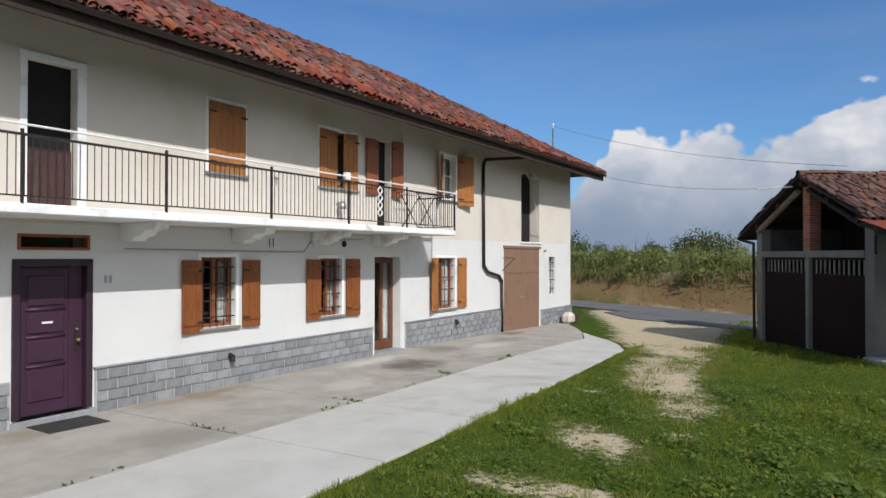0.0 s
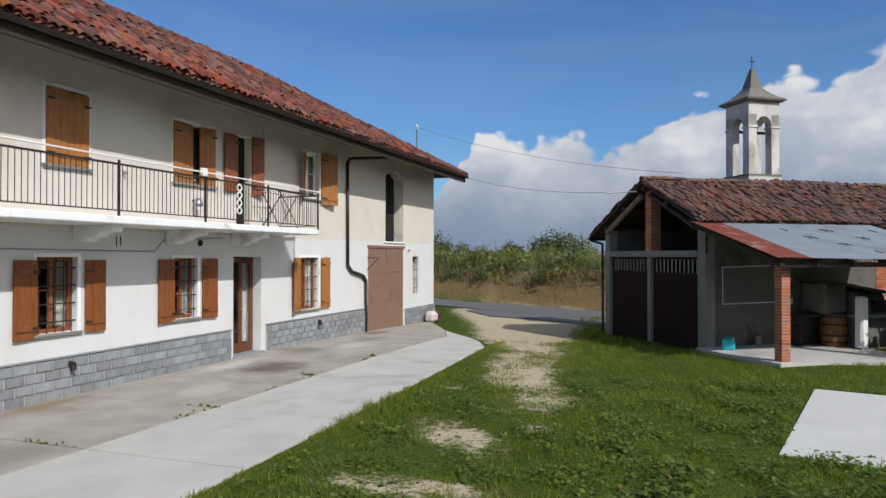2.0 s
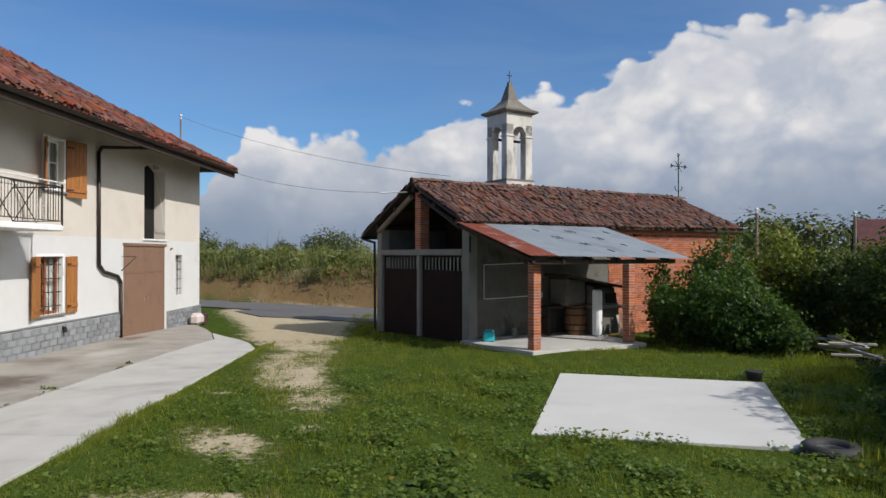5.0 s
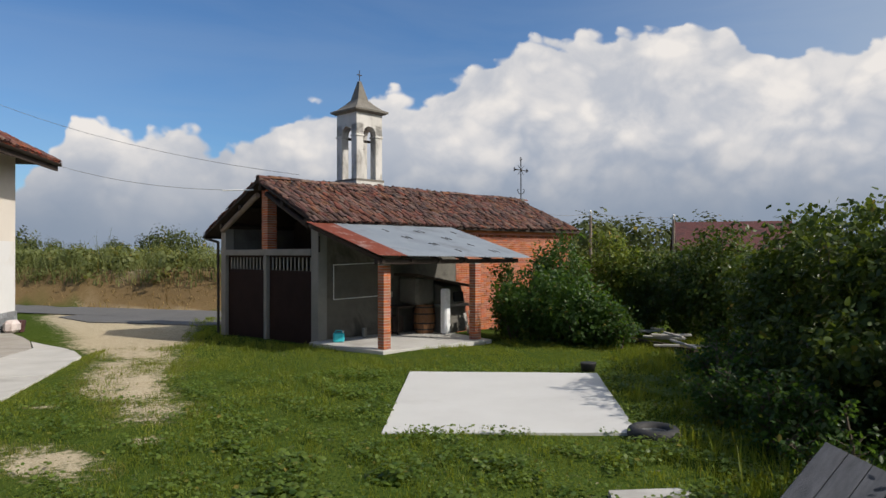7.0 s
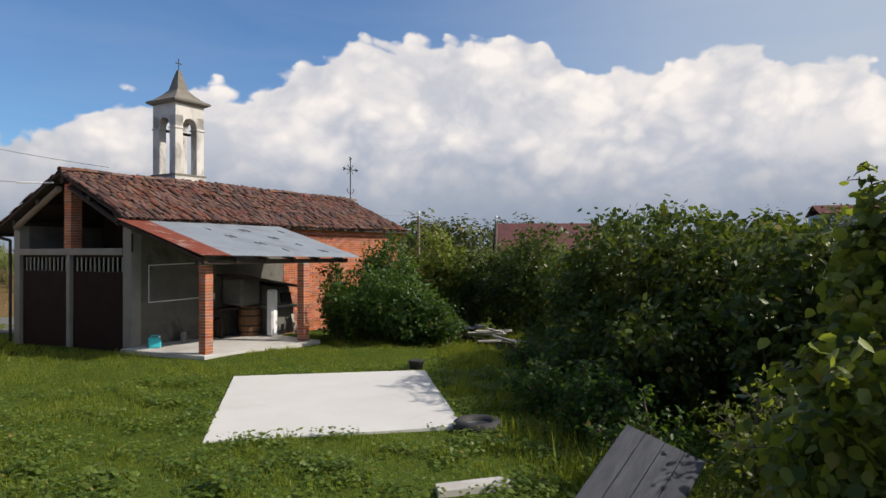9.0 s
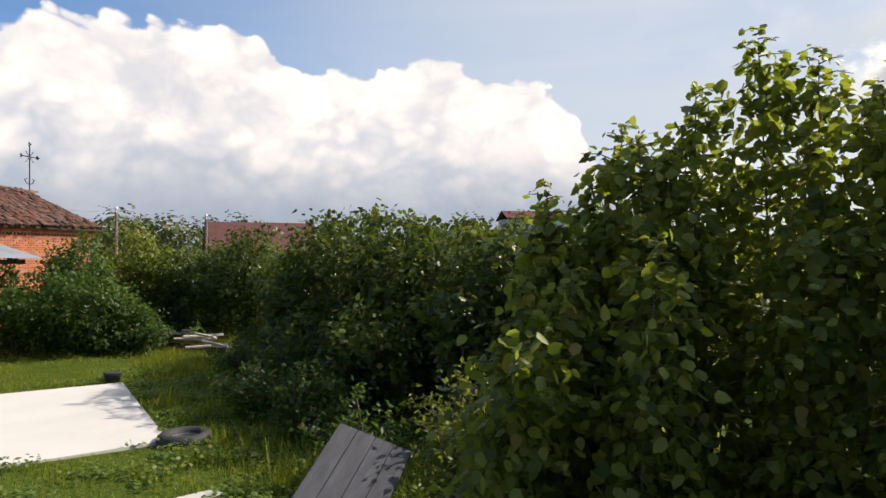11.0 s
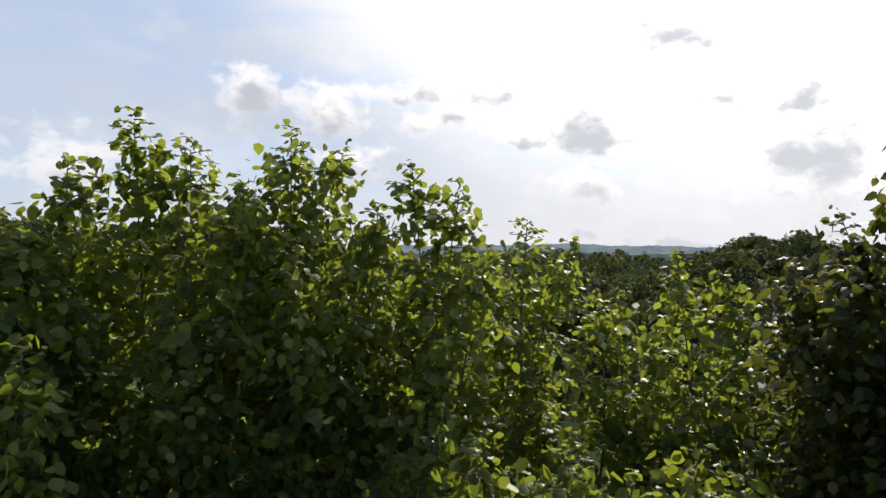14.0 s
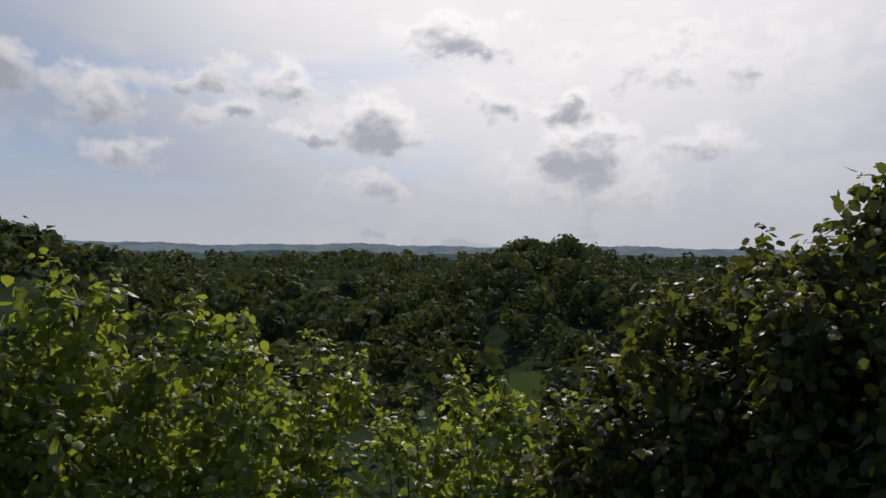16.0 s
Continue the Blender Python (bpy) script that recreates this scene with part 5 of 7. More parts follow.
# ---- plants ----
LEAF = (np.array([(0, 0, 0), (0, 0.42, 0.05), (0, 1.0, -0.16), (-0.27, 0.08, -0.04), (-0.40, 0.46, -0.13), (-0.24, 0.80, -0.22), (0.27, 0.08, -0.04), (0.40, 0.46, -0.13), (0.24, 0.80, -0.22)]),
        np.array([(0, 1, 4, 3), (1, 2, 5, 4), (0, 6, 7, 1), (1, 7, 8, 2)]))
BROAD = (np.array([(0, 0, 0), (0, 0.48, 0.08), (0, 1.04, -0.16), (-0.33, -0.04, -0.05), (-0.50, 0.44, -0.14), (-0.30, 0.84, -0.05), (0.30, -0.06, -0.01), (0.49, 0.40, -0.08), (0.33, 0.80, -0.20)]),
         np.array([(0, 1, 4, 3), (1, 2, 5, 4), (0, 6, 7, 1), (1, 7, 8, 2)]))
LANCE = (np.array([(0, 0, 0), (-0.33, 0.45, -0.08), (0, 1.0, -0.2), (0.33, 0.45, -0.08), (0, 0.45, 0.05)]), np.array([(0, 4, 2, 1), (0, 3, 2, 4)]))
OVAL = (np.array([(0, 0, 0), (-0.40, 0.22, -0.18), (-0.36, 0.66, -0.30), (0, 1.08, -0.40), (0.38, 0.60, -0.26), (0.40, 0.18, -0.14)]), np.array([(0, 3, 2, 1), (0, 5, 4, 3)]))
CARD = (np.array([(-0.5, 0, 0), (0.5, 0.1, 0.1), (0.42, 1, -0.1), (-0.4, 0.9, 0.1)]), np.array([(0, 1, 2, 3)]))
STALK = (np.array([(-0.5, 0, 0), (0.5, 0, 0), (0.12, 1, 0.0), (-0.12, 1, 0.0)]), np.array([(0, 1, 2, 3)]))


def scatter(template, pos, axis, normal, size, width=None):
    """Copies of a small template: its y along axis, its z along normal. Returns vertices and faces."""
    tv, tf = template
    a = axis / np.maximum(np.linalg.norm(axis, axis=1, keepdims=True), 1e-6)
    x = np.cross(a, normal)
    x = x / np.maximum(np.linalg.norm(x, axis=1, keepdims=True), 1e-6)
    z = np.cross(x, a)
    s = np.asarray(size)[:, None, None]
    w = s if width is None else np.asarray(width)[:, None, None]
    v = pos[:, None, :] + w * tv[None, :, 0:1] * x[:, None, :] + s * (tv[None, :, 1:2] * a[:, None, :] + tv[None, :, 2:3] * z[:, None, :])
    n = len(tv)
    f = tf[None] + (np.arange(len(pos)) * n)[:, None, None]
    return v.reshape(-1, 3), f.reshape(-1, tf.shape[1])


def unit(v):
    return v / np.maximum(np.linalg.norm(v, axis=-1, keepdims=True), 1e-6)


def shrub(name, base, top, radius, label, category, rng, stems=8, shoots=20, per=12, leaf=0.10, template=LEAF, material=None, group="", low=0.06, lean=0.5, droop=0.35, spires=(), cluster=0.0):
    """A many-stemmed bush: tapered stems, side shoots and single leaves along them."""
    base = np.array(base, float)
    h = top - base[2]
    root = thing(name, pose(*base), label, category, group)
    tips = [np.array((0.0, 0.0, h))] + [np.array(s, float) for s in spires]
    while len(tips) < stems:
        a, k = rng.uniform(0, 6.283), rng.uniform(0.35, 1.0)
        tips.append(np.array((radius * k * math.cos(a), radius * k * math.sin(a), h * rng.uniform(0.55, 0.88))))
    bark = Build()
    P, A, N, S = [], [], [], []
    for tip in tips:
        foot = rng.uniform(-0.18, 0.18, 3) * (1, 1, 0)
        bend = np.array((*(tip[:2] * -0.25), tip[2] * 0.12))
        curve = lambda t: foot + (tip - foot) * t + bend * 4 * t * (1 - t) * 0.5
        pts = [curve(t) for t in np.linspace(0, 1, 6)]
        for i, (p, q) in enumerate(zip(pts, pts[1:])):
            bark.rod(p, q, 0.030 * (1 - i / 6) + 0.004, 5, 0.030 * (1 - (i + 1) / 6) + 0.004)
        for k in range(shoots):
            t = low + (1 - low) * ((k + rng.uniform(0, 1)) / shoots) ** 0.85
            p = curve(t)
            a = rng.uniform(0, 6.283)
            length = (radius * 0.62 * (1 - t) ** 0.6 + 0.15) * rng.uniform(0.6, 1.15)
            out = unit(np.array((math.cos(a), math.sin(a), lean * rng.uniform(0.2, 1.6))) + 0.3 * unit(np.array((*tip[:2], 0.01))))
            bark.rod(p, p + out * length, 0.006, 3, 0.002)
            m = max(7, int(per * length / (radius * 0.5)))
            s = np.linspace(0.12, 1.05, m)[:, None] + rng.uniform(-0.04, 0.04, (m, 1))
            jit = rng.normal(0, 0.03 + 0.05 * length, (m, 3))
            if cluster:
                s = 0.55 + 0.45 * s
                jit = rng.normal(0, cluster, (m, 3))
            P.append(p + out * length * s + jit)
            d = unit(rng.normal(0, 0.75, (m, 3)) + out * 0.6 + np.array((0, 0, -droop)))
            A.append(d)
            N.append(unit(rng.normal(0, 0.45, (m, 3)) + np.array((0.15, -0.1, 1.0))))
            S.append(leaf * rng.uniform(0.55, 1.25, m))
        m = 10
        P.append(tip + rng.normal(0, 0.05, (m, 3)) + np.linspace(-0.25, 0.06, m)[:, None] * np.array((0, 0, 1)))
        A.append(unit(rng.normal(0, 0.7, (m, 3)) + np.array((0, 0, 0.2))))
        N.append(unit(rng.normal(0, 0.5, (m, 3)) + np.array((0, 0, 1.0))))
        S.append(leaf * rng.uniform(0.5, 1.0, m))
    v, f = scatter(template, np.concatenate(P), np.concatenate(A), np.concatenate(N), np.concatenate(S))
    part("branchwork", bark, BARK, root, "thin brown stems")
    crown = new("crown", raw_mesh("crown", v, f, material))
    crown.parent = root
    return root


def leafy(name, base, heads, label, category, group, leaf, template, material, rng, cover=1.5, tuft=9, spread=0.075, droop=0.35, face=0.3):
    """A bush of leafy heads. heads: (dx, dy, top, reach, depth, form): form 0 is a pointed spire, 1 a round crown; heights in metres above the world's zero."""
    base = np.array(base, float)
    root = thing(name, pose(*base), label, category, group)
    bark = Build()
    P, A, N, S = [], [], [], []
    for dx, dy, top, reach, depth, form in heads:
        tip = np.array((dx, dy, top - base[2]))
        foot = np.array((dx * 0.15, dy * 0.15, 0.0))
        mid = foot + (tip - foot) * 0.55 + rng.normal(0, 0.05, 3)
        for p, q, r0, r1 in ((foot, mid, 0.032, 0.020), (mid, tip - (0, 0, 0.30), 0.018, 0.004)):
            bark.rod(p, q, r0, 5, r1)
        n = max(10, int(cover * 4.4 * reach * depth / (leaf * leaf * 0.55) / tuft))
        u = rng.uniform(0.0, 1.0, n) ** (0.84 if form == 0 else 1.0)
        ang = rng.uniform(0, 6.283, n)
        if form == 0:
            rad = 0.06 + reach * u ** 0.85
        else:
            rad = reach * np.sqrt(np.maximum(1 - (2 * u - 0.75) ** 2 / 1.56, 0.02))
        ph = rng.uniform(0, 6.28, 4)
        rad = rad * (1 + 0.30 * np.sin(3 * ang + 9 * u + ph[0]) * np.sin(14 * u * depth + ph[1]) + 0.18 * np.sin(5 * ang + ph[2])) * rng.uniform(0.45, 1.08, n) ** 0.5
        z = tip[2] - u * depth + rng.normal(0, 0.03, n)
        k = tip[2] - z
        cx = tip[0] - (tip[0] - foot[0]) * np.clip(k / max(tip[2], 0.1), 0, 1)
        cy = tip[1] - (tip[1] - foot[1]) * np.clip(k / max(tip[2], 0.1), 0, 1)
        centre = np.stack([cx + rad * np.cos(ang), cy + rad * np.sin(ang), z], 1)
        out = np.stack([np.cos(ang), np.sin(ang), np.full(n, 0.25)], 1)
        for c, o in zip(centre[::6], out[::6]):
            bark.rod(c - o * min(0.35, reach * 0.5), c, 0.006, 3, 0.002)
        m = tuft
        P.append((centre[:, None] + rng.normal(0, spread, (n, m, 3))).reshape(-1, 3))
        A.append(unit(out[:, None] * 0.6 + rng.normal(0, 0.6, (n, m, 3)) + np.array((0, 0, -droop))).reshape(-1, 3))
        N.append(unit(out[:, None] * face + rng.normal(0, 0.62, (n, m, 3)) + np.array((0, 0, 0.9))).reshape(-1, 3))
        S.append(leaf * rng.uniform(0.6, 1.3, n * m))
    P, S = np.concatenate(P), np.concatenate(S)
    keep = P[:, 2] > 0.02
    v, f = scatter(template, P[keep], np.concatenate(A)[keep], np.concatenate(N)[keep], S[keep], S[keep] * rng.uniform(0.65, 1.15, keep.sum()))
    tagged(part("branchwork", bark, BARK, root, "thin brown stems"), kind="stuff")
    crown = new("crown", raw_mesh("crown", v, f, material))
    crown.parent = root
    return root


rng = np.random.RandomState(7)
polar = lambda az, d: (d * math.sin(radians(az)), d * math.cos(radians(az)))


def on_ground(az, d, sink=0.05):
    x, y = polar(az, d)
    return (x, y, float(ground_z(x, y)) - sink)


# hazels beside the eye: bearing, distance, height of the tip; the last three are added behind to block light
HAZELS = [(56.5, 4.2, 2.95), (63, 4.5, 3.34), (72.5, 4.55, 3.86), (84.2, 4.55, 3.82), (93.8, 4.55, 3.60), (103.4, 5.2, 3.26),
          (115, 5.4, 3.0), (124, 5.8, 2.70), (97, 3.5, 2.25), (107, 3.45, 2.1), (117, 3.6, 2.05), (131, 4.75, 3.66), (138.5, 4.7, 4.02), (146, 4.5, 4.35), (155, 4.3, 4.4), (64, 6.0, 3.0), (134, 6.0, 3.2), (142, 5.9, 3.7), (150, 5.7, 3.9)]


def hazel(base, tips, label, rng, level=0.06, reach=0.48, leaf=0.074, core=1.0, material=HAZEL):
    """A hazel: upright stems, side shoots that rise and droop, broad toothed leaves alternating along each shoot."""
    base = np.array(base, float)
    root = thing("hazel_bush", pose(*base), label, "bush", "hazels along the slope")
    bark = Build()
    P, A, N, S, PI, AI, NI = [], [], [], [], [], [], []
    up = np.array((0.0, 0.0, 1.0))
    for tip in tips:
        tip = np.array(tip, float) - (0, 0, base[2])
        foot = np.array((tip[0] * 0.2, tip[1] * 0.2, 0.0)) + rng.uniform(-0.1, 0.1, 3) * (1, 1, 0)
        sway = rng.normal(0, 0.16, 3) * (1, 1, 0)
        curve = lambda t: foot + (tip - foot) * t + sway * math.sin(math.pi * t)
        pts = [curve(t) for t in np.linspace(0, 0.975, 7)]
        for i, (p, q) in enumerate(zip(pts, pts[1:])):
            bark.rod(p, q, 0.015 * (1 - i / 7) + 0.001, 5, 0.015 * (1 - (i + 1) / 7) + 0.001)
        down, turn = 0.0, rng.uniform(0, 6.28)
        phase = rng.uniform(0, 6.28)
        while down < min(2.9, tip[2] - 0.25):
            turn += 2.4 + rng.normal(0, 0.35)
            thick = 0.5 + 0.5 * math.sin(down * 6.5 + phase + turn % 6.28)
            down += level * rng.uniform(0.5, 1.3) * (0.55 if down < 0.35 else 1.0)
            if down > 0.35 and rng.uniform() > 0.42 + 0.58 * thick:
                continue
            p = curve(1 - down / tip[2])
            length = (0.07 + reach * (1 - math.exp(-down / 0.60))) * rng.uniform(0.35, 1.2) * (0.6 + 0.5 * thick)
            out = np.array((math.cos(turn), math.sin(turn), 0.0))
            side = np.array((-out[1], out[0], 0.0))
            rise = rng.uniform(0.25, 0.8)
            m = max(3, int(length / 0.027))
            s = (np.arange(m) + rng.uniform(0.2, 0.8, m)) / m
            if down > 0.5:
                s = 0.22 + 0.82 * s
            place = p + out * (length * s)[:, None] + up * (length * (rise * s - 0.75 * rise * s * s))[:, None] + rng.normal(0, 0.014, (m, 3))
            end = p + out * length + up * (length * rise * 0.25)
            half = p + out * length * 0.5 + up * (length * rise * 0.31)
            bark.rod(p, half, 0.006, 3, 0.004)
            bark.rod(half, end, 0.004, 3, 0.002)
            lr = np.where(np.arange(m) % 2 == 0, 1.0, -1.0)[:, None]
            axis = unit(out * 0.55 + side * lr * 0.75 - up * rng.uniform(-0.25, 0.8, (m, 1)) + rng.normal(0, 0.38, (m, 3)))
            P.append(place)
            A.append(axis)
            N.append(unit(up * 1.0 + out * 0.35 + rng.normal(0, 0.45, (m, 3))))
            S.append(leaf * rng.uniform(0.6, 1.22, m) * (0.72 if down < 0.2 else 1.0) * (1.08 - 0.35 * s))
        # the shaded inner leaves, in loose tufts round the stem
        n = int(core * 34 * min(2.6, tip[2]))
        u = rng.uniform(0.05, 1.0, n) ** 0.9 * min(2.8, tip[2] - 0.1)
        c = np.stack([curve(1 - k / tip[2]) for k in u])
        a, rad = rng.uniform(0, 6.283, n), (0.04 + 0.24 * (1 - np.exp(-u / 0.6))) * rng.uniform(0.2, 1.0, n)
        o = np.stack([np.cos(a), np.sin(a), np.zeros(n)], 1)
        m = 8
        PI.append(((c + o * rad[:, None])[:, None] + rng.normal(0, 0.075, (n, m, 3))).reshape(-1, 3))
        AI.append(unit(o[:, None] * 0.5 + rng.normal(0, 0.6, (n, m, 3)) - up * 0.4).reshape(-1, 3))
        NI.append(unit(o[:, None] * 0.3 + rng.normal(0, 0.55, (n, m, 3)) + up * 0.7).reshape(-1, 3))
    P, S = np.concatenate(P), np.concatenate(S)
    PI = np.concatenate(PI)
    SI = leaf * rng.uniform(0.65, 1.15, len(PI))
    v2, f2 = scatter(OVAL, PI, np.concatenate(AI), np.concatenate(NI), SI, SI)
    v, f = scatter(BROAD, P, np.concatenate(A), np.concatenate(N), S, S * rng.uniform(0.78, 1.05, len(S)))
    tagged(part("branchwork", bark, BARK, root, "thin brown stems"), kind="stuff")
    crown = new("crown", raw_mesh("crown", np.concatenate([v, v2]), np.concatenate([f, f2 + len(v)]), material))
    crown.parent = root
    return root


for az, d, top in HAZELS:
    t = radians(az)
    sx, sy, fx, fy = math.cos(t), -math.sin(t), math.sin(t), math.cos(t)
    b0 = on_ground(az, d)
    tips = [(0.0, 0.0, top - 0.02)]
    low = d < 4.0
    for s_, f_, dz in ((0.26, -0.08, 0.16), (-0.34, 0.05, 0.34), (0.50, -0.28, 0.62), (-0.55, -0.30, 0.80), (0.12, -0.62, 0.95), (-0.15, 0.35, 0.55)) + (((0.30, -0.45, 0.5), (-0.3, -0.5, 0.6)) if az > 128 else ()):
        s_ = s_ * (0.40 if az < 58 else 0.75 if az < 66 else 1.0)
        s_, f_ = s_ + rng.uniform(-0.10, 0.10), f_ + rng.uniform(-0.12, 0.12)
        tips.append((sx * s_ + fx * f_, sy * s_ + fy * f_, top - dz * rng.uniform(0.7, 1.3) * (0.7 if low else 1.0)))
    # past bearing 128 the leaf colour has the shade painted in
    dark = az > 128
    hazel(b0, tips, "thick hazel bush with broad leaves, shade in their colour" if dark else "tall green hazel bush with broad toothed leaves", rng, 0.066 if dark else 0.056, core=1.8 if dark else 1.35 if az < 90 else 0.85, material=HAZEL_SHADED if dark else HAZEL)

# walnut and mixed trees along the garden's far side
MIDS = [(24.6, 23.0, 3.6, 1.0), (27.4, 22.5, 3.1, 1.2), (30.5, 21.5, 3.3, 1.35), (33.0, 20.0, 3.2, 1.4), (36.8, 14.2, 2.7, 1.1), (39.5, 13.0, 3.3, 1.25), (43.5, 11.8, 3.2, 1.1), (47.5, 11.0, 3.4, 1.2), (51.5, 9.5, 3.1, 1.1), (56, 10.5, 3.2, 1.3), (61, 9.0, 3.0, 1.2),
        (41.0, 15.0, 3.4, 1.5), (48.5, 14.5, 3.5, 1.5), (56.5, 14, 3.3, 1.6), (42.0, 10.4, 1.9, 0.9), (36.0, 16.8, 2.5, 1.2), (38.5, 11.6, 1.6, 0.8)]
for az, d, top, rad in MIDS:
    rad, top = rad * 0.82, top * rng.uniform(0.85, 1.0)
    heads = [(0.0, 0.0, top, rad * 0.62, top * 0.98, 1), (rad * 0.25, -rad * 0.25, top * 0.55, rad * 0.6, top * 0.52, 1)]
    for k in range(5):
        a = rng.uniform(0, 6.283)
        heads.append((rad * 0.6 * math.cos(a), rad * 0.6 * math.sin(a), top * rng.uniform(0.62, 0.97), rad * rng.uniform(0.35, 0.55), top * rng.uniform(0.4, 0.7), 1))
    leafy("garden_tree", on_ground(az, d), heads, "leafy walnut sapling in the overgrown garden", "tree", "trees of the overgrown garden", 0.095, BROAD if d < 9 else OVAL, YOUNG if az < 26 else WALNUT, rng, 1.15, 11, 0.085, 0.3, 0.8)
# shrubs and ivy beside the chapel
for az, d, top, rad in ((16.9, 20.4, 1.55, 0.75), (18.6, 19.6, 1.95, 0.95), (20.4, 19.2, 2.0, 1.0), (22.3, 18.9, 1.75, 0.95), (23.6, 19.2, 1.35, 0.8), (19.8, 21.3, 2.85, 0.55), (21.3, 21.6, 3.0, 0.6), (16.4, 21.3, 2.3, 0.4)):
    heads = [(0.0, 0.0, top, rad * 0.65, top * 0.95, 1)]
    for k in range(5):
        a = rng.uniform(0, 6.283)
        heads.append((rad * 0.6 * math.cos(a), rad * 0.6 * math.sin(a), top * rng.uniform(0.55, 0.92), rad * rng.uniform(0.4, 0.55), top * rng.uniform(0.45, 0.7), 1))
    leafy("chapel_shrub", on_ground(az, d), heads, "dense green shrub against the chapel wall", "bush", "shrubs beside the chapel", 0.085, OVAL, SHRUB, rng, 1.1, 10, 0.10, 0.3, 0.8)
# low growth under the hazels
for az, d, top, rad, leaf, tmpl in ((49.5, 6.9, 1.3, 0.75, 0.075, LANCE), (52, 6.4, 1.35, 0.85, 0.075, LANCE), (55, 5.7, 1.15, 0.8, 0.075, LANCE), (60, 5.0, 1.15, 0.8, 0.09, LANCE), (41.0, 7.6, 1.0, 0.55, 0.07, LANCE),
                                    (58, 3.6, 0.95, 0.5, 0.10, LEAF), (61, 3.3, 1.0, 0.55, 0.10, LEAF), (64, 3.2, 1.15, 0.6, 0.11, LEAF), (38, 9.5, 0.9, 0.6, 0.09, LANCE), (33.5, 10.8, 0.8, 0.6, 0.09, LANCE), (48, 4.6, 0.5, 0.4, 0.09, LANCE), (32.5, 13.6, 1.0, 0.8, 0.10, LANCE), (35.0, 12.2, 1.1, 0.8, 0.10, LANCE), (36.5, 9.8, 0.9, 0.6, 0.09, LANCE), (25.2, 18.6, 0.9, 0.8, 0.10, LANCE)):
    shrub("low_bush", on_ground(az, d), top, rad, "low leafy undergrowth at the lawn's edge", "bush", rng, 8, 14, 12, leaf, tmpl, (YOUNG if az > 45 else SHRUB) if tmpl is LANCE else CLOVER, "undergrowth", low=0.1)


def clumps(name, trees, material, label, category, card, per, kind="stuff"):
    """Far crowns, each a cloud of small leaf clumps on a stem, as one object."""
    P, A, N, S = [], [], [], []
    full = per
    for x, y, z, hgt, rad in trees:
        per = int(full * (1.0 if math.hypot(x, y) < 160 else 0.7 if math.hypot(x, y) < 1300 else 0.25))
        u = unit(rng.normal(0, 1, (per, 3)))
        k = rng.uniform(0.55, 1.05, (per, 1))
        lump = 1 + 0.28 * np.sin(u[:, :1] * 5 + x) * np.cos(u[:, 1:2] * 4 + y) + 0.15 * np.sin(u[:, 2:3] * 9 + x * 3)
        p = u * k * lump * np.array((rad, rad, hgt * 0.5)) + np.array((x, y, z + hgt * 0.55))
        P.append(p)
        A.append(unit(np.cross(u, rng.normal(0, 1, (per, 3)))))
        N.append(unit(u + rng.normal(0, 0.3, (per, 3)) + np.array((0, 0, 0.25))))
        S.append(card * rad * (1.0 if full == per else 1.25) * rng.uniform(0.5, 1.3, per))
    v, f = scatter(CARD, np.concatenate(P), np.concatenate(A), np.concatenate(N), np.concatenate(S))
    return tagged(new(name, raw_mesh(name, v, f, material)), label, category, kind=kind)


def woods(name, trees, material, label):
    """Round-headed trees far off: each crown a heap of lobes, each lobe a shell of small leafy clumps."""
    P, A, N, S = [], [], [], []
    for x, y, z, hgt, rad in trees:
        d = math.hypot(x, y)
        lobes, per, card = (9, 30, 0.42) if d < 130 else (9, 34, 0.34) if 250 < d < 420 and 112 < math.degrees(math.atan2(x, y)) < 132 else (6, 20, 0.52) if d < 420 else (4, 10, 0.66)
        if rad < 0.22 * hgt:
            w = np.linspace(0.0, 1.0, lobes)
            c = np.stack([rng.normal(0, 0.1 * rad, lobes), rng.normal(0, 0.1 * rad, lobes), hgt * (0.15 + 0.8 * w)], 1)
            r = rad * (1.05 - 0.75 * w)
        else:
            u = unit(rng.normal(0, 1, (lobes, 3)) + np.array((0, 0, 0.35)))
            c = u * np.array((rad * 0.62, rad * 0.62, hgt * 0.30)) * rng.uniform(0.75, 1.1, (lobes, 1)) + np.array((0, 0, hgt * 0.62))
            c[0] = (rng.normal(0, 0.15 * rad), rng.normal(0, 0.15 * rad), hgt * 0.86)
            r = rad * rng.uniform(0.36, 0.58, lobes)
        u = unit(rng.normal(0, 1, (lobes, per, 3)))
        p = c[:, None] + u * (r[:, None] * rng.uniform(0.80, 1.08, (lobes, per)))[..., None] * np.array((1, 1, 0.85))
        P.append(p.reshape(-1, 3) + (x, y, z))
        A.append(unit(np.cross(u.reshape(-1, 3), rng.normal(0, 1, (lobes * per, 3)))))
        N.append(unit(u.reshape(-1, 3) + rng.normal(0, 0.22, (lobes * per, 3))))
        S.append((card * r[:, None] * rng.uniform(0.6, 1.3, (lobes, per))).ravel())
    v, f = scatter(CARD, np.concatenate(P), np.concatenate(A), np.concatenate(N), np.concatenate(S))
    return tagged(new(name, raw_mesh(name, v, f, material)), label, "woods", kind="stuff")


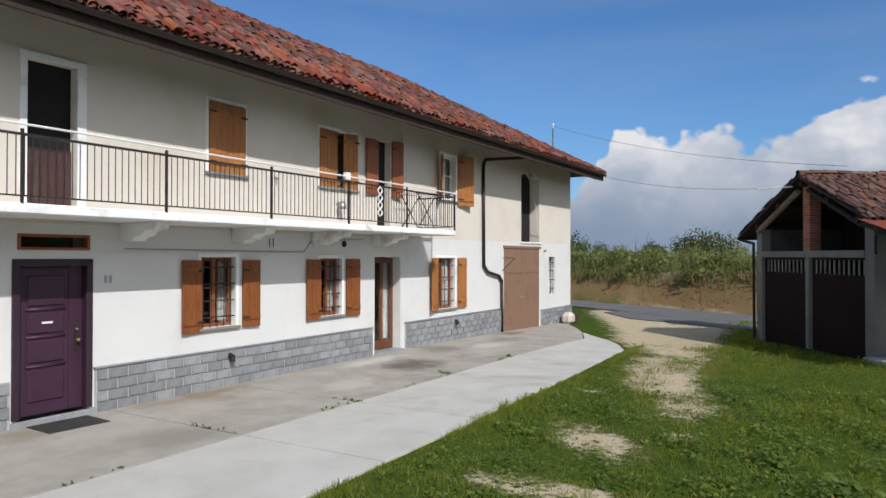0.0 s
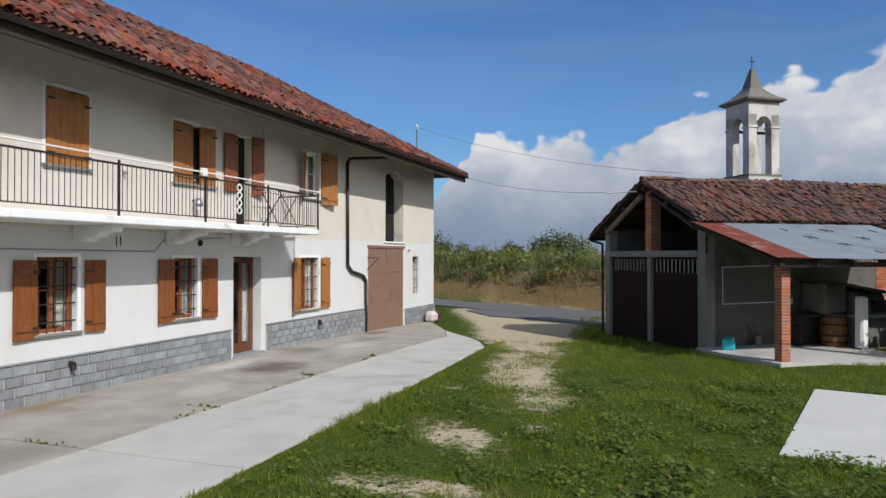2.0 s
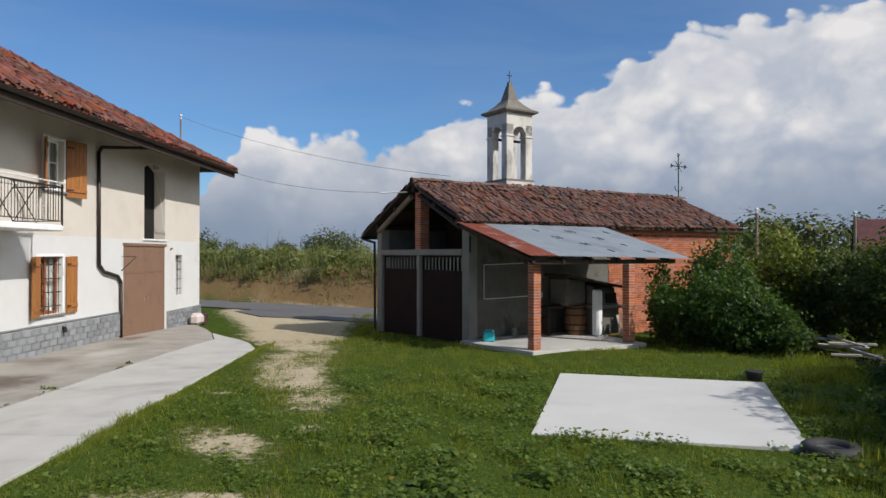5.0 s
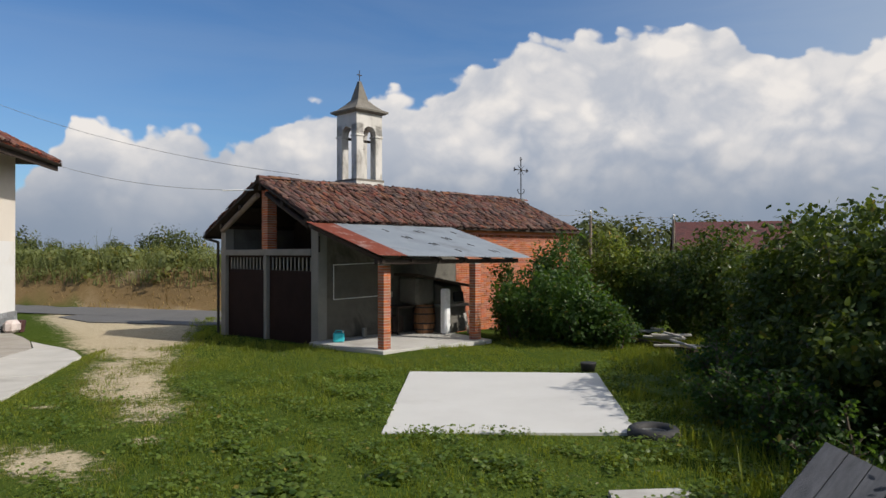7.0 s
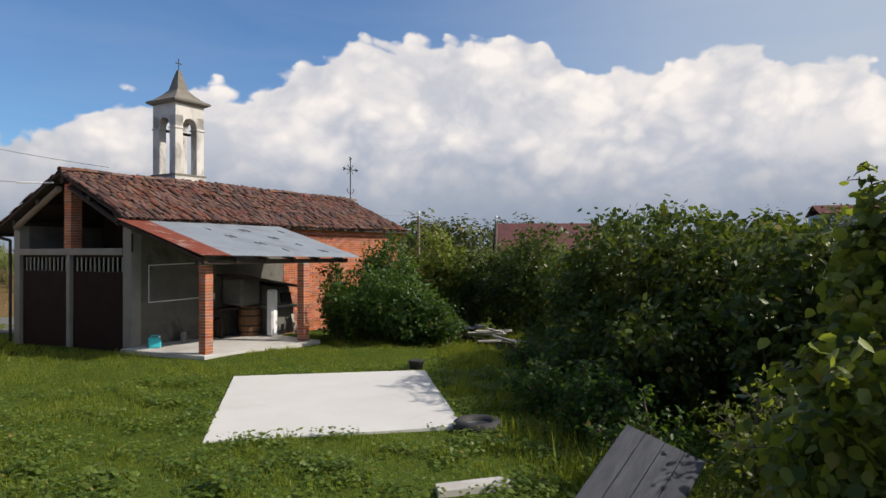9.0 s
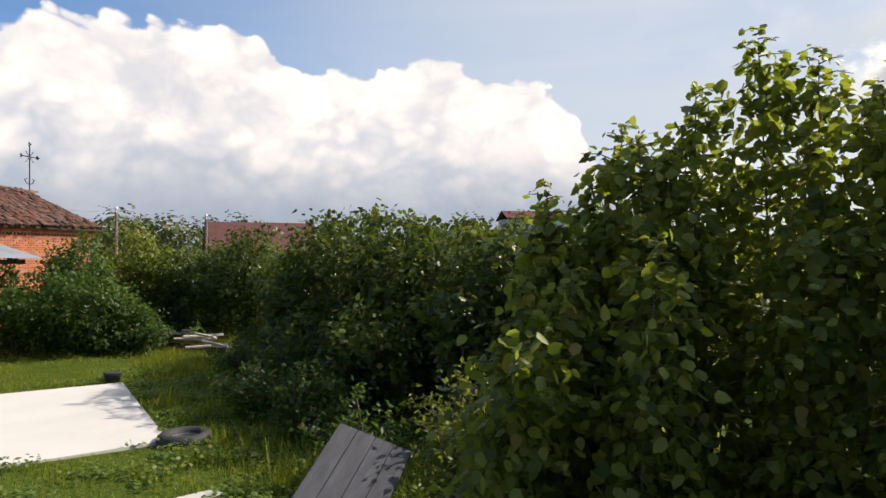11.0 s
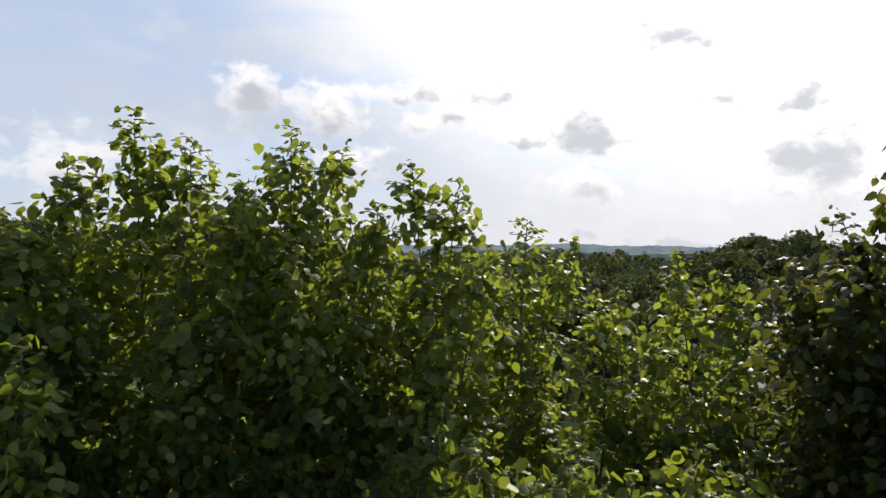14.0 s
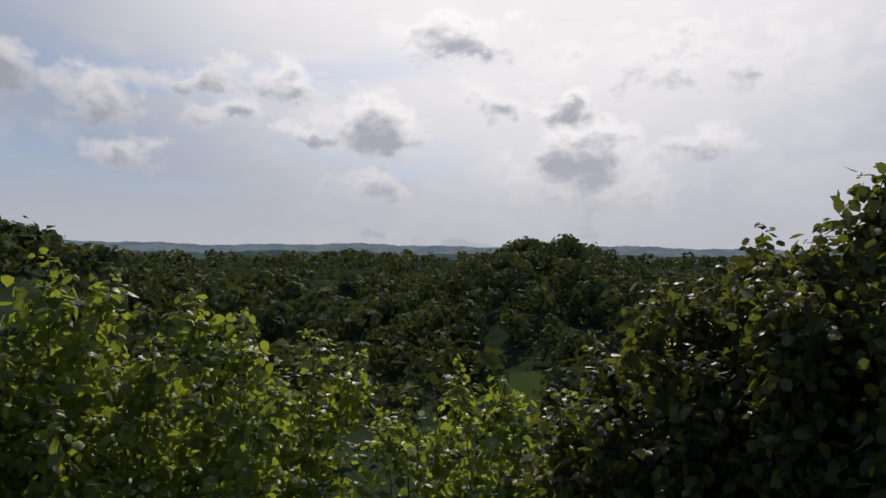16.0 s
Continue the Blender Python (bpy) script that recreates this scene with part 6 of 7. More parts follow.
trees = []
while len(trees) < 1750:
    az = rng.uniform(64, 178 if len(trees) % 4 == 0 else 150)
    d = math.sqrt(rng.uniform(34 ** 2, 400 ** 2)) if len(trees) < 1150 else rng.uniform(380, 1150)
    x, y = polar(az, d)
    if 115.5 < az < 123 and 120 < d < 185:
        continue
    s = (0.62 + 0.5 * smooth(np.array(d), 60, 300)) * rng.uniform(0.6, 1.5)
    h = 9.0 * s * rng.uniform(0.85, 1.25)
    trees.append((x, y, float(ground_z(x, y)) - 0.8, h, 4.2 * s * (1 + d / 900)))
for _ in range(150):
    az, d = rng.uniform(115.5, 128.5), rng.uniform(290, 390)
    x, y = polar(az, d)
    trees.append((x, y, float(ground_z(x, y)) - 0.5, rng.uniform(9.0, 14.5), rng.uniform(1.5, 2.6)))
woods("valley_woods", trees, FAR_LEAF, "dense dark green woods filling the valley")
trees = []
for _ in range(90):
    az, d = rng.uniform(-24, 20), rng.uniform(70, 220)
    x, y = polar(az, d)
    if rng.uniform() < 0.93 and not (7 < -az < 15 or -az > 17):
        continue
    s = rng.uniform(0.5, 1.0) * (0.6 + d / 300)
    trees.append((x, y, float(ground_z(x, y)) - 0.5, 3.3 * s, 1.6 * s))
for az, d, h in ((-20.4, 95, 6.5), (-19.6, 100, 5.0), (-8.4, 120, 6.2), (-9.6, 118, 7.2), (-10.8, 122, 7.6), (-11.8, 120, 6.0), (-13.5, 130, 4.0), (-16.5, 130, 4.2)):
    x, y = polar(az, d)
    trees.append((x, y, float(ground_z(x, y)) - 0.5, h * 0.62, h * 0.36))
for az in np.linspace(22, 64, 60):
    d = rng.uniform(30, 90)
    x, y = polar(az + rng.uniform(-1, 1), d)
    trees.append((x, y, float(ground_z(x, y)) - 0.3, 2.2 + d * 0.028, 1.6 + d * 0.012))
clumps("field_trees", trees, FAR_LEAF, "scattered trees on the fields beyond the road", "trees", 0.12, 400)


def blades(name, n, area, height, width, material, label, keep, tilt=0.35, seed=3):
    r = np.random.RandomState(seed)
    x0, x1, y0, y1 = area
    x, y = r.uniform(x0, x1, n), r.uniform(y0, y1, n)
    k = keep(x, y, r)
    x, y = x[k], y[k]
    m = len(x)
    pos = np.stack([x, y, ground_z(x, y) - 0.01], 1)
    axis = unit(np.stack([r.normal(0, tilt, m), r.normal(0, tilt, m), np.ones(m)], 1))
    nrm = unit(np.stack([r.normal(0, 1, m), r.normal(0, 1, m), np.zeros(m)], 1))
    hgt = height * r.uniform(0.4, 1.35, m) * np.clip(0.78 + 0.36 * waves(x, y, 3.0, 4), 0.3, 1.6) * np.clip(0.9 + 0.35 * waves(x, y, 0.9, 14), 0.35, 1.7)
    v, f = scatter(STALK, pos, axis, nrm, np.maximum(hgt, 0.02), np.full(m, width) * r.uniform(0.7, 1.3, m))
    return tagged(new(name, raw_mesh(name, v, f, material)), label, "grass", kind="stuff")


def inside(poly, x, y):
    out = np.zeros(x.shape, bool)
    for (ax, ay), (bx, by) in zip(poly, poly[1:] + poly[:1]):
        out ^= ((ay > y) != (by > y)) & (x < (bx - ax) * (y - ay) / (by - ay + 1e-9) + ax)
    return out


PAD = [(1.02, 9.42), (4.38, 8.75), (5.74, 13.23), (2.12, 14.16)]
bm_ = BARN_POSE.inverted()


def lawn(x, y, r):
    edge_x = np.array([edge(v) for v in y])
    ok = (x > edge_x + 0.01) & ~inside(PAD, x, y) & (bareness(x, y) < r.uniform(0.15, 0.95, x.shape) + 0.10 * (y < 16))
    ok &= ~((y > 18) & (x < -5.6 - (y - 18) * 0.55))
    lx = bm_[0][0] * x + bm_[0][1] * y + bm_[0][3]
    ly = bm_[1][0] * x + bm_[1][1] * y + bm_[1][3]
    ok &= ~((lx > -0.25) & (lx < 12.3) & (ly > -3.15) & (ly < 5.1))
    d, side, _ = along(ROAD, x, y)
    return ok & (d > 1.65)


blades("lawn_grass", 150000, (-6.2, 9.0, 3.6, 20.0), 0.090, 0.010, BLADE, "lush uneven lawn grass", lawn)
blades("dry_track_grass", 130000, (-6.5, 0.2, 4.5, 22.0), 0.060, 0.010, PALE, "short yellowed grass beside the track", lambda x, y, r: (bareness(x, y) > 0.03) & (bareness(x, y) < r.uniform(0.2, 1.1, x.shape)) & (r.uniform(size=x.shape) < 0.6) & (x > np.array([edge(v) for v in y]) + 0.15), 0.5, 23)
blades("edge_grass", 70000, (-6.4, -4.4, 4.0, 19.5), 0.085, 0.010, BLADE, "thick grass leaning over the concrete edge", lambda x, y, r: (np.abs(x - np.array([edge(v) for v in y]) - 0.10) < 0.14), 0.45, 17)
blades("meadow_grass", 40000, (-9.0, 12.0, 18.0, 32.0), 0.13, 0.022, BLADE, "lush grass around the barn", lawn, seed=5)


blades("verge_grass", 45000, (-13.0, -3.0, 19.0, 35.0), 0.12, 0.018, BLADE, "ragged grass between the yard and the road", lawn, seed=31)


def weeds(x, y, r):
    az = np.degrees(np.arctan2(x, y))
    d = np.hypot(x, y)
    return ~inside(PAD, x, y) & (x > 4.95 + (y - 8.75) * 0.30 + 0.25 * waves(x, y, 1.6, 51)) & (az > 22 + 1.5 * waves(x, y, 2.2, 52)) & (d > 6.5) & (d < 21) & (r.uniform(size=x.shape) < 0.55 + 0.4 * waves(x, y, 1.1, 53))


blades("tall_weeds", 52000, (4.0, 14.0, 5.0, 18.5), 0.25, 0.016, BLADE, "knee-high grass and weeds at the garden's edge", weeds, 0.30, 57)


def bank(lo, hi):
    def keep(x, y, r):
        d, side, _ = along(ROAD, x, y)
        s = d * side
        return (s > lo) & (s < hi) & (r.uniform(size=x.shape) < 0.9)
    return keep


mounds = []
while len(mounds) < 420:
    x, y = rng.uniform(-24, 30), rng.uniform(32, 60)
    dd, ss, _ = along(ROAD, np.array([x]), np.array([y]))
    b_ = float(dd[0] * ss[0])
    if 3.45 < b_ < 10:
        k_ = rng.uniform(0.5, 1.15)
        mounds.append((x, y, float(ground_z(x, y)) - 0.25, 1.25 * k_, 0.85 * k_))
clumps("bank_shrubbery", mounds, REED, "pale green scrub above the road bank", "scrub", 0.20, 100)
blades("bank_tall_grass", 70000, (-26, 34, 32, 66), 1.0, 0.055, REED, "tall pale green grass above the road", bank(3.25, 9.5), 0.22, 8)
blades("bank_dry_grass", 60000, (-26, 34, 32, 60), 0.22, 0.05, STRAW, "dry brown grass on the road bank", bank(1.75, 4.4), 0.5, 9)
blades("road_edge_grass", 26000, (-26, 34, 30, 60), 0.16, 0.03, PALE, "short yellow-green grass along the road edge", bank(1.75, 2.35), 0.4, 61)


def clover_patch():
    r = np.random.RandomState(12)
    n = 105000
    x, y = r.uniform(-4.5, 7.5, n), r.uniform(4.0, 14.5, n)
    dens = np.clip(0.35 + 0.55 * waves(x, y, 1.7, 21), 0, 1) ** 1.5
    k = lawn(x, y, r) & (r.uniform(size=n) < dens * (0.35 + 0.65 * smooth(x, -2.5, 0.5)))
    x, y = x[k], y[k]
    m = len(x)
    pos = np.stack([x, y, ground_z(x, y) + r.uniform(0.03, 0.15, m)], 1)
    a = r.uniform(0, 6.283, m)
    v, f = scatter(OVAL, pos, np.stack([np.cos(a), np.sin(a), r.uniform(-0.2, 0.3, m)], 1), unit(np.stack([r.normal(0, 0.45, m), r.normal(0, 0.45, m), np.ones(m)], 1)), r.uniform(0.025, 0.065, m))
    tagged(new("lawn_weeds", raw_mesh("lawn_weeds", v, f, CLOVER)), "broad-leaved clover and weeds in the lawn", "weeds", kind="stuff")


clover_patch()


def dock_clump(x, y, radius, leaves, seed):
    """A rosette of broad weed leaves standing out of the lawn."""
    r = np.random.RandomState(seed)
    a, d = r.uniform(0, 6.283, leaves), radius * np.sqrt(r.uniform(0, 1, leaves))
    px, py = x + d * np.cos(a), y + 0.7 * d * np.sin(a)
    pos = np.stack([px, py, ground_z(px, py) + r.uniform(0.04, 0.20, leaves) * (1.1 - d / radius)], 1)
    turn = a + r.normal(0, 0.9, leaves)
    v, f = scatter(LEAF, pos, np.stack([np.cos(turn), np.sin(turn), r.uniform(-0.3, 0.4, leaves)], 1), unit(np.stack([r.normal(0, 0.4, leaves), r.normal(0, 0.4, leaves), np.ones(leaves)], 1)), r.uniform(0.05, 0.115, leaves))
    tagged(new("weed_clump", raw_mesh("weed_clump", v, f, CLOVER)), "dark broad-leaved dock clump in the lawn", "weeds", "dock clumps in the lawn")


for k, (x, y, radius, leaves) in enumerate(((-0.25, 7.15, 0.52, 240), (-0.15, 8.3, 0.36, 110), (0.9, 7.6, 0.30, 80), (-0.9, 8.9, 0.28, 60), (2.2, 7.9, 0.34, 90))):
    dock_clump(x, y, radius, leaves, 90 + k)

# ---- smaller things ----
def doormat():
    b = Build().box((0, 0, 0.0), (0.62, 0.86, 0.012))
    solo("doormat", b, RUBBER, "flat grey ribbed doormat on the concrete", "doormat", m=pose(-9.98, 5.42, 0.047, 0, 0, -3))


doormat()
b = Build().box((0.0, 6.66, 2.02), (0.012, 6.70, 2.14)).box((0.0, 6.74, 2.02), (0.012, 6.78, 2.14))
part("number_sign", b, TEXT_GREY, HOUSE, "small grey bars beside the door")
part("vent", Build().rod((0.0, 12.55, 2.72), (0.03, 12.55, 2.72), 0.07, 14), IRON, HOUSE, "round black wall vent")
for y, z in ((9.15, 0.60), (17.6, 0.58)):
    part("drain_spout", Build().rod((0.03, y, z), (0.14, y, z - 0.03), 0.05, 10).rod((0.12, y, z - 0.02), (0.13, y, z - 0.12), 0.05, 10), IRON, HOUSE, "short black drain stub")
part("wall_hook", Build().rod((0.0, 10.35, 4.03), (0.10, 10.35, 4.0), 0.025, 8), STEEL, HOUSE)
part("wall_lamp", Build().rod((0.0, 12.3, 3.62), (0.14, 12.3, 3.66), 0.02, 8).lathe((0.16, 12.3, 3.50), [(0.10, 0.0), (0.095, 0.08), (0.06, 0.14), (0.02, 0.18)], 12), STEEL, HOUSE, smooth=True)
part("loft_lamp", Build().rod((0.0, 22.9, 5.40), (0.14, 22.9, 5.42), 0.015, 6).box((0.08, 22.80, 5.26), (0.20, 23.00, 5.38)), STEEL, HOUSE, "grey floodlight over the hayloft", bevel=0.01)
part("loft_cable", Build().tube([(0.02, 23.0, 5.1), (0.02, 23.6, 4.2), (0.02, 23.75, 3.5), (0.02, 24.0, 3.05)], 0.008, 5), WHITEBAR, HOUSE)
part("wall_hook", Build().rod((0.0, 24.4, 2.62), (0.09, 24.4, 2.66), 0.03, 8), RED_WOOD, HOUSE)
part("rail_box", Build().box((1.10, 11.16, 3.99), (1.20, 11.30, 4.15)), WHITEBAR, HOUSE, "white plastic box on the railing", bevel=0.015)
part("wall_bracket", Build().rod((0.01, 10.2, 2.80), (0.02, 10.2, 2.62), 0.008, 6).rod((0.01, 10.3, 2.80), (0.02, 10.3, 2.62), 0.008, 6), IRON, HOUSE)
part("wall_cable", Build().tube([(0.015, 14.9, 5.6), (0.015, 14.9, 3.2)], 0.008, 5).tube([(0.015, 7.0, 2.56), (0.015, 11.2, 2.53), (0.015, 11.4, 2.75), (0.015, 13.3, 2.85)], 0.010, 5), CABLE, HOUSE)


def scroll_panel():
    """White cast scrollwork fixed on the railing."""
    b = Build()
    for k, z in enumerate((3.32, 3.48, 3.64, 3.80)):
        for s in (-1, 1):
            pts = [(1.16, 12.36 + s * 0.012 + s * 0.065 * math.sin(math.pi * i / 8) * (1 if i < 7 else 0.6), z + 0.15 * i / 8) for i in range(9)]
            b.tube(pts, 0.016, 6)
    part("scroll_panel", b, WHITEBAR, HOUSE, "white cast scrollwork on the railing")


scroll_panel()


def drying_rack():
    root = thing("drying_rack", pose(-9.75, 14.35, 3.11), "folding black drying rack on the balcony", "drying rack")
    for s in (0.0, 0.5):
        part("leg", Build().rod((s, 0.0, 0.0), (s, 0.85, 0.88), 0.012, 6), IRON, root)
        part("leg", Build().rod((s, 0.85, 0.0), (s, 0.0, 0.88), 0.012, 6), IRON, root)
    for i in range(7):
        part("wire", Build().rod((0.0, -0.1 + i * 0.17, 0.88), (0.5, -0.1 + i * 0.17, 0.88), 0.006, 5), WHITEBAR, root)
    part("top_frame", Build().rod((0, -0.12, 0.88), (0, 1.0, 0.88), 0.010, 6).rod((0.5, -0.12, 0.88), (0.5, 1.0, 0.88), 0.010, 6), IRON, root)


drying_rack()


def planter():
    root = thing("planter", pose(-9.75, 26.0, -0.18), "pale stained sack and red pot by the house corner", "planter")
    part("sack", Build().box((-0.22, -0.28, -0.03), (0.22, 0.28, 0.42)), SACK, root, "plump pinkish white sack", bevel=0.12)
    part("red_pot", Build().lathe((0.05, 0.50, -0.03), [(0.15, 0), (0.20, 0.28), (0.21, 0.40), (0.16, 0.40)], 12), TILE, root, "small dark red pot")


planter()


def in_barn(x, y, z=0.08, rz=0.0):
    return BARN_POSE @ pose(x, y, z, 0, 0, rz)


def barrel():
    root = thing("barrel", in_barn(3.45, -0.75), "upright brown oak barrel on the porch floor", "barrel")
    for i in range(18):
        a0, a1 = 2 * math.pi * i / 18 + 0.01, 2 * math.pi * (i + 1) / 18 - 0.01
        vs, fs = [], []
        for z, r in ((0, 0.27), (0.2, 0.315), (0.42, 0.33), (0.64, 0.315), (0.85, 0.27)):
            vs += [(r * math.cos(a), r * math.sin(a), z) for a in (a0, a1)] + [((r - 0.03) * math.cos(a), (r - 0.03) * math.sin(a), z) for a in (a0, a1)]
        for j in range(4):
            k = 4 * j
            fs += [(k, k + 1, k + 5, k + 4), (k + 2, k + 6, k + 7, k + 3), (k, k + 4, k + 6, k + 2), (k + 1, k + 3, k + 7, k + 5)]
        fs += [(0, 2, 3, 1), (16, 17, 19, 18)]
        part("stave", Build().add(vs, fs), BARREL, root)
    for z, r in ((0.10, 0.305), (0.28, 0.331), (0.56, 0.331), (0.76, 0.305)):
        part("hoop", Build().lathe((0, 0, z), [(r, 0), (r + 0.004, 0.0), (r + 0.004, 0.045), (r, 0.045)], 24), IRON, root)
    part("lid", Build().lathe((0, 0, 0.80), [(0.25, 0), (0.25, 0.02)], 18), BARREL, root)


barrel()


def bread_oven():
    root = thing("bread_oven", in_barn(3.75, -0.95), "plastered outdoor oven with a sloping dark hood", "oven")
    part("base", Build().box((0.0, -0.35, 0), (0.95, 0.85, 0.78)), RENDER, root, bevel=0.02)
    part("chamber", Build().add([(0.0, -0.35, 0.86), (0.95, -0.35, 0.86), (0.95, 0.85, 0.86), (0.0, 0.85, 0.86), (0.05, -0.2, 1.42), (0.9, -0.2, 1.42), (0.9, 0.8, 1.62), (0.05, 0.8, 1.62)],
                                [(3, 2, 1, 0), (4, 5, 6, 7), (0, 1, 5, 4), (1, 2, 6, 5), (2, 3, 7, 6), (3, 0, 4, 7)]), RENDER, root, "sooty plastered oven chamber", bevel=0.04)
    part("hearth", Build().box((-0.08, -0.5, 0.78), (1.0, 0.86, 0.86)), POST, root, bevel=0.012)
    # dark patch on the front stands in for the shade in the oven mouth
    part("door_hole", Build().box((0.42, -0.36, 0.92), (0.82, -0.30, 1.22)), DARK, root)
    part("pier", Build().box((-0.22, -0.62, 0.0), (0.02, -0.36, 1.34)), TRIM, root, "whitewashed pier", bevel=0.05)
    part("hood", Build().add([(-0.95, -0.2, 1.72), (-0.95, 0.86, 1.72), (1.1, 0.86, 1.45), (1.1, -0.7, 1.32), (-0.4, -0.7, 1.55), (-0.95, -0.2, 1.80), (-0.95, 0.86, 1.80), (1.1, 0.86, 1.53), (1.1, -0.7, 1.40), (-0.4, -0.7, 1.63)],
                             [(4, 3, 2, 1, 0), (5, 6, 7, 8, 9), (0, 1, 6, 5), (1, 2, 7, 6), (2, 3, 8, 7), (3, 4, 9, 8), (4, 0, 5, 9)]), DARK_WOOD, root, "dark board hood")
    part("chimney", Build().box((-0.80, 0.0, 0.86), (-0.02, 0.84, 1.70)), RENDER, root, "grey plastered oven flank", bevel=0.08)


bread_oven()


def work_shelf():
    root = thing("work_shelf", in_barn(2.45, -0.42), "dark wooden workbench against the rendered wall", "bench")
    part("top", Build().box((0.0, -0.25, 0.78), (1.25, 0.36, 0.83)), DARK_WOOD, root, bevel=0.006)
    for x, y in ((0.05, -0.2), (1.15, -0.2), (0.05, 0.3), (1.15, 0.3)):
        part("leg", Build().box((x, y, 0), (x + 0.06, y + 0.06, 0.78)), DARK_WOOD, root)
    part("crate", Build().box((0.05, 0.0, 0.05), (0.45, 0.33, 0.52)), DARK_WOOD, root, bevel=0.01)


work_shelf()
for k, (x, w, h, lean) in enumerate(((4.42, 0.13, 0.62, 12), (4.60, 0.15, 0.68, 10), (4.80, 0.10, 0.60, 14))):
    solo("board", Build().box((0, 0, 0), (w, 0.025, h)), GREY_WOOD, "pale loose board leaning by the oven", "board", "boards leaning by the oven", bevel=0.004,
         m=in_barn(x - 0.25, -1.86, 0.08, 4) @ pose(0, 0, 0, -lean, 4 * (k - 1), 0))


def jerrycan():
    root = thing("jerrycan", in_barn(0.10, -0.72, 0.078, -30), "small teal plastic can on the porch edge", "can")
    part("body", Build().box((0, 0, 0), (0.30, 0.16, 0.26)), TEAL, root, bevel=0.03)
    part("handle", Build().tube([(0.05, 0.08, 0.25), (0.08, 0.08, 0.31), (0.22, 0.08, 0.31), (0.25, 0.08, 0.25)], 0.015, 6), TEAL, root)
    part("cap", Build().rod((0.26, 0.08, 0.25), (0.27, 0.08, 0.30), 0.025, 8), WHITEBAR, root)


jerrycan()
solo("stone_block", Build().box((0, 0, 0), (0.14, 0.10, 0.26)), POST, "small grey stone block on the porch", "stone", bevel=0.02, m=in_barn(1.45, -0.35, 0.076, 15))


def tyre(x, y, rz):
    n, m = 28, 10
    vs = [((0.27 + 0.085 * math.cos(2 * math.pi * j / m)) * math.cos(2 * math.pi * i / n), (0.27 + 0.085 * math.cos(2 * math.pi * j / m)) * math.sin(2 * math.pi * i / n), 0.09 + 0.09 * math.sin(2 * math.pi * j / m)) for i in range(n) for j in range(m)]
    fs = [(i * m + j, ((i + 1) % n) * m + j, ((i + 1) % n) * m + (j + 1) % m, i * m + (j + 1) % m) for i in range(n) for j in range(m)]
    root = thing("tyre", pose(x, y, -0.03, 0, 0, rz), "worn black tyre lying in the grass", "tyre")
    part("tread", Build().add(vs, fs), RUBBER, root, smooth=True)
    part("rim", Build().lathe((0, 0, 0.05), [(0.19, 0), (0.19, 0.06), (0.17, 0.06), (0.17, 0)], 20), STEEL, root)


tyre(4.56, 8.60, 0)
solo("tub", Build().lathe((0, 0, 0), [(0.13, 0), (0.16, 0.16), (0.17, 0.18), (0.14, 0.18)], 14), RUBBER, "small black tub at the corner of the pad", "tub", smooth=True, m=pose(5.72, 13.55, 0.03))


def old_door_panel():
    """A silvered plank panel lying askew on a heap."""
    tip, e1, e2 = Vector((4.18, 4.98, 0.89)), Vector((-0.76, -0.30, -0.42)).normalized(), Vector((0.08, -0.62, -0.34))
    e2 = (e2 - e1 * e2.dot(e1)).normalized()
    m = Matrix((e2, -e1, e2.cross(-e1))).transposed().to_4x4()
    m.translation = tip + e2 * 0.34 + e1 * 0.56
    root = thing("plank_panel", m, "weathered grey plank panel lying askew", "plank panel")
    for i in range(4):
        part("plank", Build().box((-0.36 + i * 0.18, -0.55, 0.0), (-0.36 + i * 0.18 + 0.174, 0.55, 0.035)), PLANK, root, bevel=0.004)
    for y in (-0.4, 0.38):
        part("batten", Build().box((-0.35, y, -0.04), (0.35, y + 0.09, -0.001)), PLANK, root)
    base = thing("crate", pose(3.95, 4.66, float(ground_z(3.95, 4.66)) - 0.02, 0, 0, 40), "dark wooden crate under the planks", "crate")
    part("side", Build().box((-0.25, -0.25, 0), (0.25, 0.25, 0.34)), DARK_WOOD, base, bevel=0.01)


old_door_panel()
r7 = random.Random(4)
for i in range(11):
    t = i / 10
    x, y = 9.4 - 0.6 * t + r7.uniform(-0.25, 0.25), 18.8 - 3.9 * t + r7.uniform(-0.3, 0.3)
    z = float(ground_z(x, y))
    L = r7.uniform(0.4, 1.1)
    solo("timber", Build().box((-L / 2, -0.05, -0.025), (L / 2, 0.05, 0.025)), GREY_WOOD, "silvered timber on a woodpile in the weeds", "timber", "woodpile in the weeds", bevel=0.006,
         m=pose(x, y, z + 0.22 + 0.07 * (i % 4), r7.uniform(-8, 8), r7.uniform(-16, 16), r7.uniform(-60, 50)))
solo("timber", Build().box((-1.3, -0.07, -0.07), (1.3, 0.07, 0.07)), DARK_WOOD, "dark timber at the foot of the woodpile", "timber", "woodpile in the weeds", m=pose(9.0, 16.6, float(ground_z(9.0, 16.6)) + 0.09, 0, 0, -80))


def utility_pole(az, d, top, wood=True):
    x, y = polar(az, d)
    z = float(ground_z(x, y)) - 0.2
    root = thing("utility_pole", pose(x, y, z), "thin weathered pole carrying overhead wires", "pole", "utility poles")
    part("mast", Build().rod((0, 0, 0), (0, 0, top - z), 0.09 if wood else 0.06, 8, 0.06 if wood else 0.045), BEAM if wood else POST, root)
    part("insulator", Build().rod((0, 0, top - z), (0, 0, top - z + 0.12), 0.03, 6).ball((0, 0, top - z + 0.16), 0.07, 8, 5), WHITEBAR, root)
    return (x, y, top + 0.1)


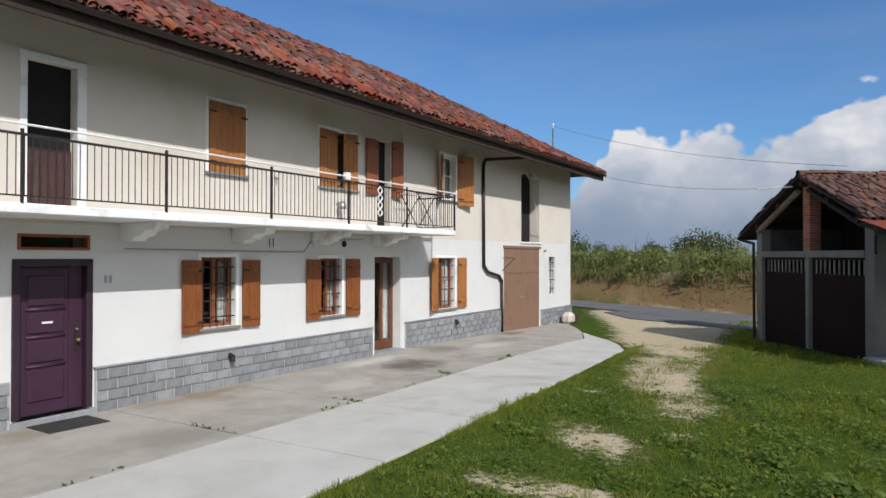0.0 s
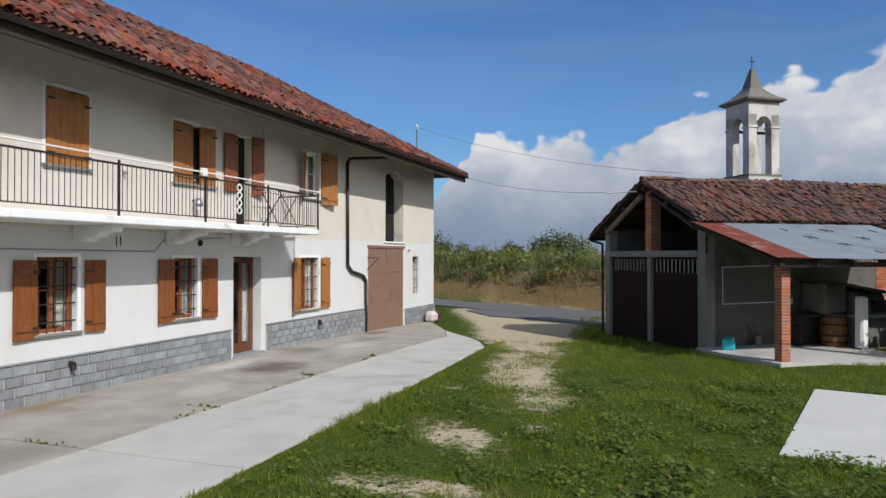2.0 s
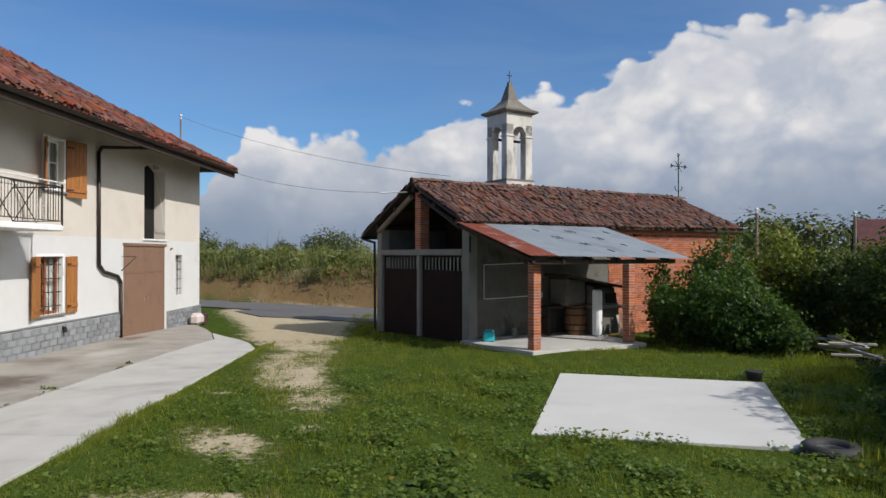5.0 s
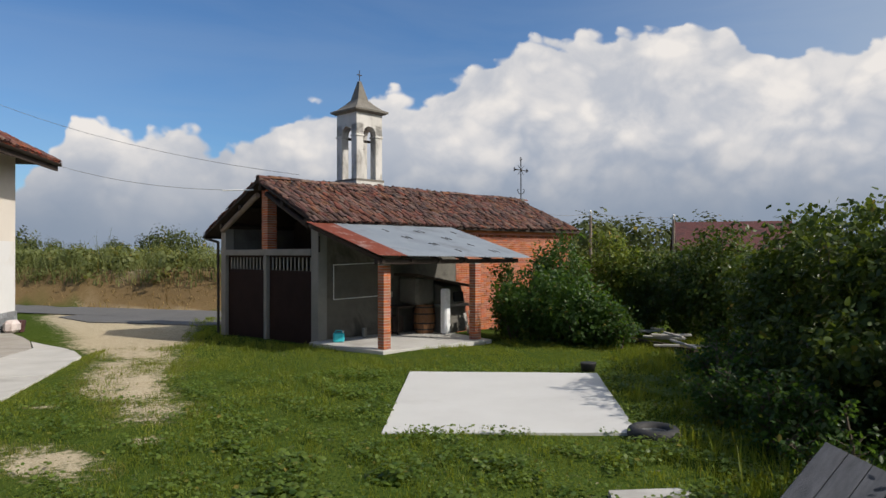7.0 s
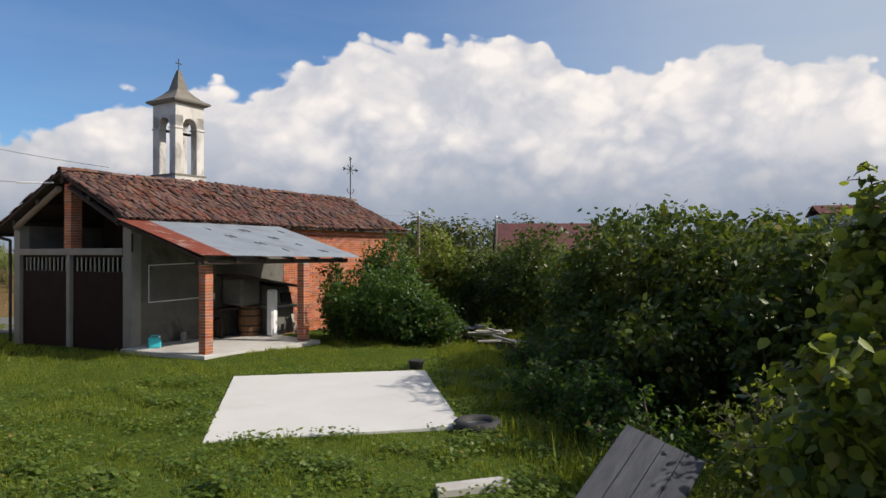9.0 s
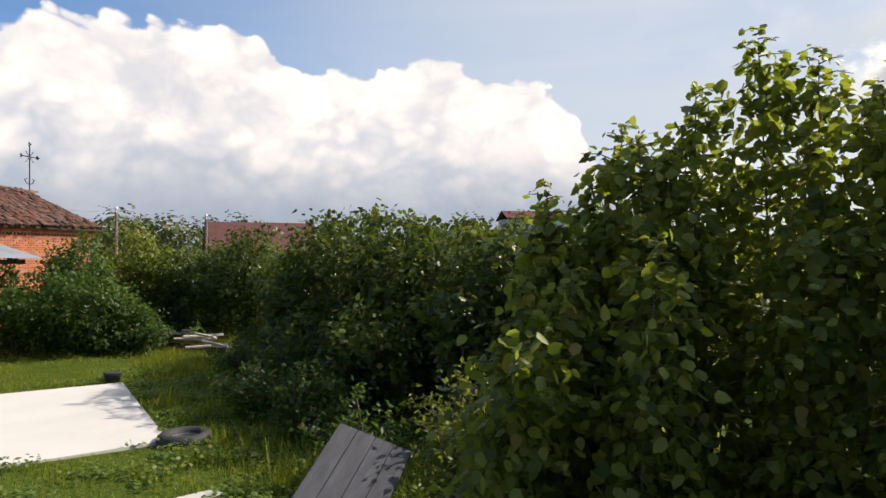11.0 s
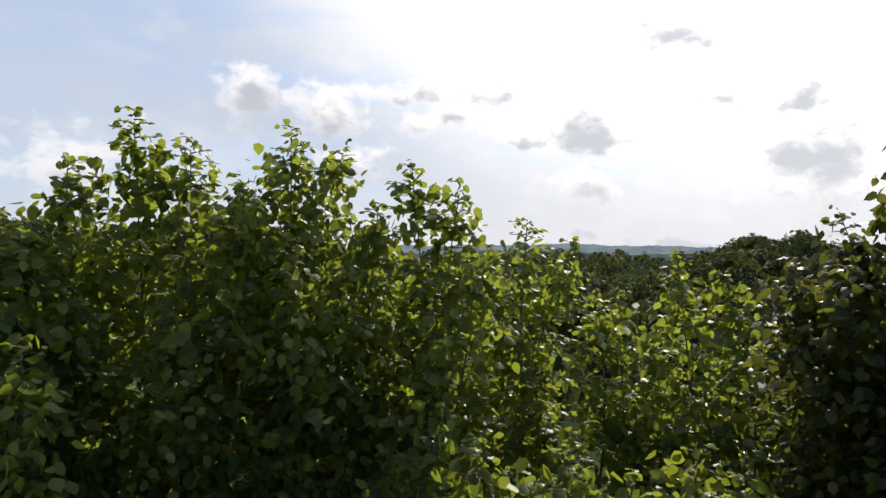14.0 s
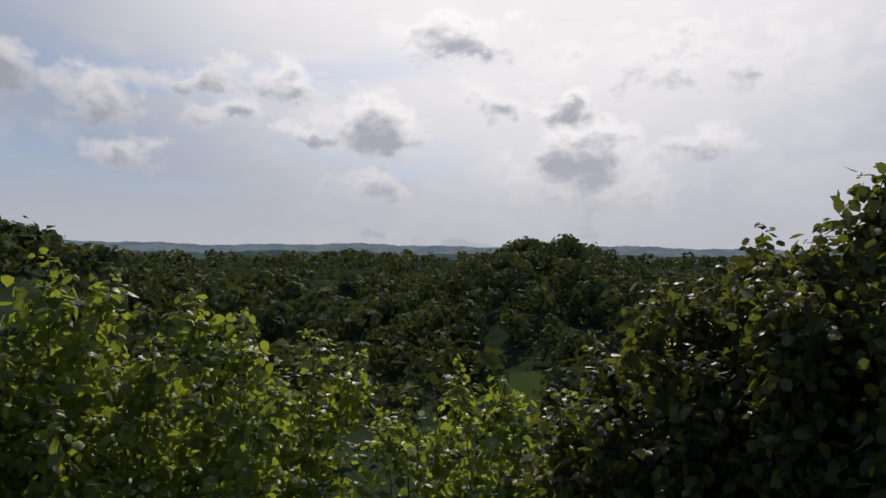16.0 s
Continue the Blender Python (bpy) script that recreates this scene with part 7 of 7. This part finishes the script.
def wire(a, b, sag, name="overhead_wire"):
    pts = [(a[0] + (b[0] - a[0]) * t, a[1] + (b[1] - a[1]) * t, a[2] + (b[2] - a[2]) * t - 4 * sag * t * (1 - t)) for t in [i / 16 for i in range(17)]]
    solo(name, Build().tube(pts, 0.008, 5), CABLE, "thin sagging overhead wire", "wire", "overhead wires")


top1 = utility_pole(-21.75, 34.0, 8.62, False)
barn_pt = lambda x, y, z: tuple(BARN_POSE @ Vector((x, y, z)))
wire(top1, barn_pt(1.2, 2.6, 4.95), 0.35)
wire((-8.9, 27.9, 5.72), barn_pt(-0.22, 2.9, 4.40), 0.25)
solo("insulated_lead", Build().rod(barn_pt(-0.22, 2.9, 4.40), barn_pt(-0.9, 3.5, 4.38), 0.022, 6), WHITEBAR, "short pale insulated lead at the barn gable", "cable")
p1 = utility_pole(23.1, 31.0, 4.12)
p2 = utility_pole(29.45, 33.0, 4.0)
wire(p1, p2, 0.1)
wire(p1, barn_pt(12.2, 2.4, 4.4), 0.2)


def far_house(name, az0, az1, d, z0, eave, ridge_z, label, depth=7.0, storeys=1, pitch_gap=0.4):
    a, c = np.array(polar(az0, d)), np.array(polar(az1, d * 1.02))
    L = float(np.hypot(*(c - a)))
    rz = math.degrees(math.atan2(c[1] - a[1], c[0] - a[0]))
    root = thing(name, pose(a[0], a[1], z0, 0, 0, rz), label, "house")
    e, r = eave - z0, ridge_z - z0
    part("wall", Build().box((0, 0, -2.0), (L, depth, e)), WHITE, root)
    b = Build()
    vs = [(x, y, z) for x in (-pitch_gap, L + pitch_gap) for y, z in ((-0.5, e - 0.1), (depth / 2, r), (depth + 0.5, e - 0.1), (depth + 0.5, e + 0.05), (depth / 2, r + 0.15), (-0.5, e + 0.05))]
    b.add(vs, [(0, 1, 2, 3, 4, 5), (11, 10, 9, 8, 7, 6)] + [(i, 6 + i, 6 + (i + 1) % 6, (i + 1) % 6) for i in range(6)])
    part("roof", b, TILE, root, "red tiled roof")
    n = max(3, int(L / 3.2))
    for s in range(storeys):
        for i in range(n):
            x = L * (i + 0.5) / n
            zz = e - 1.9 - s * 2.7
            w = part("window", Build().box((x - 0.5, -0.03, zz), (x + 0.5, -0.004, zz + 1.25)), TRIM, root)
            part("pane", Build().box((x - 0.42, -0.05, zz + 0.08), (x + 0.42, -0.032, zz + 1.17)), GLASS, w)


far_house("neighbour_house", 30.2, 38.2, 46.0, 0.0, 2.62, 4.45, "low white neighbouring house with a long red roof", 8.0)
far_house("hill_farmhouse", 53.6, 58.1, 118.0, 4.6, 8.3, 9.7, "distant white farmhouse on a grassy rise", 9.0, 1)

# weeds in the joints of the paving
rw = np.random.RandomState(31)
pts = []
for yj, x0, x1 in ((6.7, -8.3, -7.2), (9.2, -7.6, -7.0), (12.3, -7.4, -7.1), (2.6, -9.0, -7.0), (15.2, -7.3, -7.1)):
    for _ in range(26):
        pts.append((rw.uniform(x0, x1), yj + rw.normal(0, 0.015)))
for _ in range(60):
    pts.append((-7.12 + rw.normal(0, 0.012), rw.choice([4.4, 5.0, 8.6, 9.1, 10.8, 12.0, 14.6]) + rw.normal(0, 0.12)))
pts = np.array(pts)
m = len(pts)
v, f = scatter(LEAF, np.column_stack([pts, 0.045 + rw.uniform(0, 0.03, m)]), unit(rw.normal(0, 1, (m, 3)) + (0, 0, 0.6)), unit(rw.normal(0, 0.5, (m, 3)) + (0, 0, 1)), rw.uniform(0.025, 0.06, m))
tagged(new("joint_weeds", raw_mesh("joint_weeds", v, f, CLOVER)), "small weeds growing in the paving joints", "weeds", kind="stuff")


def pebbles():
    """Loose stones on the worn track."""
    r = np.random.RandomState(77)
    n = 60000
    x, y = r.uniform(-5.2, 2.6, n), r.uniform(5.0, 19.0, n)
    k = bareness(x, y) + r.normal(0, 0.3, n) + 0.35 * waves(x, y, 0.7, 41) > 0.86
    k &= bareness(x, y) > 0.35
    k &= x > np.array([edge(t) for t in y]) + 0.1
    x, y = x[k][:5000], y[k][:5000]
    m = len(x)
    base = np.array([(1, 0, 0), (0, 1, 0), (-1, 0, 0), (0, -1, 0), (0, 0, 0.7), (0, 0, -0.6)])
    fs = np.array([(0, 1, 4), (1, 2, 4), (2, 3, 4), (3, 0, 4)])
    a, s = r.uniform(0, 6.283, m), r.uniform(0.004, 0.013, m)
    ca, sa = np.cos(a)[:, None], np.sin(a)[:, None]
    vx = (base[None, :, 0] * ca - base[None, :, 1] * sa * 0.7) * s[:, None] + x[:, None]
    vy = (base[None, :, 0] * sa + base[None, :, 1] * ca * 0.7) * s[:, None] + y[:, None]
    vz = base[None, :, 2] * s[:, None] + ground_z(x, y)[:, None] + 0.004
    v = np.stack([vx, vy, vz], -1).reshape(-1, 3)
    f = (fs[None] + (np.arange(m) * 6)[:, None, None]).reshape(-1, 3)
    tagged(new("gravel", raw_mesh("gravel", v, f, PEBBLE)), "pale loose gravel on the worn track", "gravel", kind="stuff")


PEBBLE = surface("pale_pebble", (0.34, 0.275, 0.18), (0.53, 0.455, 0.33), 5, 0.9, 0.1, 40, vary=0.5)
pebbles()


def hazed_hills():
    """Two ridges at the edge of sight, beyond the woods; blue haze is painted into their glow."""
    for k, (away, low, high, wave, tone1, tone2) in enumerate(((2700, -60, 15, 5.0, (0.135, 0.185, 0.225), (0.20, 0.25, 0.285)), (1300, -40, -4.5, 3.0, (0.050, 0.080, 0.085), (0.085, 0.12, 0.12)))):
        m = bpy.data.materials.new("hazed_hills")
        m.use_nodes = True
        g = Nodes(m.node_tree)
        co = g.vscale(g.add("ShaderNodeTexCoord").outputs["Object"], (1, 1, 3.5))
        # emission holds the haze of distance as colour; the ridges glow by themselves
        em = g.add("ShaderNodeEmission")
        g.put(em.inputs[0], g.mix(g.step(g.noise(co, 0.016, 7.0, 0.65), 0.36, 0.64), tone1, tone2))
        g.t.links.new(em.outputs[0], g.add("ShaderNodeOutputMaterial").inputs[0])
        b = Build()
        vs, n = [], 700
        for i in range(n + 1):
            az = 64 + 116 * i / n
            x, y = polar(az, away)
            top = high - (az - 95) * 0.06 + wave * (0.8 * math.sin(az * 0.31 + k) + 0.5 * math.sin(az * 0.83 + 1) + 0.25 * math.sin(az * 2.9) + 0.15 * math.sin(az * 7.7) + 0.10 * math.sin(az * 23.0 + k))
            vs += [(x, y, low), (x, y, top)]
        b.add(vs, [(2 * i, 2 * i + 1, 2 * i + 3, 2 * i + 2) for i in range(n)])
        tagged(new("backdrop", b.mesh("backdrop", m)), "glowing hills along the horizon, blue haze in their colour" if k == 0 else "glowing wooded ridge below the hills, haze in its colour", "hills", kind="structure")


hazed_hills()

# ---- pieces of walls and roofs ----
def tile_field(root, material, spots, length, r0, label, parts_test):
    """Barrel tiles: those that pass the test are pieces of their own, the rest one joined part."""
    one = coppo(length, r0, r0 * 0.80, 0.014, material, "tile")
    me = one.mesh("tile", material, smooth=False)
    tv, tf = np.array(one.v), np.array(one.f)
    rest, k = [], 0
    for m, key in spots:
        if k < 300 and parts_test(key):
            o = new("tile", me)
            o.parent, o.matrix_basis = root, m
            k += 1
        else:
            rest.append(np.array(m))
    M = np.array(rest)
    v = np.einsum("nij,kj->nki", M[:, :3, :3], tv) + M[:, None, :3, 3]
    f = tf[None] + (np.arange(len(M)) * len(tv))[:, None, None]
    o = new("tile_field", raw_mesh("tile_field", v.reshape(-1, 3), f.reshape(-1, 4), material))
    o.parent = root
    tagged(o, label, kind="stuff")


rr = random.Random(5)
spots = []
ang = math.degrees(math.atan(SLOPE))
courses = int((EAVE_X - RIDGE_X) / math.cos(math.atan(SLOPE)) / 0.255) + 1
for c in range(courses):
    d = c * 0.255 * math.cos(math.atan(SLOPE))
    for j in range(-5, 134):
        y = 4.0 + j * 0.183
        x = EAVE_X + 0.10 - d
        if y > RY1 or x < RIDGE_X + 0.25 or roof_z(x - 0.2, y) < EAVE_Z + SLOPE * (EAVE_X - x + 0.2) - 0.02:
            continue
        z = EAVE_Z + SLOPE * (EAVE_X - x) + 0.015 + 0.02 * math.sin(y * 0.9) * math.sin(d * 1.3)
        base = Matrix.Translation((x + rr.uniform(-0.06, 0.06), y + rr.uniform(-0.022, 0.022), z + 0.045 + rr.uniform(-0.012, 0.026))) @ Matrix.Rotation(radians(180 + rr.gauss(0, 6)), 4, "Z") @ Matrix.Rotation(radians(-ang - 3.5 + rr.uniform(-3.5, 3.0)), 4, "Y") @ Matrix.Rotation(radians(rr.gauss(0, 7)), 4, "X")
        spots.append((base, (c, y)))
        if c < 2:
            chan = Matrix.Translation((x + 0.02, y + 0.091, z + 0.05)) @ Matrix.Rotation(radians(180), 4, "Z") @ Matrix.Rotation(radians(-ang - 2.0), 4, "Y") @ Matrix.Diagonal((1, 1, -0.7, 1))
            spots.append((chan, (99, y)))
tile_field(ROOF, TILE, spots, 0.35, 0.094, "rows of red clay barrel tiles", lambda k: k[0] < 7 and 6.0 < k[1] < 15.0)
part("under_tiles", Build().add([(EAVE_X + 0.08, -9.5, EAVE_Z - 0.02), (EAVE_X + 0.08, RY1, EAVE_Z - 0.02), (RIDGE_X, HIP_Y, RIDGE_Z + 0.03), (RIDGE_X, -9.5, RIDGE_Z + 0.03)], [(0, 1, 2, 3)]), OLD_TILE, ROOF)
ridge = coppo(0.42, 0.13, 0.11, 0.015, TILE, "ridge_tile").mesh("ridge_tile", TILE)
for i in range(80):
    y = -9.0 + i * 0.38
    if y < HIP_Y:
        o = new("ridge_tile", ridge)
        o.parent, o.matrix_basis = ROOF, pose(RIDGE_X, y, RIDGE_Z + 0.03 + 0.02 * math.sin(i * 1.7), 0, 0, 90 + rr.uniform(-3, 3))
for i in range(22):
    f = i / 22
    p = Vector((EAVE_X + (RIDGE_X - EAVE_X) * f, RY1 + (HIP_Y - RY1) * f, EAVE_Z + (RIDGE_Z - EAVE_Z) * f + 0.04))
    o = new("ridge_tile", ridge)
    o.parent = ROOF
    o.matrix_basis = Matrix.Translation(p) @ (Vector((RIDGE_X - EAVE_X, HIP_Y - RY1, RIDGE_Z - EAVE_Z))).to_track_quat("X", "Z").to_matrix().to_4x4()

spots = []
a2 = math.degrees(math.atan(B_SL))
run = (BW / 2 + OV) / 13.0
for side in (-1, 1):
    for c in range(13):
        for j in range(int((X1 - X0) / 0.168)):
            x = X0 + 0.08 + j * 0.168
            y = BW / 2 + side * (BW / 2 + (OV if side > 0 else 0.30) + 0.07 - c * run)
            if side * (y - BW / 2) < 0.12:
                continue
            z = barn_z(y) + 0.03 + 0.03 * math.sin(x * 0.7 + c * 0.4)
            m = Matrix.Translation((x + rr.uniform(-0.02, 0.02), y + rr.uniform(-0.07, 0.07), z + rr.uniform(-0.006, 0.022))) @ Matrix.Rotation(radians((90 if side < 0 else -90) + rr.gauss(0, 6)), 4, "Z") @ Matrix.Rotation(radians(-a2 - 3.0 + rr.uniform(-3.5, 3)), 4, "Y") @ Matrix.Rotation(radians(rr.gauss(0, 7)), 4, "X")
            spots.append((m, (side, c, x)))
tile_field(BARN_ROOF, OLD_TILE, spots, 0.34, 0.086, "weathered brown barrel tiles", lambda k: k[0] < 0 and k[2] < 5.5)
part("under_tiles", Build().add([(x, y, z + 0.012) for x in (X0, X1) for y, z in BARN_PROF] , [(0, 3, 4, 1), (1, 4, 5, 2)]), OLD_TILE, BARN_ROOF)
ridge = coppo(0.40, 0.12, 0.10, 0.015, OLD_TILE, "ridge_tile").mesh("ridge_tile", OLD_TILE)
for i in range(35):
    o = new("ridge_tile", ridge)
    o.parent, o.matrix_basis = BARN_ROOF, pose(X0 + i * 0.37, BW / 2, BR_Z + 0.06 + 0.02 * math.sin(i * 0.9), 0, 0, rr.uniform(-4, 4))

stone_kinds = {}
near_stones = sorted(STONES, key=lambda s: abs((s[0] + s[1]) / 2 - 9.5))
joined = Build()
for k, (ya, yb, za, zb) in enumerate(near_stones):
    if k < 300:
        key = round(yb - ya, 3)
        if key not in stone_kinds:
            stone_kinds[key] = Build().box((0, 0, 0), (0.025, key, zb - za)).mesh("stone", PLINTH, bevel=0.006)
        o = new("stone", stone_kinds[key])
        o.parent, o.location = PLINTH_WALL, (0.030 + rr.uniform(0, 0.010), ya, za)
    else:
        joined.box((0.02, ya, za), (0.055 + rr.uniform(0, 0.01), yb, zb))
tagged(part("stone_field", joined, PLINTH, PLINTH_WALL), kind="stuff")

brick = Build().box((0, -0.012, 0), (0.24, 0.03, 0.058)).mesh("brick", BRICK)
joined, k, z, row = Build(), 0, -0.15, 0
while z < 2.95:
    x = 5.62 - (0.125 if row % 2 else 0)
    while x < BL:
        xa, xb = max(x, 5.61), min(x + 0.24, BL)
        dy = rr.uniform(0.0, 0.012)
        if k < 300 and x > 5.62 and xb - xa > 0.23 and x < 8.6 and z > 0.7:
            o = new("brick", brick)
            o.parent, o.location = CHAPEL_WALL, (xa, 0.012 - dy, z)
            k += 1
        elif xb - xa > 0.03:
            joined.box((xa, 0.0 - dy, z), (xb, 0.03, z + 0.058))
        x += 0.252
    z += 0.071
    row += 1
tagged(part("brick_field", joined, BRICK, CHAPEL_WALL), kind="stuff")
